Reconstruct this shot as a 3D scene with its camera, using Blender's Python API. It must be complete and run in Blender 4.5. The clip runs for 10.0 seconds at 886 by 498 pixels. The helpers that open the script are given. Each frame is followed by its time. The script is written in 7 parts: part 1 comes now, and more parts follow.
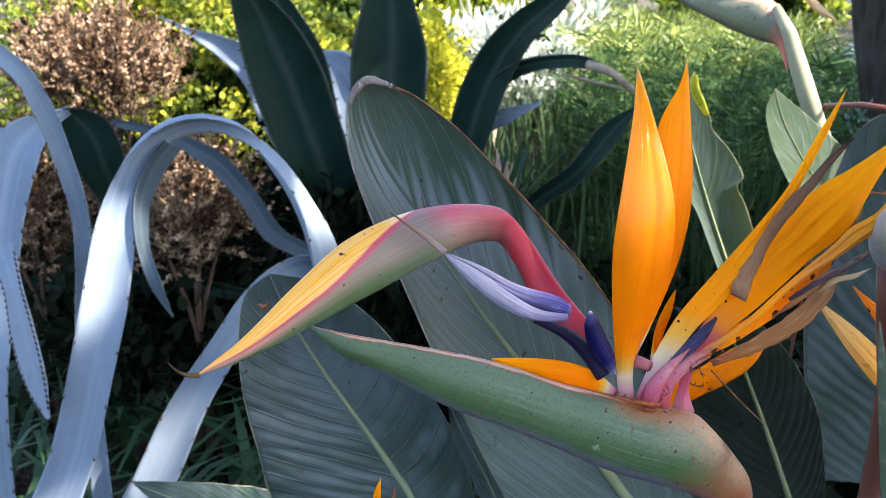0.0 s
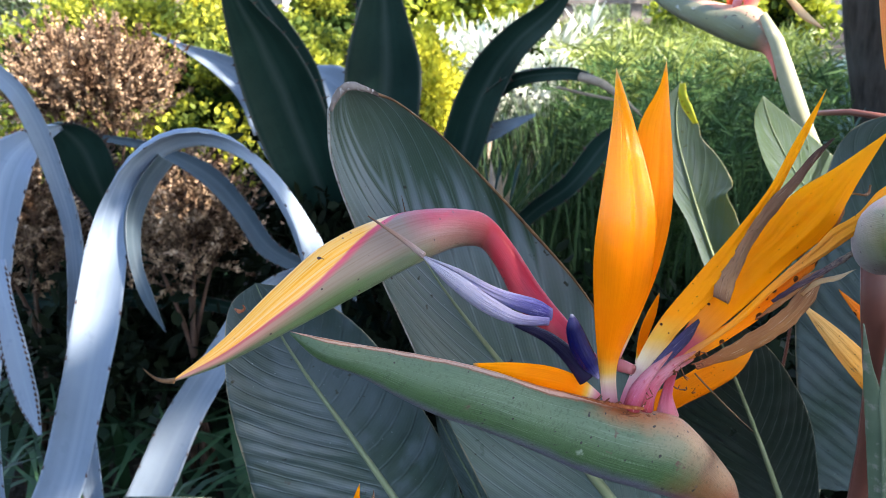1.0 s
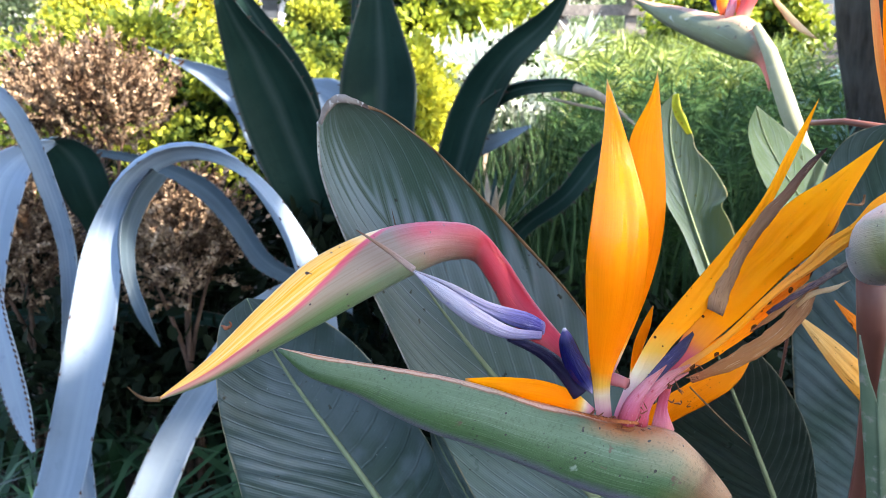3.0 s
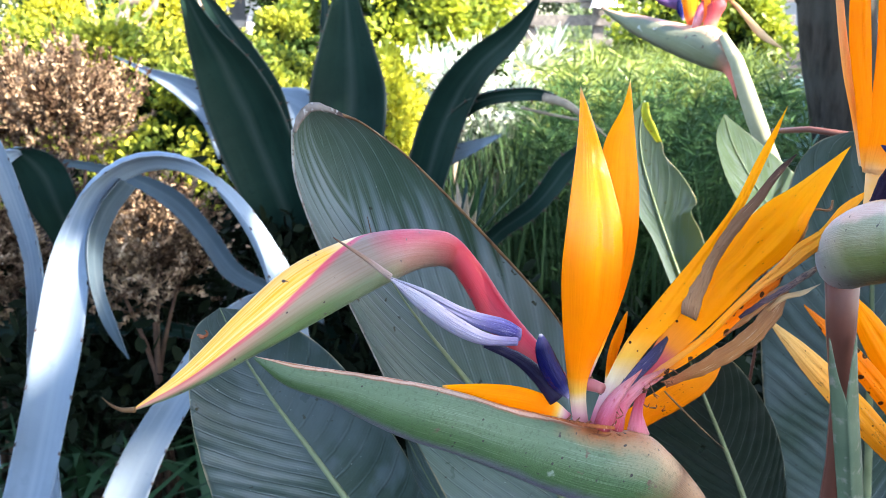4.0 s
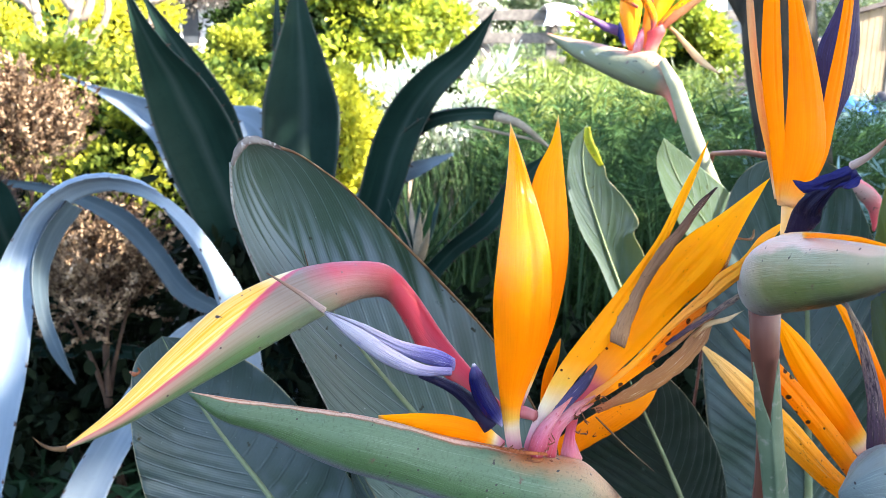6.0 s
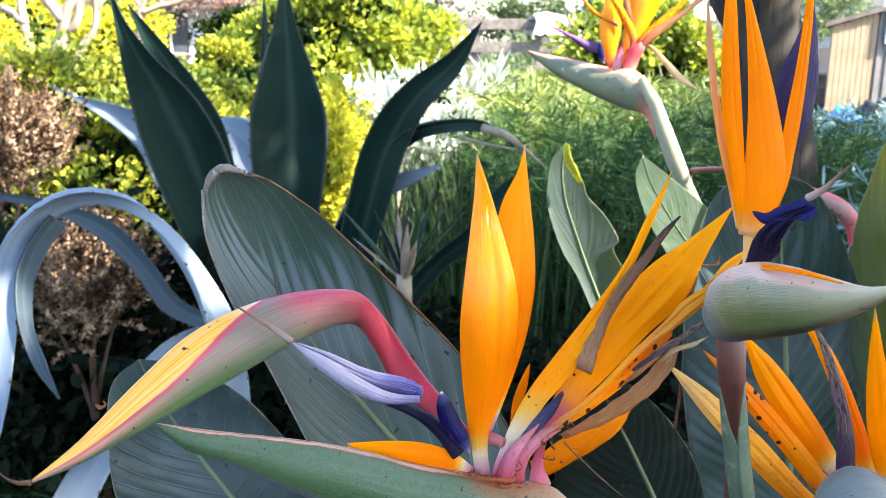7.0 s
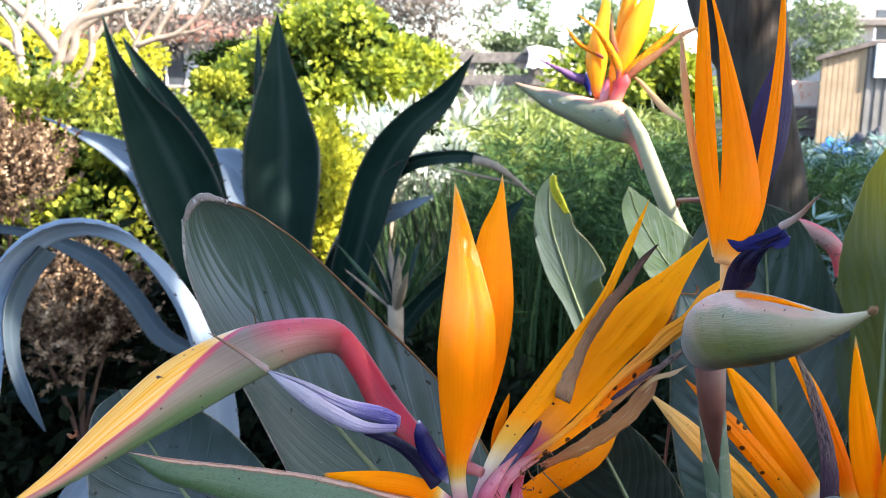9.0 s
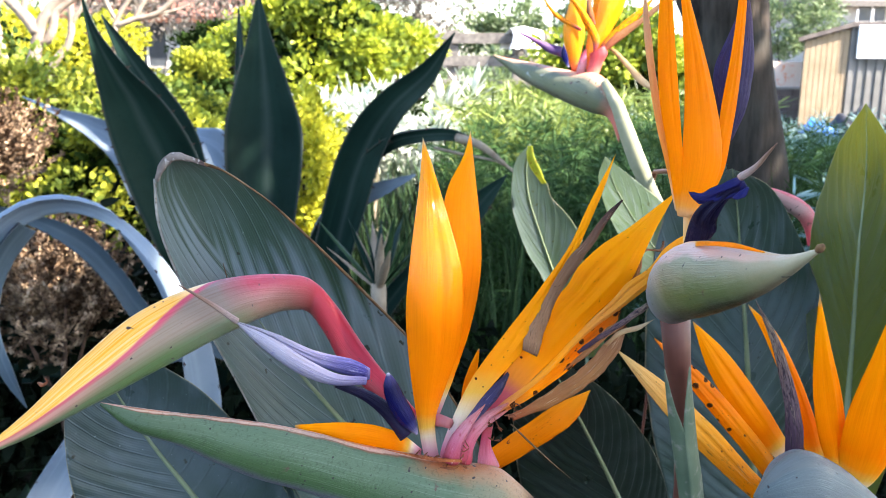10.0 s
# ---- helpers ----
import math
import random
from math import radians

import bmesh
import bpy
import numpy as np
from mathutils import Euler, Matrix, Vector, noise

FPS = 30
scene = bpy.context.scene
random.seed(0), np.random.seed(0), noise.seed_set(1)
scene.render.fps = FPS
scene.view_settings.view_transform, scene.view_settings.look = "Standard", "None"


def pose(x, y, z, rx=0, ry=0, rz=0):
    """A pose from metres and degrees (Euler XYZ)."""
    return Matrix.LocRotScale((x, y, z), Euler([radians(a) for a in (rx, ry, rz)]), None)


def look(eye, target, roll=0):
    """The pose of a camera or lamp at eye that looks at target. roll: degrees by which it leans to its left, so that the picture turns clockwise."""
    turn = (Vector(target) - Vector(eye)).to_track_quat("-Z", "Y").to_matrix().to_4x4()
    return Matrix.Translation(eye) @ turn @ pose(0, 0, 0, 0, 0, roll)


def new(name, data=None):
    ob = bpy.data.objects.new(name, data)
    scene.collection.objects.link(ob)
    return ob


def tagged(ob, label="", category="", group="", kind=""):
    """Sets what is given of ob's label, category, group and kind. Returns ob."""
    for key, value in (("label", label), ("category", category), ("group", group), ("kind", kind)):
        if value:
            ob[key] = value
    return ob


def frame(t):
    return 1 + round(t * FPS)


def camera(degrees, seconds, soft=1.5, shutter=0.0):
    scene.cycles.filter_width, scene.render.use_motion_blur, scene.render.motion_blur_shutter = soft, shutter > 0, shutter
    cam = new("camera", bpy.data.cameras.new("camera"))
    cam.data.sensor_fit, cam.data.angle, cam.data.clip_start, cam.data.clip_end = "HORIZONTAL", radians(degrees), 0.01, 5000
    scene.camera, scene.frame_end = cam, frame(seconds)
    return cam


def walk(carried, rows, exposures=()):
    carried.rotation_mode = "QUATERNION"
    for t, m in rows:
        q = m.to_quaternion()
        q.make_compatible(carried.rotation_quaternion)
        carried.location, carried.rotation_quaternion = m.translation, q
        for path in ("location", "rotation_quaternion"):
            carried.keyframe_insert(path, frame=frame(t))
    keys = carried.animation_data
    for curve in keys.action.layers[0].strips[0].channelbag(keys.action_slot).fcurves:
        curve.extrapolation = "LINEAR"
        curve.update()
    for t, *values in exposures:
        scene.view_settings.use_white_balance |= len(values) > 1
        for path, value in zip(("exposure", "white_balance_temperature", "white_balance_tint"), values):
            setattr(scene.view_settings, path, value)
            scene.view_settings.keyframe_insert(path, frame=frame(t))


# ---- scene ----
cam = camera(54.3, 10.0, soft=0.55)
cam.data.dof.use_dof = True
cam.data.dof.focus_distance = 0.31
cam.data.dof.aperture_fstop = 36.0
PATH = [
    (0, (0.162, 0.263, 1.383), (0.04, 2.167, 0.781), 0.6),
    (0.5, (0.166, 0.264, 1.381), (0.048, 2.172, 0.796), 0.4),
    (1, (0.168, 0.264, 1.379), (0.052, 2.178, 0.809), 0.2),
    (1.5, (0.171, 0.264, 1.38), (0.054, 2.181, 0.823), 0.0),
    (2, (0.171, 0.266, 1.38), (0.054, 2.185, 0.83), -0.1),
    (3.5, (0.169, 0.268, 1.378), (0.076, 2.193, 0.843), -0.3),
    (4, (0.168, 0.267, 1.378), (0.127, 2.197, 0.855), 0.0),
    (4.5, (0.169, 0.269, 1.376), (0.176, 2.2, 0.858), 0.2),
    (5, (0.17, 0.266, 1.379), (0.213, 2.201, 0.874), 0.3),
    (5.5, (0.173, 0.263, 1.383), (0.227, 2.2, 0.891), 0.3),
    (7, (0.185, 0.26, 1.394), (0.264, 2.202, 0.925), 0.2),
    (7.5, (0.19, 0.257, 1.4), (0.287, 2.208, 0.971), 0.3),
    (8, (0.191, 0.258, 1.4), (0.284, 2.214, 0.994), 0.2),
    (8.5, (0.19, 0.26, 1.399), (0.283, 2.218, 1.004), 0.4),
    (9, (0.191, 0.259, 1.393), (0.284, 2.217, 0.995), 0.3),
    (9.5, (0.196, 0.257, 1.386), (0.311, 2.21, 0.972), 0.3),
    (10, (0.197, 0.252, 1.384), (0.324, 2.2, 0.946), 0.3),
]
EXPOSURES = [(0.0, 2.55, 6500, 18), (2.2, 2.72, 6500, 17), (3.5, 2.99, 6500, 15), (5.5, 3.16, 6500, 13), (7.0, 2.86, 6500, 14), (8.0, 2.6, 6500, 16), (9.0, 2.57, 6500, 16), (10.0, 2.8, 6500, 15)]
walk(cam, [(t, look(eye, target, roll)) for t, eye, target, roll in PATH], EXPOSURES)

# ---- world and sun ----
SUN = Vector((0.66, -0.30, 0.69)).normalized()
world = bpy.data.worlds.new("sky")
scene.world = world
world.use_nodes = True
sky = world.node_tree.nodes.new("ShaderNodeTexSky")
sky.sky_type, sky.sun_disc = "NISHITA", False
sky.sun_elevation = math.asin(SUN.z)
sky.sun_rotation = math.atan2(SUN.x, SUN.y)
world.node_tree.nodes["Background"].inputs[1].default_value = 0.14
world.node_tree.links.new(sky.outputs[0], world.node_tree.nodes["Background"].inputs[0])
sun = new("sun", bpy.data.lights.new("sun", "SUN"))
sun.data.energy, sun.data.angle, sun.data.color = 4.6, radians(0.55), (1.0, 0.93, 0.82)
sun.matrix_world = look(SUN * 30, (0, 0, 0))


# ---- materials ----
class Nodes:
    """A material with short calls for its nodes."""

    def __init__(self, name, rough=0.6, spec=0.5):
        self.m = bpy.data.materials.new(name)
        self.m.use_nodes = True
        self.t = self.m.node_tree
        self.b = self.t.nodes["Principled BSDF"]
        self.out = self.t.nodes["Material Output"]
        self.b.inputs["Roughness"].default_value = rough
        self.b.inputs["Specular IOR Level"].default_value = spec

    def n(self, kind, **put):
        nd = self.t.nodes.new("ShaderNode" + kind)
        for k, v in put.items():
            nd.inputs[k.replace("_", " ")].default_value = v
        return nd

    def l(self, a, b):
        self.t.links.new(a, b)

    def co(self, kind="Object"):
        return self.n("TexCoord").outputs[kind]

    def scaled(self, vec, s):
        mp = self.n("Mapping")
        mp.inputs["Scale"].default_value = s
        self.l(vec, mp.inputs[0])
        return mp.outputs[0]

    def noise(self, scale, detail=4.0, vec=None, rough=0.55):
        nd = self.n("TexNoise", Scale=scale, Detail=detail, Roughness=rough)
        self.l(vec if vec else self.co(), nd.inputs["Vector"])
        return nd.outputs[0]

    def ramp(self, fac, stops):
        nd = self.n("ValToRGB")
        el = nd.color_ramp.elements
        while len(el) < len(stops):
            el.new(0.5)
        for e, (p, c) in zip(el, stops):
            e.position = p
            e.color = (*c, 1) if len(c) == 3 else c
        self.l(fac, nd.inputs[0])
        return nd.outputs[0]

    def grey(self, fac, a, b):
        return self.ramp(fac, [(a, (0, 0, 0)), (b, (1, 1, 1))])

    def math(self, op, a, b=0.0):
        nd = self.n("Math")
        nd.operation = op
        for i, v in enumerate((a, b)):
            if isinstance(v, (int, float)):
                nd.inputs[i].default_value = v
            else:
                self.l(v, nd.inputs[i])
        return nd.outputs[0]

    def mix(self, fac, a, b, how="MIX"):
        nd = self.n("MixRGB")
        nd.blend_type = how
        for i, v in enumerate((fac, a, b)):
            if isinstance(v, (int, float)):
                nd.inputs[i].default_value = v
            elif isinstance(v, tuple):
                nd.inputs[i].default_value = (*v, 1)
            else:
                self.l(v, nd.inputs[i])
        return nd.outputs[0]

    def uv(self):
        sp = self.n("SeparateXYZ")
        self.l(self.co("UV"), sp.inputs[0])
        return sp.outputs[0], sp.outputs[1]

    def colour(self, c):
        self.l(c, self.b.inputs["Base Color"])

    def bump(self, h, strength, dist):
        nd = self.n("Bump", Strength=strength, Distance=dist)
        self.l(h, nd.inputs["Height"])
        self.l(nd.outputs[0], self.b.inputs["Normal"])

    def rough(self, r):
        self.l(r, self.b.inputs["Roughness"])

    def thin(self, colour, amount):
        """Lets light through, as leaves and petals do."""
        tr = self.n("BsdfTranslucent")
        if isinstance(colour, tuple):
            tr.inputs[0].default_value = (*colour, 1)
        else:
            self.l(colour, tr.inputs[0])
        mx = self.n("MixShader")
        mx.inputs[0].default_value = amount
        self.l(self.b.outputs[0], mx.inputs[1])
        self.l(tr.outputs[0], mx.inputs[2])
        self.l(mx.outputs[0], self.out.inputs[0])


def surface(name, c1, c2, scale, rough=0.7, bump=0.3, dist=0.002, c3=None, thin=0.0, spec=0.2):
    k = Nodes(name, rough, spec)
    base = k.ramp(k.noise(scale), [(0.3, c1), (0.7, c2)])
    if c3:
        base = k.mix(k.grey(k.noise(scale * 6), 0.55, 0.72), base, c3)
    k.colour(base)
    if bump:
        k.bump(k.noise(scale * 8, 6.0), bump, dist)
    if thin:
        k.thin(base, thin)
    return k.m


def foliage(name, dark, light, thin=0.35, rough=0.55, spec=0.12, patch=None):
    """Small leaves: each one a little different."""
    k = Nodes(name, rough, spec)
    r = k.n("NewGeometry").outputs["Random Per Island"]
    c = k.mix(r, dark, light)
    c = k.mix(k.grey(k.noise(3.0), 0.35, 0.7), c, k.mix(0.5, c, light))
    # Darker green patches: leaf variety, with crown shadow put into the colour.
    if patch:
        c = k.mix(k.math("MULTIPLY", k.grey(k.noise(4.5, 3.0), 0.42, 0.60), 0.8), c, k.mix(r, k.mix(0.7, (0.0, 0.0, 0.0), patch), patch))
    k.colour(c)
    k.thin(c, thin)
    return k.m


def vein_leaf(name, dark, light, blue, veins=20.0, thin=0.06, slope=0.28, sheen_lobes=0.0):
    """Broad leaf: fine raised side veins, a pale blue sky sheen painted in patches, small specks, a dry rim."""
    k = Nodes(name, 0.36, 0.42)
    u, v = k.uv()
    side = k.math("ABSOLUTE", k.math("SUBTRACT", u, 0.5))
    wob = k.math("MULTIPLY", k.noise(5.0, 3.0, k.co("UV")), 0.016)
    s = k.math("ADD", k.math("ADD", v, k.math("MULTIPLY", side, 2 * slope)), wob)
    ridge = k.math("SUBTRACT", 1.0, k.math("ABSOLUTE", k.math("SINE", k.math("MULTIPLY", s, veins * 3.1416))))
    minor = k.math("SUBTRACT", 1.0, k.math("ABSOLUTE", k.math("SINE", k.math("MULTIPLY", s, veins * 3.1416 * 6.0))))
    base = k.ramp(k.noise(14.0, 5.0), [(0.3, dark), (0.7, light)])
    base = k.mix(k.math("MULTIPLY", k.grey(k.noise(9.0, 6.0), 0.42, 0.70), 0.3 if sheen_lobes else 0.8), base, blue)
    cv = k.n("CombineXYZ")
    k.l(k.math("MULTIPLY", s, veins * 0.9), cv.inputs[0])
    k.l(k.math("MULTIPLY", side, 4.0), cv.inputs[1])
    k.l(k.math("MULTIPLY", u, 3.0), cv.inputs[2])
    # Noise along the veins that spreads the painted sky sheen.
    bloom = k.noise(1.0, 3.0, cv.outputs[0], 0.5)
    base = k.mix(k.math("MULTIPLY", k.grey(bloom, 0.48, 0.66), 0.25 if sheen_lobes else 0.6), base, blue)
    # Lobed sky reflection between the veins, put into the base colour.
    if sheen_lobes:
        tongue = k.math("SUBTRACT", 1.0, ridge)
        reach = k.math("ADD", k.math("MULTIPLY", tongue, 0.13), k.math("MULTIPLY", k.math("SUBTRACT", k.noise(1.0, 2.0, cv.outputs[0], 0.5), 0.5), 0.16))
        reach = k.math("ADD", k.math("SUBTRACT", k.math("ADD", v, reach), k.math("MULTIPLY", u, 0.25)), 0.155)
        base = k.mix(k.math("MULTIPLY", k.ramp(reach, [(0.23, (0, 0, 0)), (0.32, (1, 1, 1)), (0.46, (0.45,) * 3), (0.62, (0.25,) * 3)]), 0.95 * sheen_lobes), base, blue)
    vein = k.math("MULTIPLY", k.grey(ridge, 0.80, 0.98), k.grey(k.noise(25.0, 3.0), 0.30, 0.55))
    base = k.mix(k.math("MULTIPLY", vein, 0.32), base, k.mix(0.5, blue, (0.13, 0.17, 0.15)))
    base = k.mix(k.math("MULTIPLY", k.grey(minor, 0.7, 1.0), 0.16), base, blue)
    speck = k.grey(k.noise(700.0, 2.0), 0.74, 0.78)
    base = k.mix(speck, base, (0.30, 0.34, 0.30))
    spot = k.grey(k.noise(170.0, 2.0), 0.70, 0.74)
    base = k.mix(spot, base, (0.02, 0.022, 0.018))
    scar = k.grey(k.noise(38.0, 5.0), 0.73, 0.76)
    base = k.mix(k.math("MULTIPLY", scar, 0.6), base, (0.16, 0.11, 0.08))
    rim = k.grey(k.math("ADD", side, k.math("MULTIPLY", k.noise(60.0), 0.02)), 0.504, 0.509)
    base = k.mix(rim, base, (0.30, 0.24, 0.14))
    k.colour(base)
    h = k.math("ADD", k.math("MULTIPLY", k.grey(ridge, 0.70, 1.0), 0.9), k.math("MULTIPLY", k.noise(70.0, 5.0), 0.9))
    h = k.math("ADD", h, k.math("MULTIPLY", minor, 0.14))
    k.bump(h, 0.5, 0.0008)
    k.rough(k.ramp(k.noise(30.0, 4.0), [(0.3, (0.26,) * 3), (0.7, (0.46,) * 3)]))
    k.thin(k.mix(0.75, light, (0.46, 0.47, 0.03)), thin)
    return k.m


def petal(name, stops, streak=0.4, thin=0.3, rough=0.33, spots=0.0, spec=0.5, mottle=None, coat=0.0):
    """Sepals and petals: colour along the length, fine lengthwise veins, brown specks."""
    k = Nodes(name, rough, spec)
    u, v = k.uv()
    wob = k.math("MULTIPLY", k.math("SUBTRACT", k.noise(30.0), 0.5), 0.10)
    base = k.ramp(k.math("ADD", v, wob), stops)
    lines = k.noise(1.0, 5.0, k.scaled(k.co("UV"), (70.0, 3.0, 1.0)), 0.65)
    dim = k.mix(1.0, base, (0.80, 0.66, 0.5), "MULTIPLY")
    base = k.mix(k.math("MULTIPLY", k.grey(lines, 0.42, 0.68), streak), base, dim)
    if spots:
        for scale, gate, size in ((260.0, 0.98 - 0.05 * spots, 0.24), (600.0, 0.97 - 0.06 * spots, 0.26)):
            vo = k.n("TexVoronoi", Scale=scale)
            k.l(k.co(), vo.inputs["Vector"])
            sp = k.n("SeparateColor")
            k.l(vo.outputs["Color"], sp.inputs[0])
            rad = k.math("ADD", vo.outputs["Distance"], k.math("MULTIPLY", k.noise(500.0), 0.2))
            dot = k.math("MULTIPLY", k.math("LESS_THAN", rad, size), k.math("GREATER_THAN", k.math("ADD", sp.outputs[0], k.math("MULTIPLY", k.math("SUBTRACT", k.noise(40.0), 0.5), 0.4)), gate))
            base = k.mix(dot, base, (0.07, 0.022, 0.006))
    if spots > 3:
        vo = k.n("TexVoronoi", Scale=210.0)
        k.l(k.co(), vo.inputs["Vector"])
        sp = k.n("SeparateColor")
        k.l(vo.outputs["Color"], sp.inputs[0])
        rad = k.math("ADD", vo.outputs["Distance"], k.math("MULTIPLY", k.noise(400.0), 0.25))
        near = k.math("ADD", sp.outputs[0], k.math("MULTIPLY", u, 0.30))
        base = k.mix(k.math("MULTIPLY", k.math("LESS_THAN", rad, 0.50), k.math("GREATER_THAN", near, 0.72)), base, (0.06, 0.018, 0.006))
    if mottle:
        amount, tone, pale = mottle
        base = k.mix(k.grey(k.noise(1.0, 6.0, k.scaled(k.co("UV"), (9.0, 14.0, 1.0)), 0.7), 0.62 - 0.2 * amount, 0.70 - 0.2 * amount), base, tone)
        base = k.mix(k.grey(k.noise(1.0, 5.0, k.scaled(k.co("UV"), (26.0, 5.0, 2.0)), 0.7), 0.60, 0.66), base, pale)
    k.colour(base)
    if coat:
        k.b.inputs["Coat Weight"].default_value = coat
        k.b.inputs["Coat Roughness"].default_value = 0.08
    folds = k.noise(1.0, 2.0, k.scaled(k.co("UV"), (5.0, 0.8, 1.0)))
    h = k.math("ADD", k.math("MULTIPLY", lines, 0.35), k.math("MULTIPLY", folds, 1.2))
    k.bump(k.math("ADD", h, k.math("MULTIPLY", k.noise(140.0), 0.12)), 0.5, 0.0016)
    k.thin(base, thin)
    return k.m


def bract(name, body, low, edge, edge2, heel, heel_at=0.9, edge_w=0.12, sheen=(0.17, 0.215, 0.165), rust=0.0, soft=0.12, tip=None):
    """Boat-shaped bract: green body, sheen painted on above, underside tone mixed with its shade, pink upper edge,
    brown-red heel, waxy scars and specks. u runs round from the top.
    """
    k = Nodes(name, 0.42, 0.3)
    u, v = k.uv()
    up = k.math("ABSOLUTE", k.math("SUBTRACT", k.math("FRACT", k.math("ADD", u, 0.5)), 0.5))
    wob = k.math("MULTIPLY", k.math("SUBTRACT", k.noise(60.0, 5.0), 0.5), 0.11)
    upw = k.math("ADD", up, wob)
    # sheen and low paint how light falls on the upper and lower side.
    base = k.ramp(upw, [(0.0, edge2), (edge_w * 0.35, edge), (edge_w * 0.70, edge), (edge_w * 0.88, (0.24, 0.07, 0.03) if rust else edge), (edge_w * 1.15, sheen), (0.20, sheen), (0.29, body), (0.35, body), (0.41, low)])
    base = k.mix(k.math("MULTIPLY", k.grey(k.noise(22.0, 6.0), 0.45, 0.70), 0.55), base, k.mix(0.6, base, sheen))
    line1 = k.noise(1.0, 3.0, k.scaled(k.co("UV"), (260.0, 4.0, 1.0)), 0.6)
    line2 = k.noise(1.0, 3.0, k.scaled(k.co("UV"), (120.0, 9.0, 2.0)), 0.6)
    base = k.mix(k.math("MULTIPLY", k.grey(line1, 0.57, 0.67), 0.32), base, (0.26, 0.32, 0.25))
    base = k.mix(k.math("MULTIPLY", k.grey(line2, 0.56, 0.70), 0.40), base, k.mix(0.6, base, (0.015, 0.03, 0.015)))
    hv = k.math("ADD", v, k.math("MULTIPLY", k.math("SUBTRACT", k.noise(45.0, 5.0), 0.5), 0.14))
    base = k.mix(k.grey(hv, heel_at - soft * 0.75, heel_at + soft * 0.25), base, heel)
    if rust:
        blot = k.math("MULTIPLY", k.grey(k.noise(34.0, 6.0), 0.52, 0.60), k.grey(v, 0.72, 0.80))
        base = k.mix(k.math("MULTIPLY", blot, 0.85), base, (0.11, 0.028, 0.014))
        r = k.math("MULTIPLY", k.grey(hv, 0.50, 0.56), k.ramp(hv, [(0.70, (1, 1, 1)), (0.78, (0, 0, 0))]))
        r = k.math("MULTIPLY", r, k.ramp(upw, [(0.07, (1, 1, 1)), (0.16, (0, 0, 0))]))
        base = k.mix(k.math("MULTIPLY", r, rust), base, (0.34, 0.09, 0.02))
        tan = k.math("MULTIPLY", k.grey(hv, 0.62, 0.74), k.ramp(upw, [(0.12, (1, 1, 1)), (0.26, (0, 0, 0))]))
        base = k.mix(k.math("MULTIPLY", tan, 0.7), base, (0.46, 0.29, 0.17))
    if rust:
        band = k.ramp(hv, [(0.755, (0, 0, 0)), (0.79, (1, 1, 1)), (0.83, (0.15,) * 3), (0.90, (0.7,) * 3)])
        base = k.mix(k.math("MULTIPLY", k.math("MULTIPLY", band, k.grey(k.noise(16.0, 5.0), 0.40, 0.56)), 0.8), base, (0.085, 0.024, 0.012))
        stipple = k.math("MULTIPLY", k.grey(k.noise(900.0, 1.0), 0.56, 0.68), 0.30)
        base = k.mix(stipple, base, (0.02, 0.035, 0.015))
    if tip:
        base = k.mix(k.math("MULTIPLY", k.ramp(hv, [(0.04, (1, 1, 1)), (0.40, (0, 0, 0))]), 0.75), base, tip)
    scar = k.grey(k.noise(110.0, 5.0), 0.68, 0.72)
    base = k.mix(scar, base, (0.09, 0.055, 0.04))
    wax = k.grey(k.noise(48.0, 6.0), 0.68, 0.72)
    base = k.mix(k.math("MULTIPLY", wax, 0.7), base, (0.42, 0.44, 0.42))
    spot = k.grey(k.noise(360.0, 1.0), 0.72, 0.75)
    base = k.mix(spot, base, (0.025, 0.022, 0.02))
    k.colour(base)
    k.bump(k.math("ADD", line1, k.math("MULTIPLY", k.noise(200.0, 4.0), 0.6)), 0.4, 0.0008)
    k.rough(k.ramp(k.noise(50.0), [(0.3, (0.34,) * 3), (0.7, (0.56,) * 3)]))
    return k.m


def agave_skin(name, dark, light):
    k = Nodes(name, 0.5, 0.10)
    u, v = k.uv()
    base = k.ramp(k.noise(5.0, 5.0), [(0.3, dark), (0.7, light)])
    band = k.noise(1.0, 4.0, k.scaled(k.co("UV"), (5.0, 1.6, 1.0)))
    base = k.mix(k.grey(band, 0.5, 0.7), base, light)
    base = k.mix(k.math("MULTIPLY", k.grey(k.noise(60.0, 4.0), 0.6, 0.7), 0.4), base, dark)
    k.colour(base)
    stripe = k.math("ABSOLUTE", k.math("SUBTRACT", k.math("ADD", u, k.math("MULTIPLY", k.noise(4.0), 0.16)), 0.60))
    base2 = k.mix(k.math("MULTIPLY", k.ramp(stripe, [(0.0, (1, 1, 1)), (0.11, (0, 0, 0))]), 0.5), base, k.mix(0.07, light, (0.5, 0.55, 0.5)))
    rimmed = k.grey(k.math("ABSOLUTE", k.math("SUBTRACT", u, 0.5)), 0.46, 0.49)
    base2 = k.mix(k.math("MULTIPLY", rimmed, 0.6), base2, k.mix(0.15, light, (0.5, 0.45, 0.38)))
    k.colour(base2)
    k.bump(k.noise(30.0, 5.0), 0.15, 0.003)
    return k.m


ORANGE = [(0.0, (0.62, 0.16, 0.22)), (0.05, (0.76, 0.42, 0.42)), (0.09, (0.88, 0.70, 0.46)), (0.13, (0.95, 0.55, 0.08)), (0.18, (1.0, 0.32, 0.004)), (0.25, (1.0, 0.25, 0.0)), (0.6, (1.0, 0.29, 0.0)), (0.95, (1.0, 0.36, 0.0)), (1.0, (0.55, 0.40, 0.18))]
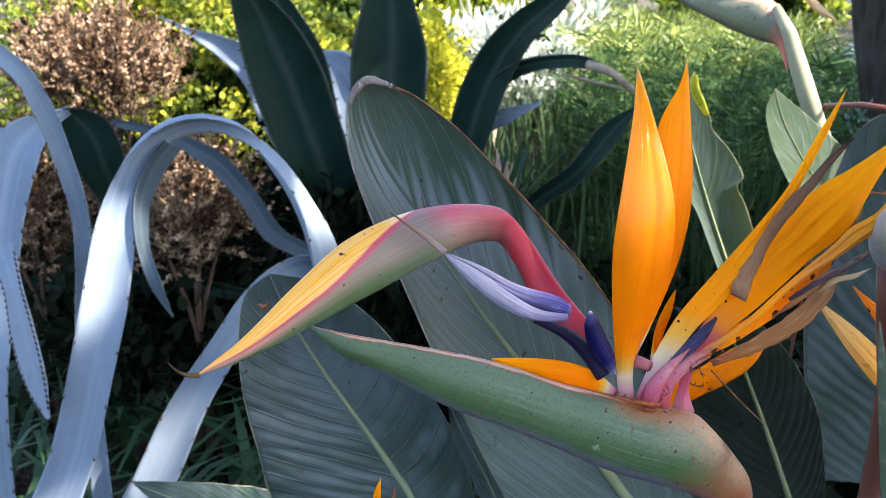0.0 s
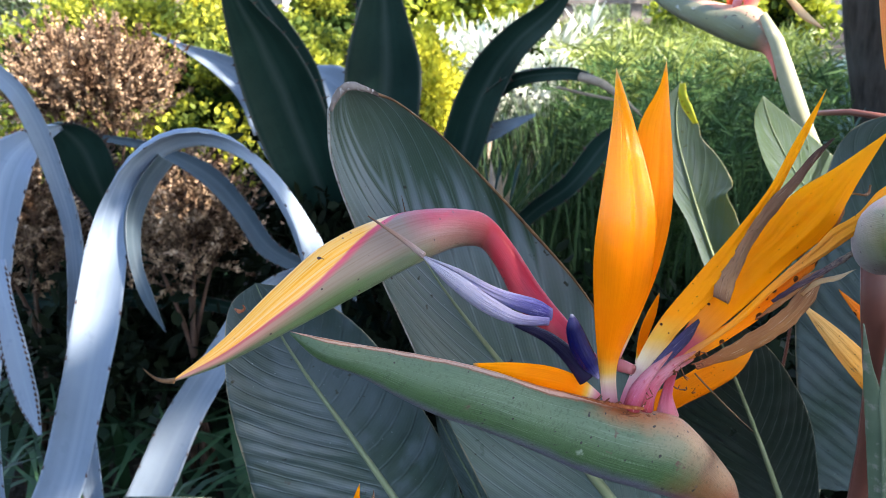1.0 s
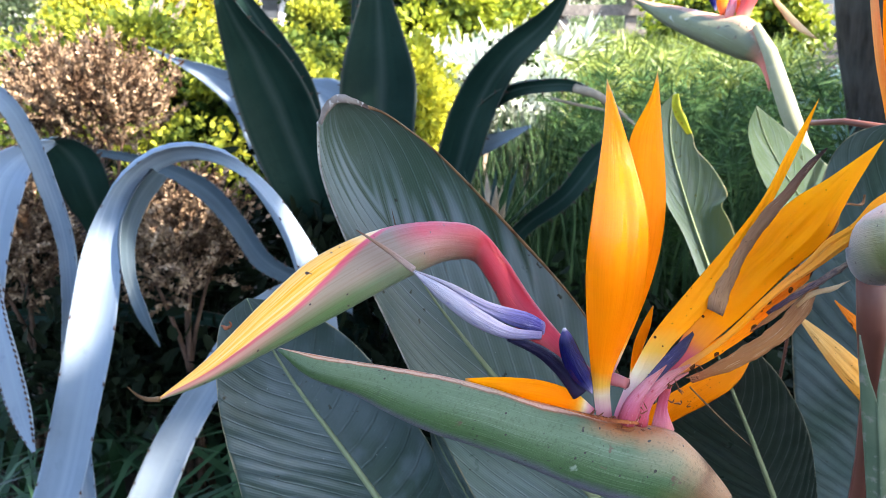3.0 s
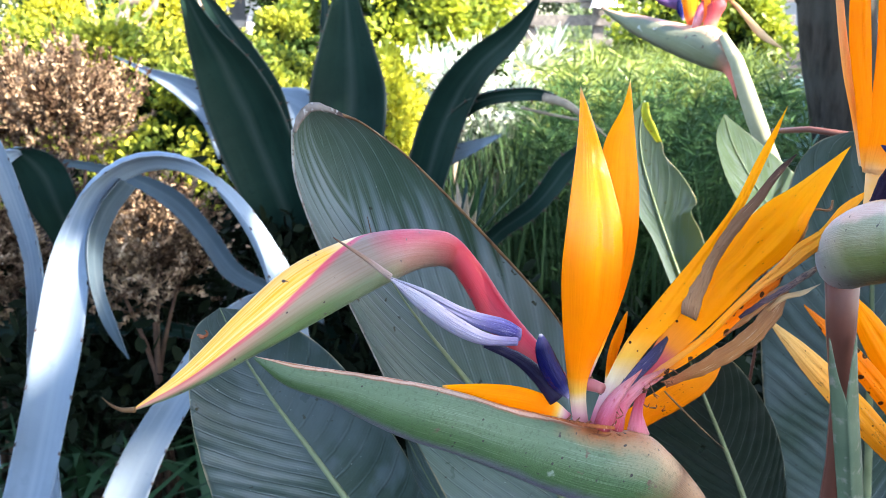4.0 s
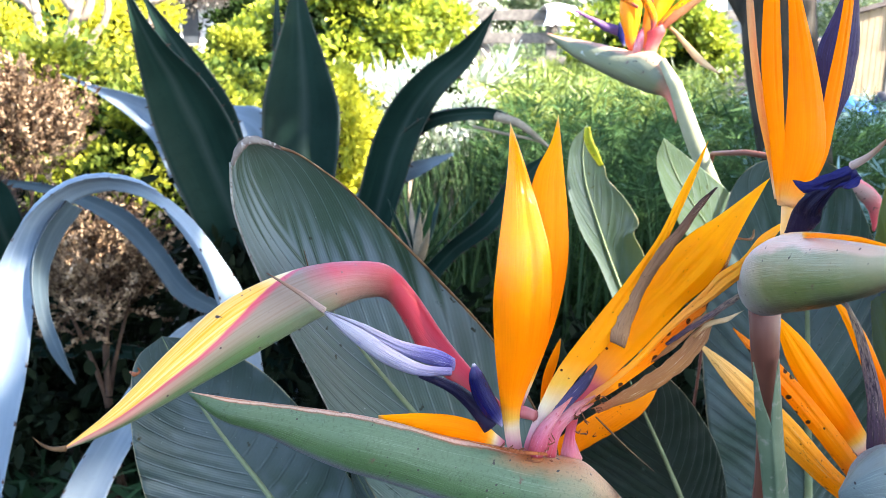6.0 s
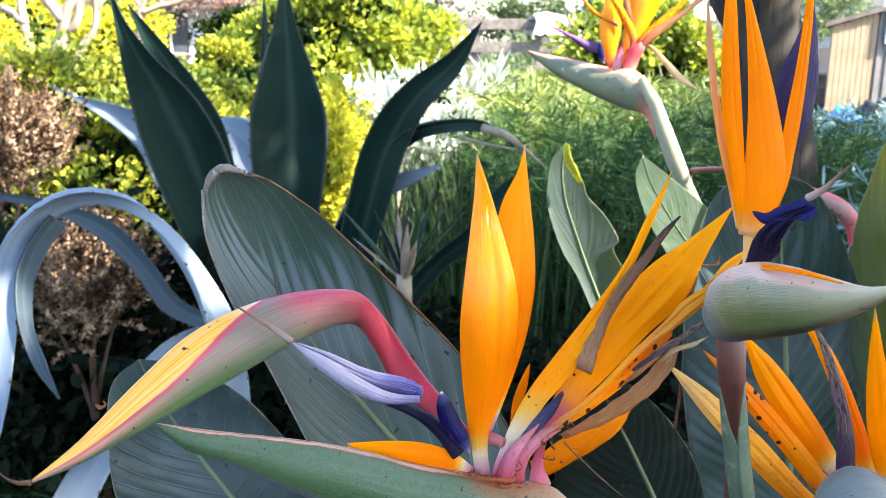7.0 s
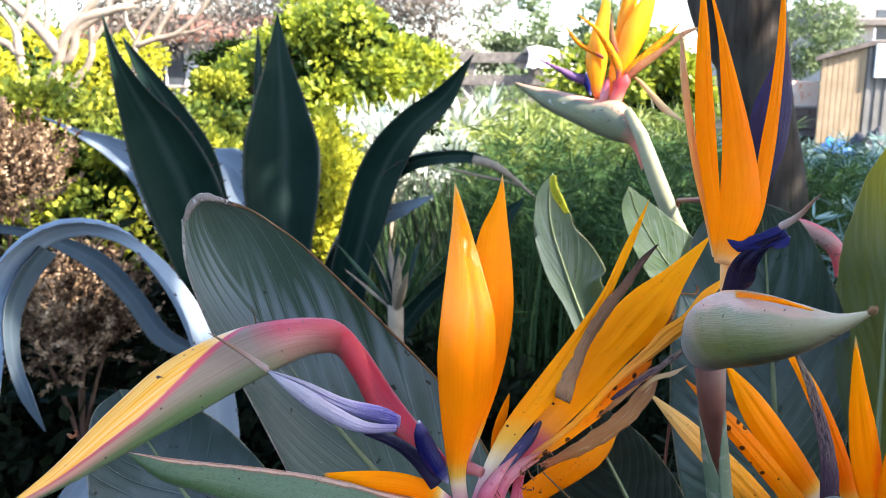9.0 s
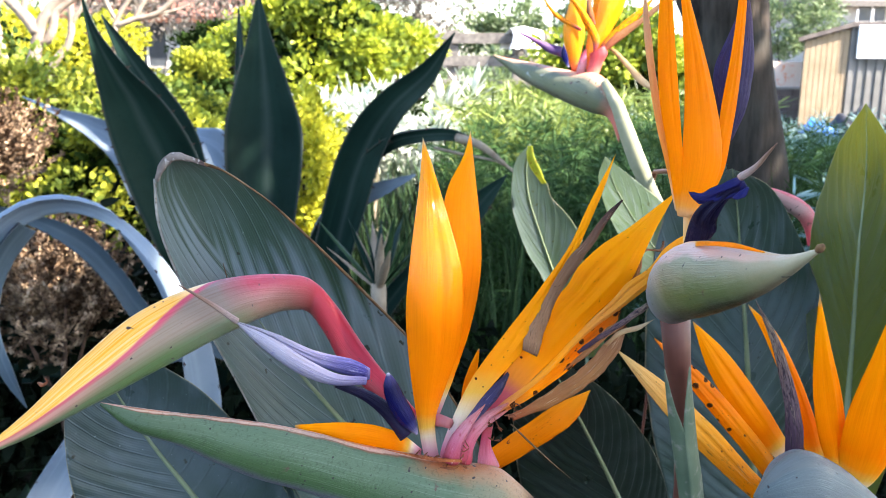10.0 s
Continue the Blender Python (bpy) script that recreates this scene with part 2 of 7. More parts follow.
PINKED = [(0.0, (0.58, 0.09, 0.17)), (0.08, (0.70, 0.26, 0.34)), (0.14, (0.82, 0.58, 0.54)), (0.19, (0.90, 0.76, 0.50)), (0.25, (0.95, 0.56, 0.08)), (0.32, (1.0, 0.36, 0.004)), (0.6, (1.0, 0.36, 0.0)), (1.0, (1.0, 0.42, 0.002))]
MAGENTA = [(0.0, (0.50, 0.06, 0.10)), (0.10, (0.58, 0.12, 0.14)), (0.16, (0.86, 0.30, 0.03)), (0.25, (1.0, 0.34, 0.0)), (0.6, (1.0, 0.37, 0.0)), (1.0, (1.0, 0.42, 0.002))]
YELLOW = [(0.0, (0.85, 0.20, 0.10)), (0.12, (0.92, 0.36, 0.01)), (0.5, (1.0, 0.50, 0.0)), (1.0, (1.0, 0.58, 0.01))]
M_ORANGE = petal("orange_sepal", ORANGE, 0.5, spec=0.05)
M_ORANGE_GLOSS = petal("glossy_orange_sepal", ORANGE, 0.35, rough=0.2, spec=0.2, coat=0.22)
M_ORANGE_SPOT = petal("spotted_orange_sepal", PINKED, 0.45, spots=1.0, spec=0.06)
M_ORANGE_MAG = petal("magenta_based_sepal", MAGENTA, 0.5, spots=1.3, spec=0.06)
M_ORANGE_WORN = petal("worn_orange_sepal", [(0.0, (0.55, 0.16, 0.03)), (0.2, (0.95, 0.30, 0.0)), (0.6, (1.0, 0.24, 0.0)), (1.0, (0.80, 0.24, 0.02))], 0.8, spots=3.4, spec=0.06, mottle=(0.15, (0.60, 0.13, 0.004), (0.92, 0.40, 0.05)))
M_ORANGE_TAN = petal("tan_edged_sepal", [(0.0, (0.62, 0.20, 0.10)), (0.12, (0.86, 0.36, 0.05)), (0.3, (0.98, 0.36, 0.0)), (0.5, (0.88, 0.36, 0.06)), (0.7, (0.95, 0.40, 0.03)), (1.0, (0.98, 0.46, 0.02))], 0.9, spots=1.6, spec=0.06, mottle=(0.12, (0.55, 0.22, 0.05), (0.86, 0.50, 0.18)))
M_RAGGED = petal("ragged_orange_sepal", MAGENTA, 1.0, spots=2.0, spec=0.06, mottle=(0.65, (0.24, 0.085, 0.02), (0.75, 0.42, 0.14)))
M_FADED = petal("faded_cream_sepal", [(0.0, (0.60, 0.20, 0.06)), (0.2, (1.0, 0.34, 0.0)), (0.55, (0.95, 0.42, 0.03)), (1.0, (0.80, 0.55, 0.22))], 0.8, spots=2.5, spec=0.06, mottle=(0.15, (0.10, 0.05, 0.03), (0.80, 0.56, 0.26)))
M_ORANGE_B = petal("tall_orange_sepal", [(0.0, (0.80, 0.58, 0.34)), (0.05, (0.95, 0.42, 0.06)), (0.10, (1.0, 0.31, 0.0)), (0.5, (1.0, 0.285, 0.0)), (0.9, (1.0, 0.33, 0.0)), (1.0, (0.9, 0.38, 0.02))], 0.5, thin=0.4, spec=0.04)
M_PEACH = petal("faded_peach_sepal", [(0.0, (0.8, 0.6, 0.4)), (0.2, (0.95, 0.36, 0.04)), (0.6, (0.92, 0.42, 0.14)), (1.0, (0.60, 0.36, 0.20))], 0.6, spec=0.08)
M_YELLOW = petal("yellow_sepal", YELLOW, 0.4, thin=0.45)
M_DRY = petal("dry_sepal", [(0.0, (0.30, 0.08, 0.03)), (0.2, (0.30, 0.12, 0.038)), (0.6, (0.36, 0.165, 0.062)), (0.9, (0.22, 0.105, 0.05)), (1.0, (0.12, 0.06, 0.03))], 1.0, 0.2, 0.7, spec=0.15, mottle=(0.30, (0.32, 0.14, 0.06), (0.70, 0.50, 0.32)))
M_WITHER = petal("withered_petal", [(0.0, (0.13, 0.065, 0.035)), (0.06, (0.32, 0.18, 0.10)), (0.35, (0.27, 0.14, 0.075)), (0.62, (0.18, 0.095, 0.055)), (0.85, (0.08, 0.045, 0.035)), (1.0, (0.015, 0.014, 0.016))], 1.0, 0.05, 0.85, spots=1.8, spec=0.06, mottle=(0.38, (0.14, 0.068, 0.036), (0.44, 0.30, 0.20)))
M_GREYDRY = petal("grey_dry_petal", [(0.0, (0.035, 0.015, 0.035)), (0.2, (0.07, 0.04, 0.06)), (0.5, (0.16, 0.11, 0.11)), (0.8, (0.26, 0.19, 0.13)), (1.0, (0.10, 0.07, 0.05))], 1.0, 0.05, 0.8, spec=0.15, mottle=(0.7, (0.035, 0.022, 0.028), (0.36, 0.27, 0.18)))
M_BLUE = petal("dark_blue_petal", [(0.0, (0.30, 0.26, 0.38)), (0.12, (0.05, 0.05, 0.14)), (0.25, (0.004, 0.005, 0.065)), (0.8, (0.003, 0.004, 0.045)), (0.96, (0.05, 0.045, 0.14)), (1.0, (0.45, 0.42, 0.48))], 0.8, 0.0, 0.22, spec=0.14)
M_NAVY = petal("navy_petal", [(0.0, (0.03, 0.03, 0.09)), (0.1, (0.010, 0.011, 0.085)), (1.0, (0.010, 0.010, 0.07))], 0.8, 0.0, 0.30, spec=0.09)
M_INK = petal("ink_violet_petal", [(0.0, (0.010, 0.009, 0.03)), (0.6, (0.007, 0.006, 0.02)), (1.0, (0.02, 0.014, 0.035))], 0.8, 0.0, 0.30, spec=0.07)
M_LILAC = petal("pale_lilac_petal", [(0.0, (0.12, 0.11, 0.26)), (0.3, (0.26, 0.26, 0.40)), (1.0, (0.40, 0.41, 0.51))], 1.0, 0.1, 0.6, spec=0.12, mottle=(0.22, (0.13, 0.12, 0.32), (0.46, 0.46, 0.58)))
M_LOBE = petal("violet_petal_lobe", [(0.0, (0.30, 0.30, 0.41)), (0.5, (0.24, 0.24, 0.38)), (0.75, (0.10, 0.10, 0.27)), (0.95, (0.03, 0.03, 0.18)), (1.0, (0.10, 0.09, 0.22))], 1.0, 0.1, 0.5, spec=0.2, mottle=(0.3, (0.12, 0.11, 0.32), (0.40, 0.40, 0.54)))
M_VIOLET = petal("violet_petal", [(0.0, (0.024, 0.018, 0.060)), (0.6, (0.036, 0.026, 0.080)), (1.0, (0.08, 0.045, 0.08))], 1.0, 0.10, 0.5, spec=0.12, mottle=(0.2, (0.015, 0.010, 0.04), (0.07, 0.05, 0.12)))
M_PURPLE = petal("bright_purple_petal", [(0.0, (0.05, 0.03, 0.15)), (1.0, (0.22, 0.07, 0.22))], 0.8, 0.2, 0.5)
M_PINK = petal("pink_sepal_base", [(0.0, (0.42, 0.06, 0.07)), (0.3, (0.58, 0.10, 0.17)), (0.7, (0.66, 0.20, 0.28)), (1.0, (0.60, 0.24, 0.24))], 0.9, 0.15, 0.4, spec=0.2)
M_CRIMSON = petal("crimson_sepal_base", [(0.0, (0.62, 0.05, 0.06)), (0.6, (0.74, 0.12, 0.12)), (1.0, (0.85, 0.34, 0.22))], 0.8, 0.35, 0.45)
M_PINKROD = petal("magenta_pink_base", [(0.0, (0.42, 0.05, 0.07)), (0.3, (0.56, 0.13, 0.20)), (0.6, (0.62, 0.24, 0.28)), (1.0, (0.52, 0.16, 0.11))], 1.0, 0.1, 0.4, spec=0.2, mottle=(0.25, (0.42, 0.05, 0.08), (0.72, 0.46, 0.44)))
M_DEEP = petal("deep_orange_sepal", [(0.0, (0.80, 0.20, 0.0)), (0.5, (0.95, 0.26, 0.0)), (1.0, (0.95, 0.34, 0.01))], 0.9, spots=2.0, spec=0.06)
M_VIOLETDRY = petal("withering_violet_petal", [(0.0, (0.40, 0.33, 0.38)), (0.25, (0.10, 0.08, 0.16)), (0.6, (0.035, 0.03, 0.09)), (1.0, (0.02, 0.014, 0.03))], 1.0, 0.0, 0.5, spec=0.2, mottle=(0.4, (0.02, 0.014, 0.03), (0.24, 0.19, 0.20)))
M_FILAMENT = petal("brown_filament", [(0.0, (0.36, 0.28, 0.26)), (0.6, (0.26, 0.15, 0.10)), (1.0, (0.16, 0.09, 0.06))], 0.8, 0.0, 0.8)
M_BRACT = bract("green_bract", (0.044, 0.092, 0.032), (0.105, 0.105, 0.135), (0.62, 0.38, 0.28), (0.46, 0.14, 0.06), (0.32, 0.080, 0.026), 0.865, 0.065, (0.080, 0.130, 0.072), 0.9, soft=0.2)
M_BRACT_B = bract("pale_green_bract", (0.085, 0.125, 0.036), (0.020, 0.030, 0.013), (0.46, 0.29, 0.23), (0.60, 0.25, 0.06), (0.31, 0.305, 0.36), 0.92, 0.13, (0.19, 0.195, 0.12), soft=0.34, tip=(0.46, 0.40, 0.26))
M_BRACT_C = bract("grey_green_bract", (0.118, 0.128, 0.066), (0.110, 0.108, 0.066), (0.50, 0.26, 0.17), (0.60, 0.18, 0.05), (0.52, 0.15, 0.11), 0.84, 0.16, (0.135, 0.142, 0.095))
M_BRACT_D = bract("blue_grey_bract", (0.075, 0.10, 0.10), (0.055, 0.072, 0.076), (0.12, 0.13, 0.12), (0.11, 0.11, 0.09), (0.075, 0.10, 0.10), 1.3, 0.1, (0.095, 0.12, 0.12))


def sheath_material():
    """Folded young bract: yellow back, a pink seam that climbs to the bend, green-grey belly, crimson towards its stalk."""
    k = Nodes("folded_bract", 0.36, 0.28)
    u, v = k.uv()
    up = k.math("ABSOLUTE", k.math("SUBTRACT", k.math("FRACT", k.math("ADD", u, 0.5)), 0.5))
    wob = k.math("MULTIPLY", k.math("SUBTRACT", k.noise(26.0, 4.0), 0.5), 0.045)
    w = k.math("DIVIDE", v, 0.45)
    seam = k.math("MULTIPLY", k.math("SUBTRACT", 1.0, k.math("MULTIPLY", w, k.math("MULTIPLY", w, w))), 0.242)
    seam = k.math("SUBTRACT", seam, k.math("MULTIPLY", k.math("MAXIMUM", k.math("SUBTRACT", 0.22, v), 0.0), 0.32))
    off = k.math("ADD", k.math("SUBTRACT", k.math("ADD", up, wob), seam), 0.5)
    streak = k.noise(1.0, 4.0, k.scaled(k.co("UV"), (80.0, 3.0, 1.0)), 0.6)
    gold = k.ramp(k.math("ADD", streak, k.math("MULTIPLY", up, 0.5)), [(0.36, (0.62, 0.20, 0.008)), (0.50, (0.82, 0.36, 0.018)), (0.66, (0.86, 0.54, 0.19))])
    gold = k.mix(k.grey(k.math("ADD", v, wob), 0.36, 0.42), gold, (0.80, 0.62, 0.36))
    green = k.mix(k.grey(k.noise(20.0), 0.35, 0.7), (0.090, 0.150, 0.060), (0.145, 0.165, 0.110))
    flesh = k.ramp(k.math("ADD", v, wob), [(0.09, (0.50, 0.23, 0.19)), (0.23, (0.25, 0.195, 0.135)), (0.42, (0.21, 0.155, 0.125))])
    below = k.mix(k.grey(up, 0.265, 0.345), flesh, green)
    base = k.mix(k.grey(off, 0.492, 0.506), gold, (0.50, 0.07, 0.11))
    fade = k.math("SUBTRACT", off, k.math("MULTIPLY", v, 0.05))
    base = k.mix(k.grey(fade, 0.502, 0.530), base, below)
    red = k.ramp(up, [(0.0, (0.46, 0.020, 0.045)), (0.16, (0.40, 0.032, 0.055)), (0.27, (0.24, 0.105, 0.095)), (0.40, (0.135, 0.105, 0.075)), (0.5, (0.10, 0.075, 0.05))])
    stalk = k.ramp(up, [(0.0, (0.46, 0.02, 0.035)), (0.25, (0.36, 0.02, 0.032)), (0.5, (0.20, 0.018, 0.022))])
    base = k.mix(k.grey(k.math("ADD", v, wob), 0.43, 0.50), base, red)
    base = k.mix(k.grey(v, 0.60, 0.72), base, stalk)
    base = k.mix(k.math("MULTIPLY", k.grey(streak, 0.48, 0.64), 0.55), base, k.mix(1.0, base, (0.76, 0.62, 0.52), "MULTIPLY"))
    spot = k.grey(k.noise(420.0, 1.0), 0.735, 0.76)
    base = k.mix(spot, base, (0.05, 0.03, 0.03))
    k.colour(base)
    k.bump(k.math("ADD", streak, k.math("MULTIPLY", k.noise(240.0), 0.4)), 0.3, 0.0007)
    return k.m


M_SHEATH = sheath_material()
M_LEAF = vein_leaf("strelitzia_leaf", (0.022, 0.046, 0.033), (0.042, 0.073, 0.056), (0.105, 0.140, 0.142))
M_LEAF_BIG = vein_leaf("large_strelitzia_leaf", (0.022, 0.050, 0.027), (0.040, 0.076, 0.045), (0.190, 0.235, 0.235), 14.0, slope=0.42, sheen_lobes=1.0)
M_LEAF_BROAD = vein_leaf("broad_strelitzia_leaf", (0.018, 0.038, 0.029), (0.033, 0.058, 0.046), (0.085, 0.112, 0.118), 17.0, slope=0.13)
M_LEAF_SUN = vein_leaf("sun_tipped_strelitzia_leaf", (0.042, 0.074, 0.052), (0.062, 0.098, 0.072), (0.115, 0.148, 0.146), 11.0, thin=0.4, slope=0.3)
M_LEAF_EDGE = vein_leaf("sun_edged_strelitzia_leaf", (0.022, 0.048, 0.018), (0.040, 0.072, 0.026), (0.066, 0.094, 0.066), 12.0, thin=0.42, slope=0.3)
# Pale leaf green, its base colour raised further for sun on the leaf.
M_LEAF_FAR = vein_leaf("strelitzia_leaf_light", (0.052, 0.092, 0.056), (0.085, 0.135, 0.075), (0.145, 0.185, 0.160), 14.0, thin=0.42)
# Leaf green darkened to carry the deep shade among the stalks.
M_LEAF_SHADE = vein_leaf("shade_dark_strelitzia_leaf", (0.005, 0.013, 0.008), (0.010, 0.021, 0.013), (0.024, 0.034, 0.031))
M_MIDRIB = surface("leaf_midrib", (0.15, 0.185, 0.095), (0.23, 0.26, 0.145), 30.0, 0.5, 0.2, 0.0005)
M_PALERIM = surface("pale_leaf_rim", (0.13, 0.12, 0.10), (0.36, 0.34, 0.29), 90.0, 0.7, 0.3, 0.0004, (0.06, 0.03, 0.015))
# Sunlight on the folded leaf tip, put into a yellow-green base colour.
M_SUNLIT_TIP = surface("sunlit_leaf_tip", (0.24, 0.30, 0.03), (0.44, 0.42, 0.04), 60.0, 0.45, 0.3, 0.0006, (0.20, 0.10, 0.02), thin=0.5)
M_CREAM = surface("cream_sepal_base", (0.72, 0.52, 0.28), (0.85, 0.42, 0.08), 90.0, 0.5, 0.3, 0.0005, thin=0.2)
M_BUD = bract("pink_bud", (0.25, 0.15, 0.135), (0.17, 0.12, 0.10), (0.52, 0.10, 0.11), (0.56, 0.07, 0.09), (0.46, 0.06, 0.07), 0.80, 0.14, (0.34, 0.17, 0.155), soft=0.3)
M_SCRAP = surface("dried_scrap", (0.10, 0.03, 0.015), (0.26, 0.08, 0.03), 160.0, 0.8, 0.6, 0.0006, (0.03, 0.015, 0.01))
M_MEMBRANE = surface("rust_membrane", (0.42, 0.12, 0.03), (0.22, 0.05, 0.015), 120.0, 0.7, 0.6, 0.0006, (0.60, 0.32, 0.16), thin=0.2)
M_CURL = surface("curled_dry_tip", (0.03, 0.016, 0.012), (0.26, 0.22, 0.19), 70.0, 0.8, 0.5, 0.0006, (0.50, 0.47, 0.43))
M_EDGE = surface("dry_leaf_edge", (0.07, 0.035, 0.015), (0.20, 0.11, 0.05), 120.0, 0.9, 0.5, 0.0008)
M_STALK = surface("green_stalk", (0.10, 0.135, 0.075), (0.155, 0.195, 0.12), 25.0, 0.45, 0.2, 0.0005, (0.22, 0.24, 0.20))
M_STALK_C = surface("pale_green_stalk", (0.19, 0.195, 0.115), (0.265, 0.26, 0.165), 18.0, 0.42, 0.2, 0.0005, (0.30, 0.27, 0.20))
M_BROWNDRY = petal("brown_dry_sepal", [(0.0, (0.34, 0.08, 0.05)), (0.3, (0.30, 0.13, 0.05)), (0.7, (0.24, 0.13, 0.075)), (1.0, (0.14, 0.09, 0.06))], 1.0, 0.2, 0.7, spec=0.15, mottle=(0.3, (0.14, 0.06, 0.03), (0.40, 0.27, 0.17)))
M_CREAMDRY = petal("cream_dry_sepal", [(0.0, (0.36, 0.18, 0.07)), (0.3, (0.52, 0.37, 0.20)), (0.8, (0.58, 0.46, 0.30)), (1.0, (0.34, 0.25, 0.16))], 1.0, 0.3, 0.7, spec=0.15)
M_STALK_RED = surface("brown_red_stalk", (0.085, 0.030, 0.020), (0.135, 0.052, 0.036), 22.0, 0.42, 0.2, 0.0005)
M_FLAP = surface("grey_green_flap", (0.055, 0.085, 0.05), (0.10, 0.13, 0.08), 40.0, 0.5, 0.3, 0.0005, (0.19, 0.18, 0.15))
M_STALK_PINK = surface("pale_red_stalk", (0.46, 0.07, 0.08), (0.36, 0.20, 0.16), 14.0, 0.45, 0.2, 0.0005)
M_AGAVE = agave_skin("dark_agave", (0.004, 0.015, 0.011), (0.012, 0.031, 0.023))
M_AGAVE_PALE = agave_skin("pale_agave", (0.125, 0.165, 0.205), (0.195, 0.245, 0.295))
# Darker copy of the pale agave: shade under the arch put into its colour.
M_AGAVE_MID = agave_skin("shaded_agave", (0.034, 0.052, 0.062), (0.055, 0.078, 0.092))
M_DRYTAN = surface("dry_tan_leaf", (0.16, 0.12, 0.08), (0.30, 0.24, 0.17), 25.0, 0.85, 0.4, 0.002)
M_SPINE = surface("agave_spine", (0.03, 0.02, 0.015), (0.07, 0.04, 0.03), 80.0, 0.6)
def bark_material():
    """Furrowed bark: long upright plates and dark cracks."""
    k = Nodes("bark", 0.9, 0.1)
    plates = k.noise(1.0, 6.0, k.scaled(k.co(), (34.0, 34.0, 5.0)), 0.6)
    base = k.ramp(plates, [(0.34, (0.016, 0.013, 0.010)), (0.5, (0.034, 0.027, 0.021)), (0.7, (0.052, 0.042, 0.034))])
    base = k.mix(k.math("MULTIPLY", k.grey(k.noise(6.0), 0.45, 0.7), 0.5), base, (0.05, 0.05, 0.042))
    k.colour(base)
    k.bump(plates, 0.6, 0.012)
    return k.m


M_BARK = bark_material()
M_PALEBARK = surface("pale_bark", (0.20, 0.155, 0.115), (0.36, 0.29, 0.22), 9.0, 0.9, 0.6, 0.01)
M_SOIL = surface("soil", (0.012, 0.009, 0.007), (0.035, 0.026, 0.019), 6.0, 0.95, 1.0, 0.03, (0.09, 0.07, 0.05))
M_WOOD = surface("grey_wood", (0.09, 0.08, 0.07), (0.19, 0.17, 0.145), 14.0, 0.85, 0.5, 0.004)
M_ROOF = surface("brown_roofing", (0.06, 0.05, 0.045), (0.13, 0.11, 0.095), 5.0, 0.85, 0.4, 0.004)
M_BLOCK = surface("grey_brown_block", (0.16, 0.125, 0.11), (0.26, 0.21, 0.19), 3.0, 0.9, 0.4, 0.006)
M_BANNER = surface("pale_orange_banner", (0.78, 0.60, 0.46), (0.86, 0.76, 0.66), 1.2, 0.8, 0.2, 0.004, (0.80, 0.26, 0.10))
M_PLANK = surface("tan_wood", (0.21, 0.155, 0.092), (0.28, 0.215, 0.135), 3.0, 0.8, 0.3, 0.004)
M_METAL = surface("grey_sheet", (0.11, 0.108, 0.095), (0.16, 0.155, 0.14), 3.0, 0.6, 0.2, 0.004)
M_WALL = surface("pale_render", (0.30, 0.275, 0.24), (0.40, 0.37, 0.33), 2.0, 0.9, 0.3, 0.004)
M_PANEL = surface("pale_blue_panel", (0.62, 0.70, 0.76), (0.72, 0.78, 0.82), 2.0, 0.4, 0.1, 0.002)
M_DARKGLASS = surface("dark_window", (0.05, 0.06, 0.07), (0.09, 0.10, 0.11), 2.0, 0.15, 0.0)
M_TARP = surface("blue_tarp", (0.02, 0.16, 0.60), (0.03, 0.22, 0.72), 6.0, 0.4, 0.4, 0.02)
M_BLACK = surface("black_plastic", (0.015, 0.016, 0.018), (0.03, 0.03, 0.035), 6.0, 0.5, 0.3, 0.01)
M_HEDGE = foliage("yellow_green_leaves", (0.022, 0.050, 0.007), (0.48, 0.48, 0.045), 0.36, 0.45, 0.14, (0.080, 0.140, 0.028))
M_GOLD = foliage("golden_green_leaves", (0.11, 0.15, 0.012), (0.66, 0.61, 0.05), 0.4, 0.45, 0.12)
# Near-black leaf copy: shade within the crowns put into its colour.
M_HEDGE_CORE = foliage("shade_dark_leaves", (0.006, 0.012, 0.003), (0.024, 0.046, 0.009), 0.1, spec=0.03)
M_SHRUB = foliage("mid_green_leaves", (0.035, 0.075, 0.008), (0.46, 0.50, 0.04), 0.4, 0.4, 0.25, (0.10, 0.17, 0.035))


def heath_material():
    """Scaly dry leaflets: whole sprigs pale tan, others dark brown."""
    k = Nodes("dry_brown_heath", 0.9, 0.05)
    r = k.n("NewGeometry").outputs["Random Per Island"]
    c = k.mix(k.grey(k.noise(14.0, 3.0), 0.42, 0.62), k.mix(r, (0.022, 0.012, 0.007), (0.11, 0.065, 0.036)), k.mix(r, (0.22, 0.14, 0.08), (0.58, 0.42, 0.27)))
    k.colour(c)
    k.thin(c, 0.12)
    return k.m


M_HEATH = heath_material()
M_TWIG = surface("brown_twig", (0.05, 0.03, 0.02), (0.12, 0.07, 0.045), 30.0, 0.9)
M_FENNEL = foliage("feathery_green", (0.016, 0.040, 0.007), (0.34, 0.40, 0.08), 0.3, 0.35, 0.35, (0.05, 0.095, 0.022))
# Darker copy of the feathery green: shade on the near stand is coloured in.
M_FENNEL_SHADE = foliage("shaded_feathery_green", (0.012, 0.030, 0.011), (0.060, 0.120, 0.036), 0.12, spec=0.05)
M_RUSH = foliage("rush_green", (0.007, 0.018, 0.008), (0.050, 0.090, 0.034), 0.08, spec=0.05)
# Near-black: the deep shade is put into the leaf colour.
M_SHADE_FILL = foliage("shade_filler_leaves", (0.002, 0.004, 0.002), (0.010, 0.015, 0.007), 0.0, spec=0.03)
M_FEATHER = foliage("grey_green_feathery", (0.08, 0.15, 0.13), (0.26, 0.38, 0.34), 0.2, spec=0.1)
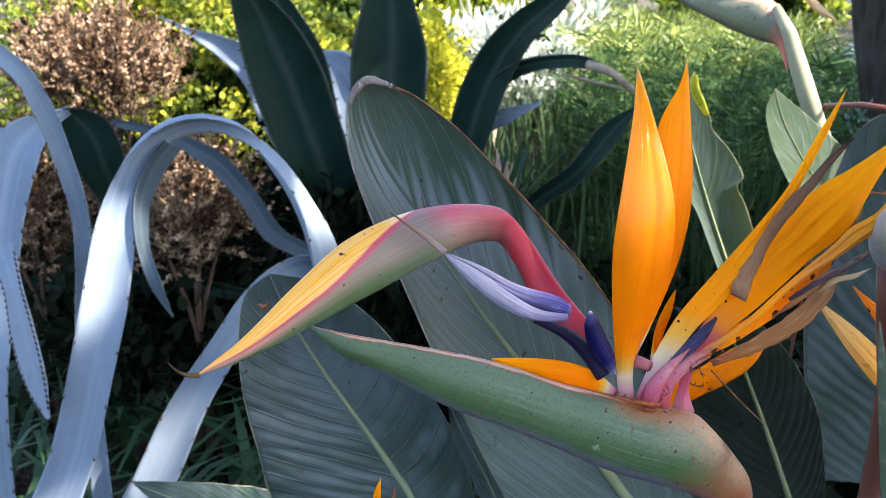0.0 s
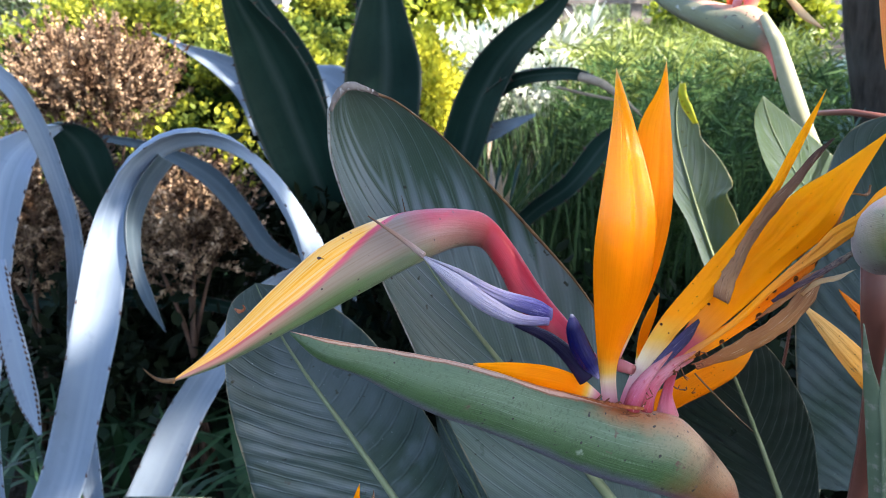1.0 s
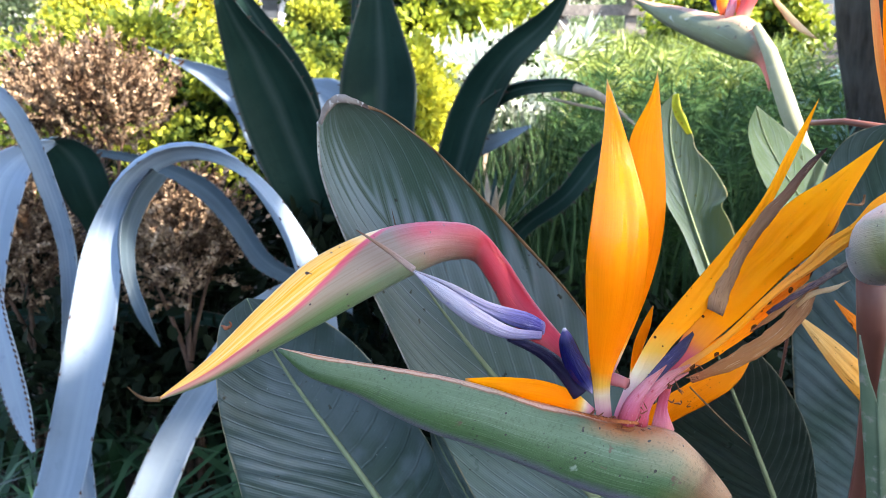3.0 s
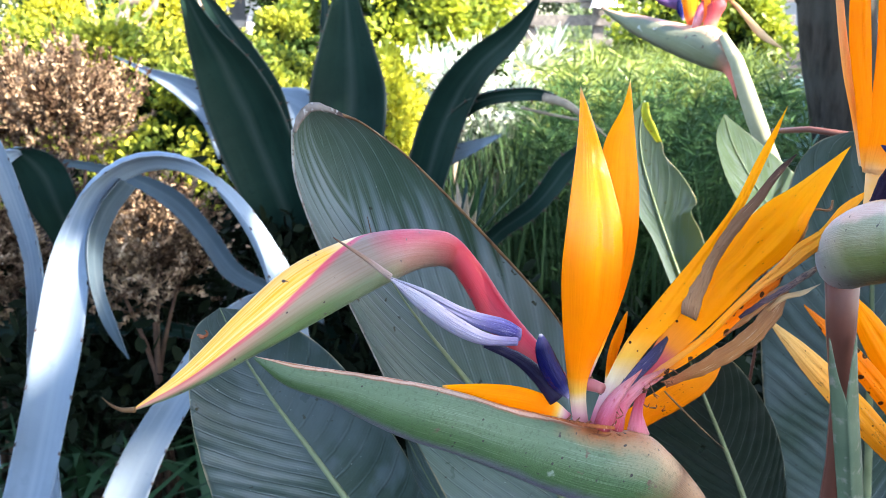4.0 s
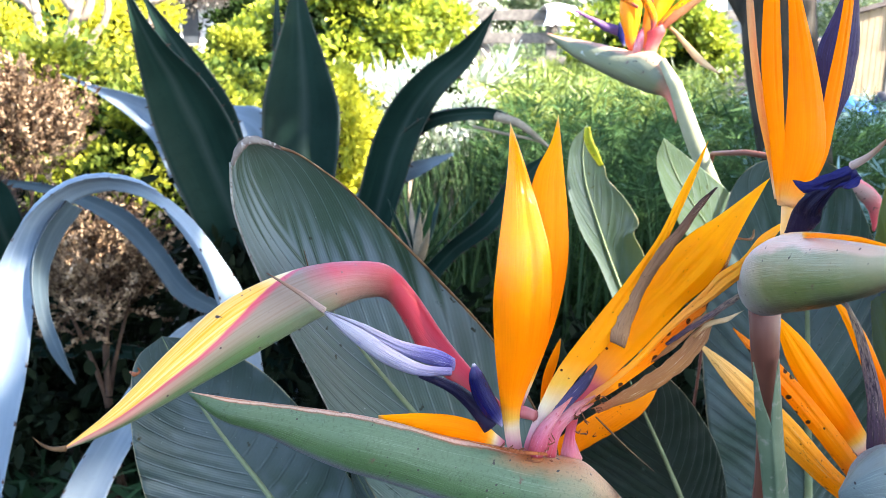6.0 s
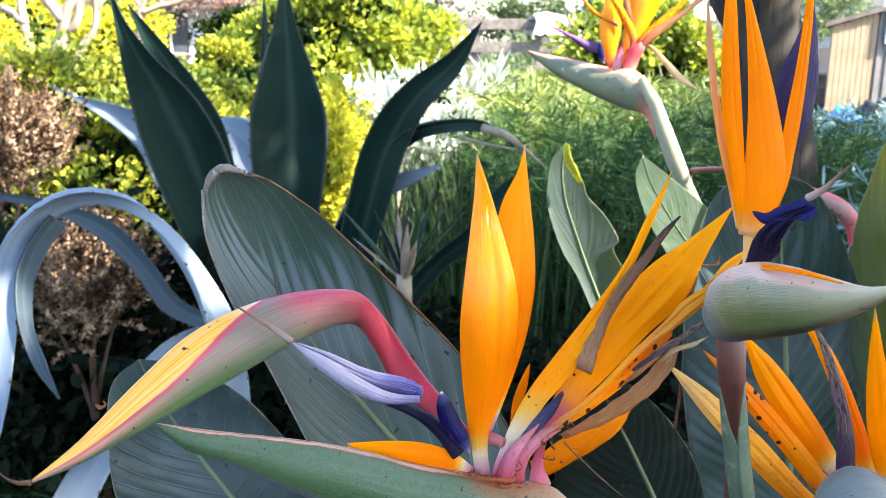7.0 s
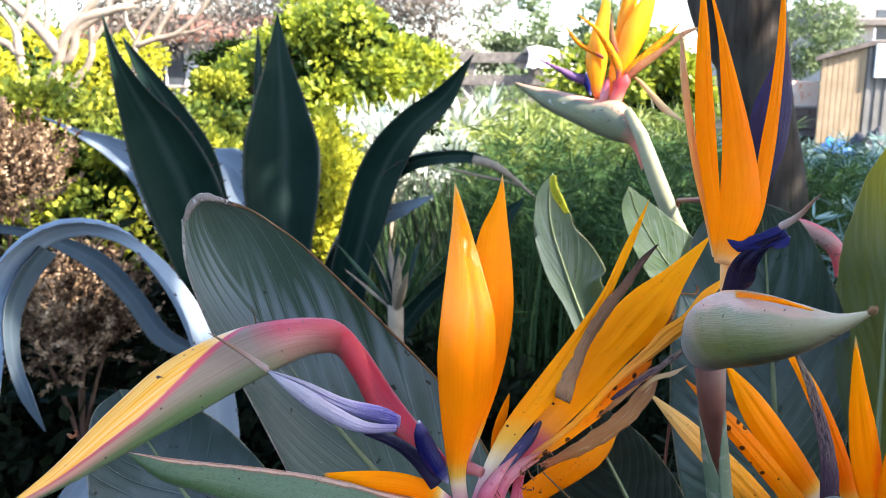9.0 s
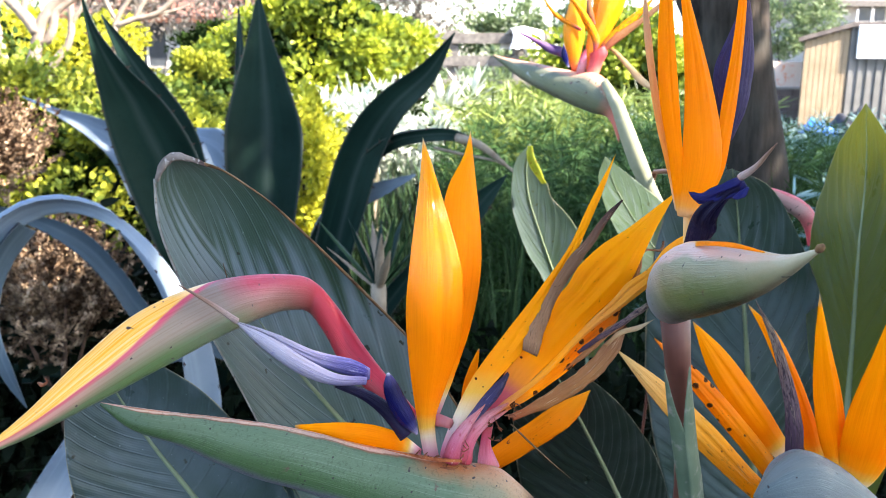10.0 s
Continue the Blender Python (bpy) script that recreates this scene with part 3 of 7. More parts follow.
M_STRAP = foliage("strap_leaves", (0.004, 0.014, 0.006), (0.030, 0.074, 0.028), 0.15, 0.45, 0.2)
M_SILVER = foliage("silver_blades", (0.30, 0.34, 0.27), (0.62, 0.66, 0.56), 0.2, 0.4, 0.3)
M_FARTREE = foliage("far_tree_leaves", (0.05, 0.09, 0.035), (0.22, 0.28, 0.13), 0.4, 0.4, 0.3)
M_WOODS = foliage("brown_wood_twigs", (0.085, 0.072, 0.058), (0.30, 0.265, 0.215), 0.25, 0.7, 0.1)
M_ROOFTILE = surface("terracotta_tiles", (0.15, 0.065, 0.042), (0.22, 0.10, 0.06), 4.0, 0.85, 0.5, 0.01)
M_WHITE = surface("white_sheet", (0.66, 0.67, 0.68), (0.80, 0.80, 0.79), 3.0, 0.6, 0.2, 0.004)
M_CROWN = foliage("crown_leaves", (0.02, 0.05, 0.012), (0.05, 0.09, 0.02), 0.12)


# ---- builders ----
def curve_through(points, n):
    """n points evenly along a smooth curve through the given ones."""
    p = np.array(points, float)
    if len(p) == 2:
        return p[0] + (p[1] - p[0]) * np.linspace(0, 1, n)[:, None]
    d = np.r_[0, np.cumsum(np.sqrt(np.linalg.norm(np.diff(p, axis=0), axis=1)) + 1e-9)]
    q = np.vstack([2 * p[0] - p[1], p, 2 * p[-1] - p[-2]])
    dd = np.r_[d[0] - (d[1] - d[0]), d, d[-1] + (d[-1] - d[-2])]
    out = []
    for i in range(len(p) - 1):
        t0, t1, t2, t3 = dd[i:i + 4]
        p0, p1, p2, p3 = q[i:i + 4]
        for s in np.linspace(0, 1, 24, endpoint=False):
            t = t1 + s * (t2 - t1)
            a1 = (t1 - t) / (t1 - t0) * p0 + (t - t0) / (t1 - t0) * p1
            a2 = (t2 - t) / (t2 - t1) * p1 + (t - t1) / (t2 - t1) * p2
            a3 = (t3 - t) / (t3 - t2) * p2 + (t - t2) / (t3 - t2) * p3
            b1 = (t2 - t) / (t2 - t0) * a1 + (t - t0) / (t2 - t0) * a2
            b2 = (t3 - t) / (t3 - t1) * a2 + (t - t1) / (t3 - t1) * a3
            out.append((t2 - t) / (t2 - t1) * b1 + (t - t1) / (t2 - t1) * b2)
    out = np.array(out + [p[-1]])
    d = np.r_[0, np.cumsum(np.linalg.norm(np.diff(out, axis=0), axis=1))]
    g = np.linspace(0, d[-1], n)
    return np.stack([np.interp(g, d, out[:, k]) for k in range(3)], 1)


def mesh_of(name, verts, faces, material, uvs=None, smooth=True):
    me = bpy.data.meshes.new(name)
    me.from_pydata([tuple(v) for v in verts], [], [tuple(f) for f in faces])
    me.materials.append(material)
    if uvs is not None:
        lay = me.uv_layers.new(name="UVMap")
        idx = np.zeros(len(me.loops), int)
        me.loops.foreach_get("vertex_index", idx)
        lay.data.foreach_set("uv", np.array(uvs, float)[idx].ravel())
    me.polygons.foreach_set("use_smooth", [smooth] * len(me.polygons))
    me.update()
    return me


def outward(me):
    """Turns a closed mesh's faces outwards."""
    n = len(me.vertices)
    co = np.zeros(n * 3)
    me.vertices.foreach_get("co", co)
    co = co.reshape(-1, 3)
    me.calc_loop_triangles()
    tri = np.zeros(len(me.loop_triangles) * 3, int)
    me.loop_triangles.foreach_get("vertices", tri)
    a, b, c = (co[tri.reshape(-1, 3)[:, k]] - co.mean(axis=0) for k in range(3))
    if (np.cross(a, b) * c).sum() < 0:
        me.flip_normals()
    return me


def thing(name, base, label, category, group="", kind=""):
    ob = new(name)
    ob.empty_display_size = 0.05
    ob.location = base
    return tagged(ob, label, category, group, kind)


def part(name, me, parent, label=""):
    ob = new(name, me)
    ob.parent = parent
    if parent.type == "EMPTY":
        ob.location = -parent.location
    return tagged(ob, label)


def lone(name, me, label, category, group="", kind=""):
    return tagged(new(name, me), label, category, group, kind)


def blade_mesh(name, left, mid, right, material, thick=0.0006, bulge=0.0, n=40, across=10, wave=0.0, waves=5.0, seed=0, flip=False, pleat=0.0, pleats=26.0, slope=0.28, crease=()):
    """A leaf, sepal or petal between two edge curves, base last to tip or tip first; v is 0 at the end of the lists when flip."""
    L, R = curve_through(left, n), curve_through(right, n)
    T = np.gradient((L + R) / 2, axis=0)
    N = np.cross(R - L, T)
    N /= np.linalg.norm(N, axis=1)[:, None] + 1e-12
    N *= np.where(N[:, 1:2] > 0, -1, 1)
    W = np.linalg.norm(R - L, axis=1)
    C = curve_through(mid, n) if mid else (L + R) / 2 + N * (W * bulge)[:, None]
    us = np.linspace(0, 1, across + 1)
    front = np.zeros((n, across + 1, 3))
    rs = np.random.RandomState(seed + 7)
    ph = rs.rand(4) * 6.28
    vs = np.linspace(0, 1, n)
    for j, u in enumerate(us):
        a, b, c = (1 - u) * (1 - 2 * u), 4 * u * (1 - u), u * (2 * u - 1)
        k = (2 * u - 1)
        off = wave * W * abs(k) ** 1.5 * (np.sin(vs * 6.283 * waves + ph[0] + (1.7 if k > 0 else 0)) + 0.5 * np.sin(vs * 6.283 * waves * 2.3 + ph[1] + k))
        if pleat:
            run = vs + abs(k) * slope + 0.006 * np.sin(vs * 31 + k * 3 + ph[2])
            off = off + -pleat * np.cos(run * 6.2832 * pleats) * min(1, abs(k) * 3) * np.minimum(1, (1 - abs(k)) * 8) * (W / W.max()) ** 1.5
        for at, deep, wide in crease:
            off = off + deep * W * math.exp(-((u - at) / wide) ** 2) * np.sin(np.clip(vs * 1.25, 0, 1) * 3.14159) ** 2
        front[:, j] = L * a + C * b + R * c + N * off[:, None]
    du = np.gradient(front, axis=1)
    dv = np.gradient(front, axis=0)
    nn = np.cross(du, dv)
    nn /= np.linalg.norm(nn, axis=2)[:, :, None] + 1e-12
    if nn[:, :, 1].mean() > 0:
        nn = -nn
    th = thick * (1.05 - (2 * us - 1) ** 2)[None, :, None] * np.minimum(1, 0.15 + 4 * np.minimum(vs, 1.0))[:, None, None]
    back = front - nn * th
    m = across + 1
    verts = np.vstack([front.reshape(-1, 3), back.reshape(-1, 3)])
    v2 = 1 - vs if flip else vs
    uv1 = np.stack([np.tile(us, n), np.repeat(v2, m)], 1)
    uvs = np.vstack([uv1, uv1])
    faces, o = [], n * m
    for i in range(n - 1):
        for j in range(across):
            a = i * m + j
            faces.append((a, a + 1, a + m + 1, a + m))
            faces.append((o + a, o + a + m, o + a + m + 1, o + a + 1))
        for j in (0, across):
            a = i * m + j
            f = (a, a + m, o + a + m, o + a)
            faces.append(f if j == 0 else f[::-1])
    for i in (0, n - 1):
        for j in range(across):
            a = i * m + j
            f = (a, o + a, o + a + 1, a + 1)
            faces.append(f if i == 0 else f[::-1])
    return outward(mesh_of(name, verts, faces, material, uvs))


def hull_mesh(name, top, bottom, material, fat=0.8, n=48, round_=20, keel=0.0, flip=False):
    """A solid between an upper and a lower outline: bracts, stalks, limbs. fat: its depth against its height."""
    A, B = curve_through(top, n), curve_through(bottom, n)
    C, H = (A + B) / 2, (A - B) / 2
    T = np.gradient(C, axis=0)
    S = np.cross(T, H)
    S /= np.linalg.norm(S, axis=1)[:, None] + 1e-12
    S *= np.linalg.norm(H, axis=1)[:, None] * fat
    verts, uvs, faces = [], [], []
    vs = np.linspace(0, 1, n)
    for j in range(round_ + 1):
        a = 6.2832 * j / round_
        ca, sa = math.cos(a), math.sin(a)
        side = math.copysign(abs(sa) ** (1 + keel), sa)
        verts.append(C + H * ca + S * side)
        uvs.append(np.stack([np.full(n, j / round_), 1 - vs if flip else vs], 1))
    verts, uvs = np.vstack(verts), np.vstack(uvs)
    for j in range(round_):
        for i in range(n - 1):
            faces.append((j * n + i, j * n + i + 1, (j + 1) * n + i + 1, (j + 1) * n + i))
    faces.append([j * n for j in range(round_)])
    faces.append([j * n + n - 1 for j in range(round_)][::-1])
    return outward(mesh_of(name, verts, faces, material, uvs))


def rod_mesh(name, points, radii, material, n=24, round_=10):
    """A tapering round rod along a curve."""
    C = curve_through(points, n)
    r = np.interp(np.linspace(0, 1, n), np.linspace(0, 1, len(radii)), radii)
    T = np.gradient(C, axis=0)
    T /= np.linalg.norm(T, axis=1)[:, None]
    up = np.array((0.31, 0.83, 0.46))
    S = np.cross(T, up)
    S /= np.linalg.norm(S, axis=1)[:, None] + 1e-9
    U = np.cross(S, T)
    verts, faces, uvs = [], [], []
    for i in range(n):
        for j in range(round_):
            a = 6.2832 * j / round_
            verts.append(C[i] + (S[i] * math.cos(a) + U[i] * math.sin(a)) * r[i])
            uvs.append((j / round_, i / (n - 1)))
    for i in range(n - 1):
        for j in range(round_):
            k = (j + 1) % round_
            faces.append((i * round_ + j, i * round_ + k, (i + 1) * round_ + k, (i + 1) * round_ + j))
    faces.append(list(range(round_))[::-1])
    faces.append([(n - 1) * round_ + j for j in range(round_)])
    return outward(mesh_of(name, verts, faces, material, uvs))


def leaf_cloud(name, centres, along, facing, length, width, material):
    """One mesh of many small folded leaves."""
    k = len(centres)
    a = along / (np.linalg.norm(along, axis=1)[:, None] + 1e-9)
    s = np.cross(a, facing)
    s /= np.linalg.norm(s, axis=1)[:, None] + 1e-9
    nrm = np.cross(s, a)
    ln = np.asarray(length).reshape(-1, 1) * np.ones((k, 1))
    wd = np.asarray(width).reshape(-1, 1) * np.ones((k, 1))
    pts = [centres,
           centres + a * ln * 0.3 - s * wd * 0.46 + nrm * wd * 0.15,
           centres + a * ln * 0.72 - s * wd * 0.38 + nrm * wd * 0.12,
           centres + a * ln,
           centres + a * ln * 0.72 + s * wd * 0.38 + nrm * wd * 0.12,
           centres + a * ln * 0.3 + s * wd * 0.46 + nrm * wd * 0.15]
    verts = np.stack(pts, 1).reshape(-1, 3)
    base = np.arange(k)[:, None] * 6
    faces = np.vstack([base + np.array([0, 1, 2, 3]), base + np.array([0, 3, 4, 5])])
    me = bpy.data.meshes.new(name)
    me.vertices.add(len(verts))
    me.vertices.foreach_set("co", verts.ravel())
    me.loops.add(faces.size)
    me.loops.foreach_set("vertex_index", faces.ravel())
    me.polygons.add(len(faces))
    me.polygons.foreach_set("loop_start", np.arange(len(faces)) * 4)
    me.materials.append(material)
    me.update(calc_edges=True)
    me.validate()
    return me


def puff(rs, count, centre, radii, lumps=14, lump=0.35, shell=0.6):
    """Points of an uneven crown made of lumps, and the way out at each."""
    c, r = np.array(centre, float), np.array(radii, float)
    d = rs.randn(lumps, 3)
    d /= np.linalg.norm(d, axis=1)[:, None]
    heart = d * (0.45 + 0.4 * rs.rand(lumps, 1))
    size = lump * (0.6 + 0.8 * rs.rand(lumps))
    which = rs.randint(lumps, size=count)
    o = rs.randn(count, 3)
    o /= np.linalg.norm(o, axis=1)[:, None]
    rad = shell + (1 - shell) * rs.rand(count, 1)
    p = heart[which] + o * rad * size[which][:, None]
    return c + p * r, o


def bush(name, count, centre, radii, length, width, material, label, category, seed, lumps=14, lump=0.4, shell=0.5, core=None, stems=5, kind="", hang=0.0):
    """A shrub: woody stems, a crown of small leaves in lumps."""
    rs = np.random.RandomState(seed)
    p, o = puff(rs, count, centre, radii, lumps, lump, shell)
    keep = p[:, 2] > 0.02
    p, o = p[keep], o[keep]
    along = o + rs.randn(*o.shape) * 0.7 + np.array((0, 0, 0.2 - hang))
    ob = thing(name, (centre[0], centre[1], 0), label, category, kind=kind)
    part("crown", leaf_cloud("crown", p, along, rs.randn(*o.shape) + o, length * (0.6 + 0.7 * rs.rand(len(p))), width * (0.6 + 0.7 * rs.rand(len(p))), material), ob)
    # Dark-coloured inner leaves stand in for the shade inside the crown.
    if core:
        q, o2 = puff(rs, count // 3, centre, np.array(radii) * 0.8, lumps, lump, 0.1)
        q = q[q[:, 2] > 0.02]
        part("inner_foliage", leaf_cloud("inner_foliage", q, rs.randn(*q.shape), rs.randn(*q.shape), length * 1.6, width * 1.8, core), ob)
    for i in range(stems):
        a = rs.rand() * 6.28
        e = np.array(centre) + np.array((math.cos(a) * radii[0], math.sin(a) * radii[1], 0.3 * radii[2])) * 0.6
        b = np.array((centre[0] + 0.1 * math.cos(a), centre[1] + 0.1 * math.sin(a), 0))
        part("stem", rod_mesh("stem", [b, (b + e) / 2 + rs.randn(3) * 0.05, e], [0.018, 0.012, 0.004], M_BARK, 10, 6), ob)
    return ob


def box_mesh(name, lo, hi, material, bevel=0.006):
    bm = bmesh.new()
    bmesh.ops.create_cube(bm, size=1.0)
    lo, hi = Vector(lo), Vector(hi)
    for v in bm.verts:
        v.co = Vector([(lo[i] + hi[i]) / 2 + v.co[i] * (hi[i] - lo[i]) for i in range(3)])
    if bevel:
        bmesh.ops.bevel(bm, geom=bm.edges[:], offset=bevel, segments=2, affect="EDGES", profile=0.7)
    me = bpy.data.meshes.new(name)
    bm.to_mesh(me)
    bm.free()
    me.materials.append(material)
    return me


# ---- ground ----
def ground():
    n = 90
    xs = np.r_[np.linspace(-60, -6, 12, endpoint=False), np.linspace(-6, 6, n), np.linspace(6, 60, 13)[1:]]
    ys = np.r_[np.linspace(-40, -2, 8, endpoint=False), np.linspace(-2, 10, n), np.linspace(10, 120, 16)[1:]]
    verts = [(x, y, 0.05 * noise.noise(Vector((x * 0.9, y * 0.9, 0))) + 0.015 * noise.noise(Vector((x * 6, y * 6, 3))) - 0.03) for y in ys for x in xs]
    m = len(xs)
    faces = [(j * m + i, j * m + i + 1, (j + 1) * m + i + 1, (j + 1) * m + i) for j in range(len(ys) - 1) for i in range(m - 1)]
    lone("ground", mesh_of("ground", verts, faces, M_SOIL), "dark bare garden soil under the plants", "ground", kind="structure")


ground()
# Unseen wall added behind the viewpoint; it closes off the low sky.
lone("added_south_wall", box_mesh("added_south_wall", (-16, -8.2, -0.1), (16, -8.0, 2.0), M_WALL, 0.02), "unseen plain rendered wall added to close the garden behind the bed", "wall", kind="structure")


# ---- strelitzia leaves ----
def strelitzia_leaf(left, mid, right, label, material=M_LEAF, rib=0.0022, edge=False, wave=0.006, seed=0, torn=False, root=None, pleat=0.00018, rib_from=0, pleats=20.0, slope=0.28, fine=56):
    base = Vector(mid[-1])
    ob = thing("strelitzia_leaf", base, label, "leaf", "strelitzia leaves")
    part("lamina", blade_mesh("lamina", left, mid, right, material, 0.0007, 0.0, 220, fine, wave, 6.0, seed, pleat=pleat, pleats=pleats, slope=slope), ob)
    C = (curve_through(mid, 24) + np.array((0, -0.0004, 0)))[rib_from:]
    part("midrib", rod_mesh("midrib", C, [0.0002, rib * 0.4, rib * 0.7, rib], M_MIDRIB, 40, 8), ob, "pale yellow-green midrib")
    foot = root or (base.x * 0.6 + 0.12, base.y * 0.8 + 0.25, 0.0)
    part("leaf_stalk", rod_mesh("leaf_stalk", [base, (base * 0.55 + Vector(foot) * 0.45) + Vector((0, 0.02, 0)), foot], [rib, 0.006, 0.012], M_STALK, 20, 8), ob)
    if edge:
        part("dry_edge", rod_mesh("dry_edge", edge, [0.0002, 0.0005, 0.0008, 0.0005, 0.0003, 0.0001], M_EDGE, 30, 6), ob, "dry dark brown rim")
    return ob


strelitzia_leaf([(0.1038, 0.6298, 1.3421), (0.0972, 0.628, 1.3315), (0.097, 0.6303, 1.3117), (0.1048, 0.6326, 1.2835), (0.1196, 0.6466, 1.2414), (0.1395, 0.6605, 1.1851), (0.1671, 0.6745, 1.1183), (0.1916, 0.6884, 1.058)],
                [(0.1038, 0.6298, 1.3421), (0.1084, 0.6438, 1.3195), (0.1202, 0.655, 1.2862), (0.1387, 0.6624, 1.2486), (0.166, 0.6708, 1.2072), (0.1989, 0.6791, 1.1619), (0.2382, 0.6977, 1.1034), (0.2757, 0.7163, 1.0418)],
                [(0.1038, 0.6298, 1.3421), (0.1222, 0.6373, 1.3355), (0.1416, 0.6438, 1.3203), (0.1594, 0.6466, 1.3023), (0.1837, 0.6512, 1.2753), (0.2128, 0.6605, 1.2396), (0.2414, 0.6791, 1.1868), (0.2716, 0.6977, 1.1199), (0.2959, 0.7163, 1.0431)],
                "large dark green strelitzia leaf with a dry brown tip rim", M_LEAF_BIG,
                edge=[(0.1012, 0.628, 1.3387), (0.1042, 0.628, 1.3418), (0.1107, 0.6289, 1.3407), (0.1155, 0.6317, 1.3381), (0.1248, 0.6354, 1.334), (0.1392, 0.6401, 1.3228)], seed=1, pleat=0.0002, rib_from=6, pleats=14.0, slope=0.42, rib=0.0042, fine=110)
big_leaf = bpy.data.objects["strelitzia_leaf"]
part("leaf_rim", rod_mesh("leaf_rim", [(0.1222, 0.6368, 1.3355), (0.1416, 0.6433, 1.3203), (0.1594, 0.6461, 1.3023), (0.1837, 0.6508, 1.2753), (0.2128, 0.6601, 1.2396), (0.2414, 0.6787, 1.1868), (0.2716, 0.6973, 1.1199)], [0.0003, 0.0006, 0.0008, 0.0005, 0.0007, 0.0004, 0.0003], M_EDGE, 90, 6), big_leaf, "dry brown rim")
part("leaf_rim", rod_mesh("leaf_rim", [(0.0972, 0.6278, 1.3315), (0.097, 0.6301, 1.3117), (0.1048, 0.6324, 1.2835), (0.1196, 0.6464, 1.2414), (0.1395, 0.6603, 1.1851)], [0.0007, 0.0006, 0.0005, 0.0004, 0.0003], M_PALERIM, 60, 6), big_leaf, "pale grey rim")
part("curled_tip", blade_mesh("curled_tip", [(0.0975, 0.6261, 1.3313), (0.0992, 0.6252, 1.3362), (0.1038, 0.6243, 1.3424), (0.1099, 0.6252, 1.3429), (0.1182, 0.6298, 1.3383)], None, [(0.0986, 0.628, 1.3302), (0.1021, 0.628, 1.3359), (0.1057, 0.6271, 1.3389), (0.1108, 0.628, 1.3394), (0.119, 0.6317, 1.3362)], M_CURL, 0.0006, 0.4, 40, 10, 0.08, 3, 2), big_leaf, "curled dry grey-brown leaf tip")
strelitzia_leaf([(0.0324, 0.7256, 1.2189), (0.0188, 0.721, 1.2074), (0.0145, 0.7163, 1.181), (0.0166, 0.7117, 1.1472), (0.0241, 0.714, 1.1009), (0.0343, 0.7163, 1.0353)],
                [(0.0324, 0.7256, 1.2189), (0.04, 0.7303, 1.194), (0.0563, 0.7349, 1.1598), (0.0827, 0.7373, 1.1169), (0.1159, 0.7396, 1.0613), (0.136, 0.7442, 1.0206)],
                [(0.0324, 0.7256, 1.2189), (0.0602, 0.7256, 1.2146), (0.0918, 0.7303, 1.1906), (0.1215, 0.7349, 1.1475), (0.1443, 0.7396, 1.0995), (0.1619, 0.7442, 1.0221)],
                "broad dark green strelitzia leaf with a pale midrib", M_LEAF_BROAD, seed=2, pleat=0.0005, pleats=17.0, slope=0.13, rib=0.0030)
strelitzia_leaf([(0.1369, 0.707, 1.1506), (0.1404, 0.707, 1.1297), (0.1524, 0.707, 1.1003), (0.1723, 0.707, 1.0507)], [(0.1373, 0.7117, 1.1482), (0.1468, 0.7117, 1.1274), (0.1614, 0.7117, 1.0979), (0.1809, 0.7117, 1.0477)], [(0.1385, 0.707, 1.1514), (0.1551, 0.707, 1.1304), (0.1707, 0.707, 1.1014), (0.1909, 0.707, 1.0518)],
                "narrow folded dark green strelitzia leaf", seed=3, rib=0.001)
strelitzia_leaf([(0.32, 1.0, 1.308), (0.309, 1.0, 1.294), (0.306, 1.0, 1.275), (0.306, 1.0, 1.257), (0.312, 1.0, 1.235), (0.322, 1.0, 1.211), (0.335, 1.0, 1.19), (0.351, 1.0, 1.155), (0.368, 1.0, 1.117)],
                [(0.321, 1.0, 1.309), (0.319, 1.002, 1.284), (0.323, 1.003, 1.258), (0.332, 1.005, 1.232), (0.343, 1.007, 1.203), (0.355, 1.009, 1.174), (0.369, 1.01, 1.141), (0.383, 1.012, 1.107)],
                [(0.322, 1.0, 1.308), (0.327, 1.0, 1.293), (0.332, 1.0, 1.281), (0.338, 1.0, 1.273), (0.341, 1.0, 1.263), (0.356, 1.0, 1.247), (0.366, 1.0, 1.233), (0.371, 1.0, 1.222), (0.367, 1.0, 1.215), (0.376, 1.0, 1.197), (0.388, 1.0, 1.165), (0.397, 1.0, 1.117)],
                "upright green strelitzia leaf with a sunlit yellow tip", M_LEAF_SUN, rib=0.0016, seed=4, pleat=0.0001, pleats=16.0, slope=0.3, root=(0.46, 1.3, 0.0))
sun_leaf = bpy.data.objects["strelitzia_leaf.003"]
part("folded_tip", blade_mesh("folded_tip", [(0.318, 0.992, 1.308), (0.317, 0.992, 1.3), (0.32, 0.992, 1.291), (0.325, 0.992, 1.283), (0.331, 0.992, 1.276)], None, [(0.321, 0.985, 1.309), (0.323, 0.985, 1.3), (0.328, 0.985, 1.29), (0.332, 0.985, 1.281), (0.334, 0.985, 1.277)], M_SUNLIT_TIP, 0.0005, 0.25, 30, 8, 0.02, 2, 4), sun_leaf, "folded tip with sunlit yellow-green put into its colour")
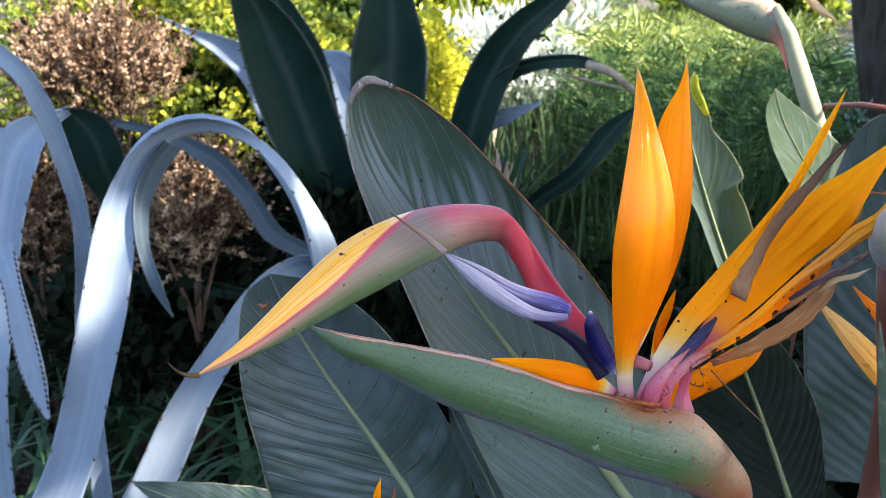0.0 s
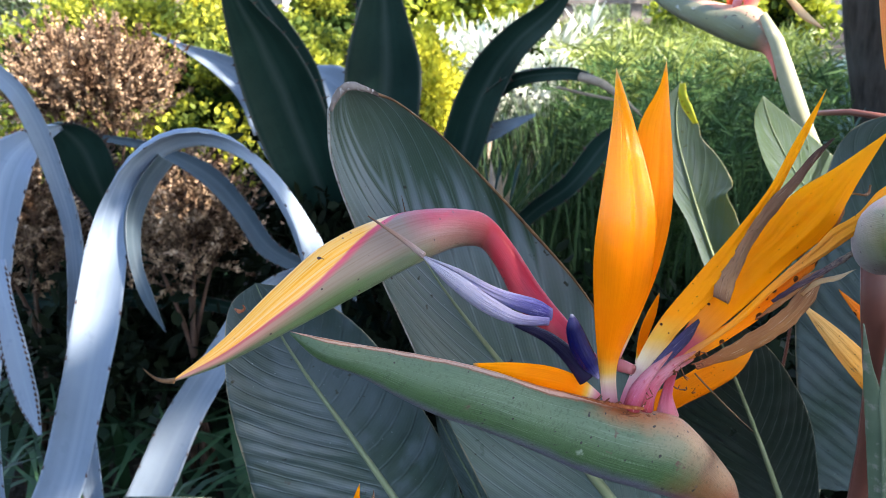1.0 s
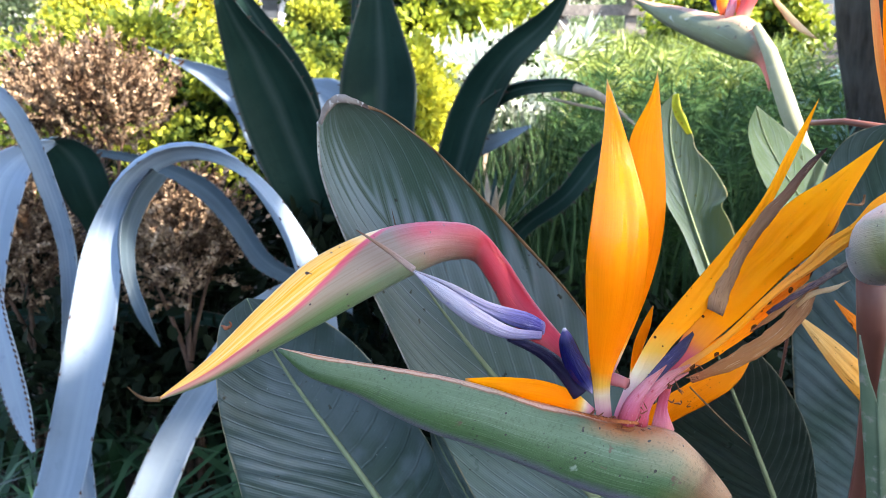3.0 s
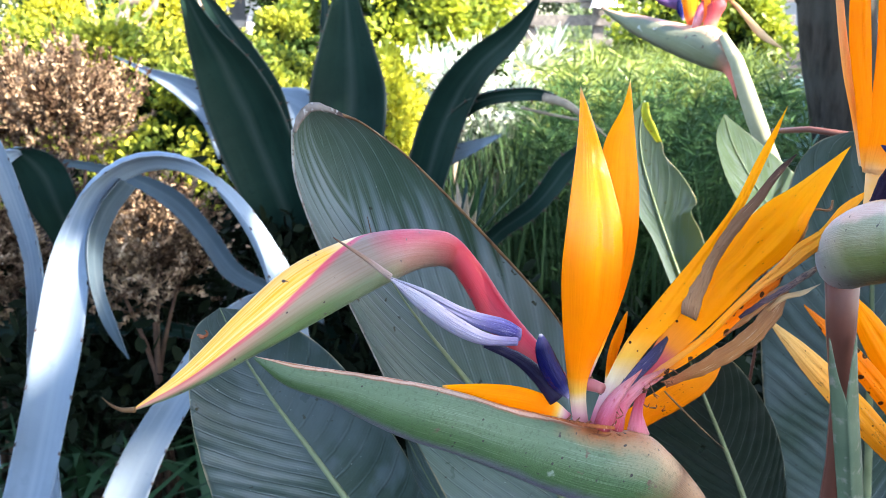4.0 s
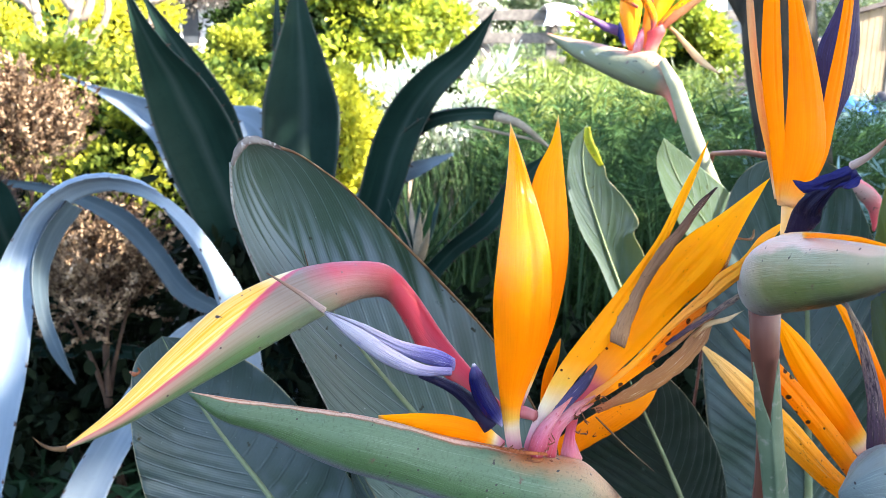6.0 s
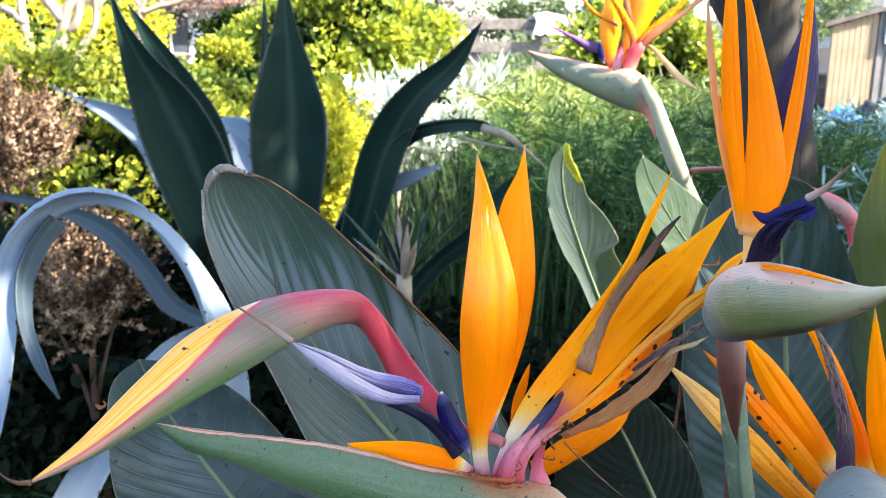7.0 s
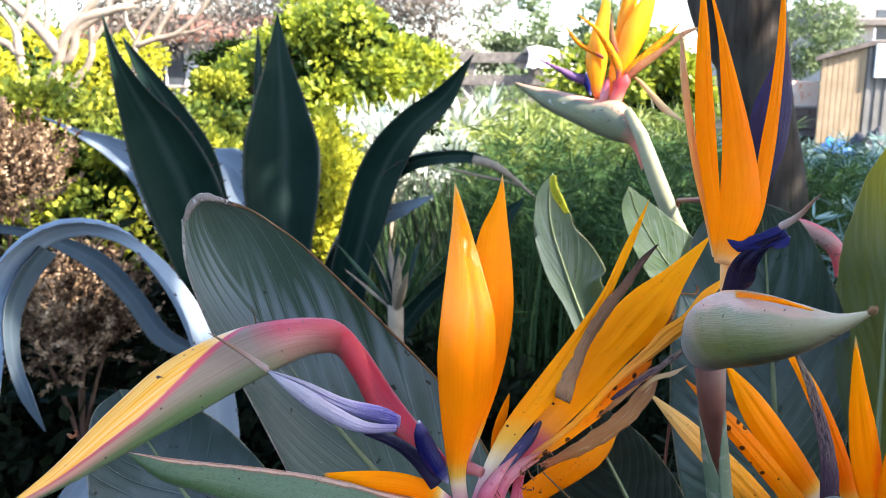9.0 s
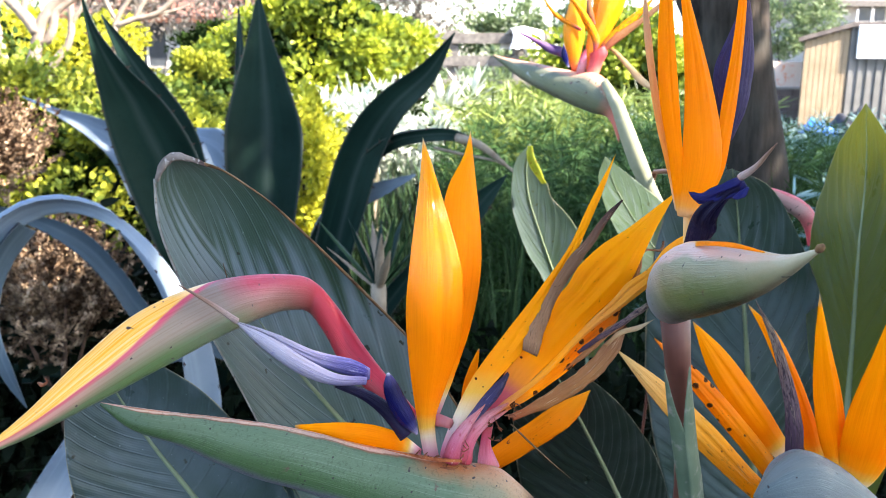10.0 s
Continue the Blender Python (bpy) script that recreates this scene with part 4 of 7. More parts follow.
strelitzia_leaf([(0.388, 1.0, 1.298), (0.383, 1.0, 1.28), (0.393, 1.0, 1.247), (0.42, 1.0, 1.201), (0.457, 1.0, 1.137)],
                [(0.388, 1.0, 1.298), (0.399, 1.004, 1.272), (0.422, 1.006, 1.236), (0.455, 1.006, 1.194), (0.499, 1.006, 1.134)],
                [(0.388, 1.0, 1.298), (0.417, 1.007, 1.277), (0.452, 1.013, 1.25), (0.491, 1.02, 1.211), (0.54, 1.02, 1.129)],
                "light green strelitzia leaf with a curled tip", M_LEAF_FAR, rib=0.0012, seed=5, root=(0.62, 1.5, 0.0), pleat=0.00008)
strelitzia_leaf([(0.446, 0.86, 1.305), (0.412, 0.87, 1.291), (0.404, 0.89, 1.247), (0.405, 0.91, 1.187), (0.42, 0.95, 1.113), (0.451, 1.0, 1.014), (0.495, 1.05, 0.9)],
                [(0.446, 0.86, 1.305), (0.465, 0.89, 1.268), (0.483, 0.915, 1.213), (0.502, 0.94, 1.152), (0.529, 0.98, 1.067), (0.556, 1.02, 0.99), (0.584, 1.06, 0.892)],
                [(0.446, 0.86, 1.305), (0.479, 0.87, 1.291), (0.524, 0.9, 1.239), (0.564, 0.93, 1.174), (0.586, 0.96, 1.097), (0.607, 1.01, 1.0), (0.619, 1.06, 0.891)],
                "broad shaded dark green strelitzia leaf", seed=6, rib=0.0045, pleat=0.0009)
strelitzia_leaf([(0.552, 0.88, 1.351), (0.55, 0.91, 1.315), (0.548, 0.93, 1.262), (0.547, 0.935, 1.209), (0.55, 0.927, 1.152), (0.562, 0.918, 1.094), (0.578, 0.91, 1.003)],
                [(0.552, 0.88, 1.351), (0.559, 0.882, 1.301), (0.562, 0.885, 1.244), (0.574, 0.9, 1.16), (0.583, 0.91, 1.081), (0.594, 0.92, 0.997)],
                [(0.552, 0.88, 1.351), (0.552, 0.84, 1.323), (0.558, 0.81, 1.264), (0.577, 0.82, 1.195), (0.593, 0.85, 1.113), (0.607, 0.9, 1.007)],
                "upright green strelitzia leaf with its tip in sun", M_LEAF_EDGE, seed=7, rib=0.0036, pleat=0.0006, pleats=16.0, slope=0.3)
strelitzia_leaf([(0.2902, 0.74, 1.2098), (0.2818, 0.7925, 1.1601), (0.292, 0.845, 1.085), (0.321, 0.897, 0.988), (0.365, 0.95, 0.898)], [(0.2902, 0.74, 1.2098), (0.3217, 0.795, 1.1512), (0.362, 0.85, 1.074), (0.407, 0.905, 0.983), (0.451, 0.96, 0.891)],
                [(0.2902, 0.74, 1.2098), (0.347, 0.795, 1.1592), (0.401, 0.85, 1.083), (0.44, 0.905, 0.983), (0.472, 0.96, 0.891)], "strelitzia leaf low among the stalks, deep shade put into its green", M_LEAF_SHADE, seed=8, rib=0.0032, pleat=0.0005)
strelitzia_leaf([(-0.244, 1.1, 0.829), (-0.201, 1.1, 0.831), (-0.142, 1.1, 0.831), (-0.084, 1.1, 0.826), (-0.02, 1.1, 0.805)], [(-0.245, 1.1, 0.827), (-0.203, 1.1, 0.81), (-0.145, 1.1, 0.791), (-0.087, 1.1, 0.771), (-0.022, 1.1, 0.737)], [(-0.245, 1.1, 0.826), (-0.211, 1.1, 0.791), (-0.161, 1.1, 0.752), (-0.109, 1.1, 0.724), (-0.051, 1.1, 0.68)],
                "low dark green strelitzia leaf near the soil", seed=9)


# ---- strelitzia flower with the folded young bract ----
fa = thing("strelitzia_flower", (0.2697, 0.575, 1.1827), "orange and blue strelitzia flower with worn spotted sepals, long green bract", "flower", "strelitzia flowers")
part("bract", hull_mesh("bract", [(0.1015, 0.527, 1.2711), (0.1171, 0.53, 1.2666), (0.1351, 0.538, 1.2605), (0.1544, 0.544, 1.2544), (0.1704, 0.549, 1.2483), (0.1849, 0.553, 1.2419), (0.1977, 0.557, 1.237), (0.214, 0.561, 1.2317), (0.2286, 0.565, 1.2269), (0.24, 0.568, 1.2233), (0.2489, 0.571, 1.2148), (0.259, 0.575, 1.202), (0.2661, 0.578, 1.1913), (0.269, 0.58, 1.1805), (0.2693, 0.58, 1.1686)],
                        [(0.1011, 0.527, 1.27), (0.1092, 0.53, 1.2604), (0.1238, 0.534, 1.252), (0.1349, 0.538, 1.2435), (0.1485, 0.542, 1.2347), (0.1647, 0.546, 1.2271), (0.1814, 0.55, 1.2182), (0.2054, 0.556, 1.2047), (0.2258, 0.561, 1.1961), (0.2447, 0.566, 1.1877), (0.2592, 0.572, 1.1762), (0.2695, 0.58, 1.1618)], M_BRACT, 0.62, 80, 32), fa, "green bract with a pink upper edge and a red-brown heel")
part("flower_stalk", hull_mesh("flower_stalk", [(0.271, 0.58, 1.1768), (0.2748, 0.58, 1.1606), (0.2801, 0.585, 1.1373)] + [(0.30, 0.62, 0.6), (0.29, 0.66, 0.0)],
                               [(0.2569, 0.58, 1.1651), (0.2615, 0.58, 1.1543), (0.267, 0.585, 1.1365)] + [(0.285, 0.62, 0.6), (0.27, 0.66, 0.0)], M_STALK, 1.0, 40, 14), fa)
part("folded_bract", hull_mesh("folded_bract", [(0.0716, 0.497, 1.266), (0.0847, 0.505, 1.2754), (0.0996, 0.52, 1.2891), (0.1133, 0.537, 1.2992), (0.1329, 0.56, 1.3034), (0.1554, 0.59, 1.2983), (0.1655, 0.6, 1.2932), (0.1749, 0.598, 1.2832), (0.1866, 0.59, 1.2676), (0.1992, 0.575, 1.2562), (0.2071, 0.565, 1.2496)],
                               [(0.0716, 0.497, 1.2656), (0.0834, 0.505, 1.2677), (0.1008, 0.52, 1.2731), (0.1187, 0.537, 1.2788), (0.1422, 0.56, 1.2858), (0.1558, 0.59, 1.2831), (0.1637, 0.6, 1.2793), (0.1701, 0.598, 1.2715), (0.1791, 0.59, 1.2572), (0.1919, 0.575, 1.2512), (0.2055, 0.565, 1.2426)], M_SHEATH, 0.55, 90, 28), fa, "yellow, pink and green folded young bract on a crimson stalk")
part("bract_tip", rod_mesh("bract_tip", [(0.0729, 0.497, 1.2664), (0.069, 0.497, 1.2663), (0.066, 0.497, 1.2677), (0.0635, 0.497, 1.2702)], [0.0009, 0.0007, 0.0004, 0.0001], M_EDGE, 14, 6), fa, "dry curled brown tip")
part("dry_scrap", rod_mesh("dry_scrap", [(0.0882, 0.512, 1.2842), (0.0905, 0.51, 1.2842), (0.0919, 0.51, 1.2853), (0.0913, 0.51, 1.2864)], [0.0003, 0.0007, 0.0005, 0.0002], M_SCRAP, 12, 6), fa, "tiny curled brown scrap")
part("sepal", blade_mesh("sepal", [(0.2294, 0.588, 1.3557), (0.2265, 0.5835, 1.3466), (0.2198, 0.579, 1.3339), (0.2168, 0.5745, 1.3171), (0.215, 0.57, 1.2927), (0.2138, 0.569, 1.2665), (0.2128, 0.568, 1.2438)], None,
                         [(0.2294, 0.588, 1.3557), (0.2313, 0.5835, 1.3365), (0.2331, 0.579, 1.3165), (0.2327, 0.5745, 1.3006), (0.2291, 0.57, 1.2834), (0.2233, 0.569, 1.2646), (0.2158, 0.568, 1.244)], M_ORANGE, 0.0007, 0.16, 50, 20, 0, flip=True, crease=((0.6, -0.04, 0.08),)), fa)
part("sepal", blade_mesh("sepal", [(0.2106, 0.582, 1.3535), (0.2089, 0.571, 1.3379), (0.2069, 0.564, 1.3252), (0.2048, 0.559, 1.3101), (0.2033, 0.557, 1.2921), (0.2044, 0.5584, 1.2725), (0.2066, 0.5598, 1.2542), (0.2084, 0.5612, 1.2422), (0.2099, 0.5626, 1.2333), (0.2113, 0.564, 1.2277)], None,
                         [(0.2106, 0.582, 1.3535), (0.2137, 0.576, 1.3443), (0.217, 0.569, 1.3334), (0.2208, 0.562, 1.3199), (0.2241, 0.559, 1.3066), (0.2246, 0.557, 1.2928), (0.2231, 0.5582, 1.2765), (0.2188, 0.5593, 1.2627), (0.2149, 0.5605, 1.2497), (0.2146, 0.5617, 1.2418), (0.2158, 0.5628, 1.233), (0.2169, 0.564, 1.2275)], M_ORANGE_GLOSS, 0.0007, 0.2, 60, 24, 0.012, 1.5, 3, flip=True, crease=((0.62, -0.05, 0.07), (0.80, 0.03, 0.06))), fa)
part("sepal", blade_mesh("sepal", [(0.2862, 0.585, 1.3465), (0.2757, 0.5814, 1.3275), (0.2676, 0.5779, 1.3113), (0.2563, 0.5743, 1.296), (0.2417, 0.5707, 1.2781), (0.2294, 0.5671, 1.2622), (0.2226, 0.5636, 1.2498), (0.2166, 0.56, 1.235), (0.2168, 0.566, 1.2259)], None,
                         [(0.2862, 0.585, 1.3465), (0.2814, 0.5819, 1.3333), (0.2745, 0.5788, 1.3176), (0.2674, 0.5756, 1.303), (0.2588, 0.5725, 1.2879), (0.2487, 0.5694, 1.271), (0.236, 0.5663, 1.2571), (0.2291, 0.5631, 1.2456), (0.2245, 0.56, 1.2348), (0.2254, 0.566, 1.2258)], M_ORANGE_SPOT, 0.0007, 0.12, 60, 20, 0.01, 2.0, 4, flip=True, crease=((0.45, -0.06, 0.07), (0.7, 0.04, 0.06))), fa)
part("sepal", blade_mesh("sepal", [(0.316, 0.597, 1.3301), (0.295, 0.594, 1.315), (0.284, 0.591, 1.309), (0.274, 0.589, 1.3), (0.269, 0.586, 1.293), (0.262, 0.584, 1.287), (0.256, 0.581, 1.279), (0.25, 0.579, 1.27), (0.245, 0.576, 1.264), (0.241, 0.574, 1.257), (0.236, 0.571, 1.25), (0.233, 0.568, 1.244)], None,
                         [(0.316, 0.597, 1.3301), (0.305, 0.59, 1.314), (0.3, 0.588, 1.304), (0.296, 0.585, 1.297), (0.29, 0.583, 1.29), (0.281, 0.581, 1.283), (0.273, 0.578, 1.276), (0.264, 0.576, 1.267), (0.255, 0.574, 1.259), (0.247, 0.571, 1.253), (0.241, 0.569, 1.248), (0.236, 0.566, 1.244)], M_ORANGE_MAG, 0.0007, 0.12, 70, 28, 0.008, 2.5, 5, flip=True, crease=((0.28, -0.05, 0.05), (0.52, -0.06, 0.05), (0.74, 0.05, 0.05))), fa)
part("sepal", blade_mesh("sepal", [(0.293, 0.59, 1.284), (0.283, 0.586, 1.277), (0.273, 0.582, 1.271), (0.262, 0.579, 1.261), (0.251, 0.575, 1.255), (0.241, 0.571, 1.249)], None,
                         [(0.292, 0.59, 1.277), (0.283, 0.586, 1.27), (0.273, 0.582, 1.261), (0.262, 0.578, 1.254), (0.252, 0.574, 1.249), (0.243, 0.57, 1.246)], M_ORANGE_WORN, 0.0007, 0.1, 50, 20, 0.02, 3, 16, flip=True, crease=((0.4, -0.06, 0.08),)), fa, "deep orange sepal with black spots")
part("sepal", blade_mesh("sepal", [(0.3182, 0.58, 1.3175), (0.306, 0.577, 1.311), (0.299, 0.575, 1.303), (0.29, 0.574, 1.297), (0.285, 0.572, 1.292), (0.276, 0.57, 1.284), (0.268, 0.569, 1.276), (0.259, 0.567, 1.267), (0.251, 0.565, 1.26), (0.241, 0.564, 1.253), (0.237, 0.562, 1.25)], None,
                         [(0.3182, 0.58, 1.3175), (0.309, 0.577, 1.307), (0.302, 0.575, 1.298), (0.295, 0.574, 1.292), (0.286, 0.572, 1.286), (0.278, 0.57, 1.281), (0.27, 0.569, 1.274), (0.261, 0.567, 1.265), (0.252, 0.565, 1.258), (0.243, 0.564, 1.251), (0.238, 0.562, 1.247)], M_ORANGE_TAN, 0.0007, 0.16, 70, 20, 0.012, 3, 6, flip=True, crease=((0.35, -0.1, 0.07), (0.68, 0.08, 0.06))), fa)
part("sepal", blade_mesh("sepal", [(0.296, 0.59, 1.274), (0.292, 0.587, 1.264), (0.282, 0.583, 1.254), (0.27, 0.58, 1.247), (0.261, 0.577, 1.244), (0.252, 0.573, 1.243), (0.246, 0.57, 1.242)], None,
                         [(0.294, 0.59, 1.275), (0.286, 0.587, 1.268), (0.277, 0.583, 1.26), (0.266, 0.58, 1.253), (0.258, 0.577, 1.249), (0.25, 0.573, 1.246), (0.245, 0.57, 1.245)], M_DRY, 0.0007, 0.22, 90, 20, 0.06, 5, 7, flip=True, crease=((0.3, -0.12, 0.06), (0.62, 0.10, 0.05))), fa, "dry tan sepal")
part("sepal", blade_mesh("sepal", [(0.306, 0.582, 1.292), (0.303, 0.58, 1.287), (0.296, 0.578, 1.282), (0.287, 0.576, 1.277), (0.278, 0.574, 1.272), (0.272, 0.572, 1.269)], None,
                         [(0.305, 0.582, 1.293), (0.302, 0.58, 1.289), (0.294, 0.578, 1.284), (0.286, 0.576, 1.279), (0.277, 0.574, 1.274), (0.271, 0.572, 1.27)], M_GREYDRY, 0.0007, 0.5, 60, 12, 0.12, 5, 8, flip=True), fa, "twisted grey-brown dry sepal strip")
part("sepal", blade_mesh("sepal", [(0.301, 0.584, 1.284), (0.293, 0.581, 1.278), (0.284, 0.578, 1.273), (0.276, 0.575, 1.267), (0.266, 0.572, 1.262)], None,
                         [(0.301, 0.584, 1.284), (0.291, 0.581, 1.28), (0.282, 0.578, 1.276), (0.274, 0.575, 1.269), (0.266, 0.572, 1.262)], M_DRY, 0.0007, 0.45, 60, 12, 0.1, 4, 17, flip=True), fa, "twisted dry tan sepal strip")
part("sepal", blade_mesh("sepal", [(0.312, 0.597, 1.309), (0.311, 0.596, 1.305), (0.303, 0.594, 1.305), (0.301, 0.593, 1.296), (0.296, 0.592, 1.289)], None,
                         [(0.311, 0.597, 1.309), (0.31, 0.596, 1.306), (0.302, 0.594, 1.306), (0.298, 0.593, 1.298), (0.294, 0.592, 1.29)], M_DRY, 0.0007, 0.4, 60, 12, 0.1, 4, 18, flip=True), fa, "dry curled sepal edge")
part("sepal", blade_mesh("sepal", [(0.307, 0.588, 1.278), (0.299, 0.585, 1.274), (0.292, 0.583, 1.273), (0.285, 0.58, 1.269)], None,
                         [(0.307, 0.588, 1.278), (0.298, 0.585, 1.276), (0.291, 0.583, 1.275), (0.284, 0.58, 1.27)], M_CREAMDRY, 0.0007, 0.4, 60, 12, 0.1, 3, 19, flip=True), fa, "thin cream dry strip")
part("sepal", blade_mesh("sepal", [(0.3093, 0.7, 1.2018), (0.289, 0.6933, 1.1966), (0.2709, 0.6867, 1.1877), (0.2487, 0.68, 1.1755)], None, [(0.3093, 0.7, 1.2012), (0.3016, 0.6933, 1.1887), (0.2861, 0.6867, 1.1793), (0.252, 0.68, 1.1628)], M_DEEP, 0.0006, 0.15, 40, 8, 0.03, 2, 9, flip=True), fa)
part("sepal", blade_mesh("sepal", [(0.2345, 0.595, 1.264), (0.2307, 0.595, 1.2559), (0.228, 0.595, 1.2471), (0.227, 0.595, 1.2319)], None, [(0.235, 0.595, 1.2636), (0.2342, 0.595, 1.2548), (0.2316, 0.595, 1.2447), (0.2294, 0.595, 1.2307)], M_ORANGE, 0.0006, 0.15, 24, 6, flip=True), fa)
part("sepal", blade_mesh("sepal", [(0.1616, 0.556, 1.2487), (0.1783, 0.556, 1.2493), (0.1909, 0.558, 1.2471), (0.2018, 0.56, 1.242), (0.2093, 0.562, 1.2348)], None, [(0.1617, 0.556, 1.245), (0.1787, 0.556, 1.2383), (0.1895, 0.558, 1.2348), (0.1993, 0.56, 1.2325), (0.2081, 0.562, 1.2295)], M_ORANGE, 0.0007, 0.12, 40, 12, 0.0, flip=True, crease=((0.4, 0.05, 0.1),)), fa, "orange sepal lying in the bract's mouth")
part("withered_petal", blade_mesh("withered_petal", [(0.287, 0.576, 1.33), (0.28, 0.575, 1.324), (0.274, 0.574, 1.316), (0.266, 0.573, 1.307), (0.258, 0.572, 1.293), (0.254, 0.571, 1.285), (0.250, 0.57, 1.279), (0.2485, 0.568, 1.2725)], None,
                                  [(0.288, 0.576, 1.33), (0.282, 0.575, 1.322), (0.277, 0.574, 1.314), (0.27, 0.573, 1.304), (0.263, 0.572, 1.293), (0.259, 0.571, 1.283), (0.2565, 0.57, 1.275), (0.2545, 0.568, 1.2695)], M_WITHER, 0.0005, 0.2, 60, 16, 0.07, 6, 10, flip=True, crease=((0.35, -0.08, 0.12),)), fa, "withered grey-brown petal stuck on a sepal")
part("petal", blade_mesh("petal", [(0.1441, 0.545, 1.2928), (0.1568, 0.5483, 1.2864), (0.1709, 0.5515, 1.2786), (0.1842, 0.5548, 1.2744), (0.1899, 0.558, 1.2699)], None, [(0.1441, 0.545, 1.2924), (0.1559, 0.5483, 1.2839), (0.169, 0.5515, 1.2747), (0.1794, 0.5548, 1.2691), (0.1895, 0.558, 1.2651)], M_LOBE, 0.0008, 0.15, 40, 12, crease=((0.5, -0.12, 0.1),)), fa, "pale violet petal lobe with a deep blue end")
part("petal", blade_mesh("petal", [(0.1441, 0.543, 1.2933), (0.1559, 0.5463, 1.2862), (0.1679, 0.5495, 1.2767), (0.1783, 0.5528, 1.2698), (0.1887, 0.556, 1.2672)], None, [(0.1441, 0.543, 1.2929), (0.153, 0.5463, 1.2816), (0.1651, 0.5495, 1.271), (0.1764, 0.5528, 1.2654), (0.1884, 0.556, 1.2641)], M_LILAC, 0.0008, 0.2, 40, 8, flip=True), fa, "pale lilac arrow-shaped petal lobe")
part("petal", blade_mesh("petal", [(0.1442, 0.544, 1.2933), (0.1568, 0.548, 1.2873), (0.1699, 0.552, 1.2794), (0.1833, 0.556, 1.2744)], None, [(0.1442, 0.544, 1.2929), (0.1564, 0.548, 1.2856), (0.1693, 0.552, 1.2771), (0.183, 0.556, 1.2718)], M_LILAC, 0.0008, 0.2, 40, 6, flip=True), fa, "pale lilac arrow-shaped petal lobe")
part("petal_stalk", rod_mesh("petal_stalk", [(0.1768, 0.56, 1.2629), (0.1886, 0.562, 1.2571), (0.1969, 0.562, 1.2501), (0.2039, 0.56, 1.2421)], [0.0012, 0.0022, 0.003, 0.004], M_INK, 24, 10), fa)
part("petal", blade_mesh("petal", [(0.1961, 0.556, 1.2687), (0.1948, 0.556, 1.2632), (0.1969, 0.556, 1.2544), (0.201, 0.556, 1.2478), (0.2071, 0.556, 1.2435)], None, [(0.1969, 0.556, 1.2688), (0.1995, 0.556, 1.2656), (0.2034, 0.556, 1.258), (0.2065, 0.556, 1.2514), (0.2078, 0.556, 1.2446)], M_BLUE, 0.0012, 0.35, 30, 10, flip=True), fa, "dark blue cupped petal")
part("petal", blade_mesh("petal", [(0.2417, 0.558, 1.2675), (0.2341, 0.5575, 1.2601), (0.229, 0.557, 1.2536), (0.2238, 0.5565, 1.246), (0.2211, 0.556, 1.2399)], None, [(0.2424, 0.558, 1.2662), (0.2392, 0.5575, 1.2587), (0.2336, 0.557, 1.2521), (0.2279, 0.5565, 1.2462), (0.2232, 0.556, 1.2388)], M_VIOLETDRY, 0.0010, 0.3, 30, 8, flip=True), fa, "withering dark violet petal with a pale base")
part("filament", rod_mesh("filament", [(0.1445, 0.543, 1.2935), (0.1368, 0.54, 1.3006), (0.1267, 0.537, 1.3085)], [0.0012, 0.0008, 0.0002], M_FILAMENT, 20, 8), fa, "thin brown filament")
part("filament", rod_mesh("filament", [(0.2453, 0.57, 1.2407), (0.2553, 0.57, 1.2304), (0.2637, 0.57, 1.2223), (0.2702, 0.57, 1.2165)], [0.0003, 0.0004, 0.0003, 0.0001], M_EDGE, 24, 6), fa, "dry dangling thread")
part("filament", rod_mesh("filament", [(0.1326, 0.585, 1.3044), (0.1342, 0.585, 1.2968)], [0.0001, 0.0003], M_EDGE, 6, 6), fa)
for pts, rad in (([(0.2425, 0.56, 1.254), (0.2335, 0.56, 1.2479), (0.2268, 0.56, 1.2404), (0.2241, 0.56, 1.2311)], (0.0003, 0.0018, 0.0028, 0.0030)), ([(0.2425, 0.562, 1.25), (0.232, 0.5617, 1.2435), (0.2273, 0.5613, 1.2364), (0.2263, 0.561, 1.2293)], (0.0003, 0.0016, 0.0024, 0.0027)),
                 ([(0.2331, 0.556, 1.2554), (0.2262, 0.5567, 1.2465), (0.2224, 0.5573, 1.2393), (0.2205, 0.558, 1.2316)], (0.0003, 0.0018, 0.0030, 0.0034))):
    part("sepal_base", rod_mesh("sepal_base", pts[::-1], rad[::-1], M_PINKROD, 20, 10), fa, "magenta-pink fleshy sepal base")
part("sepal_base", blade_mesh("sepal_base", [(0.2331, 0.562, 1.2438), (0.2322, 0.5647, 1.2342), (0.2319, 0.5673, 1.2282), (0.2319, 0.57, 1.223)], None, [(0.2375, 0.566, 1.243), (0.2371, 0.568, 1.2334), (0.2388, 0.57, 1.228), (0.2414, 0.572, 1.2218)], M_PINK, 0.0016, 0.3, 24, 14, crease=((0.3, -0.10, 0.06), (0.6, -0.08, 0.06))), fa, "flared pink sepal base")
rs_dry = np.random.RandomState(17)
DRY_SPOTS = [(0.2087, 0.553, 1.236), (0.213, 0.554, 1.2345), (0.2173, 0.555, 1.233), (0.2216, 0.556, 1.2317), (0.2254, 0.554, 1.2324), (0.2256, 0.552, 1.2386), (0.2241, 0.556, 1.24), (0.2377, 0.56, 1.2465), (0.2408, 0.5592, 1.248), (0.2442, 0.5584, 1.2496), (0.2395, 0.5576, 1.2431), (0.2416, 0.5568, 1.2402), (0.2353, 0.556, 1.2404), (0.2478, 0.565, 1.2479)]
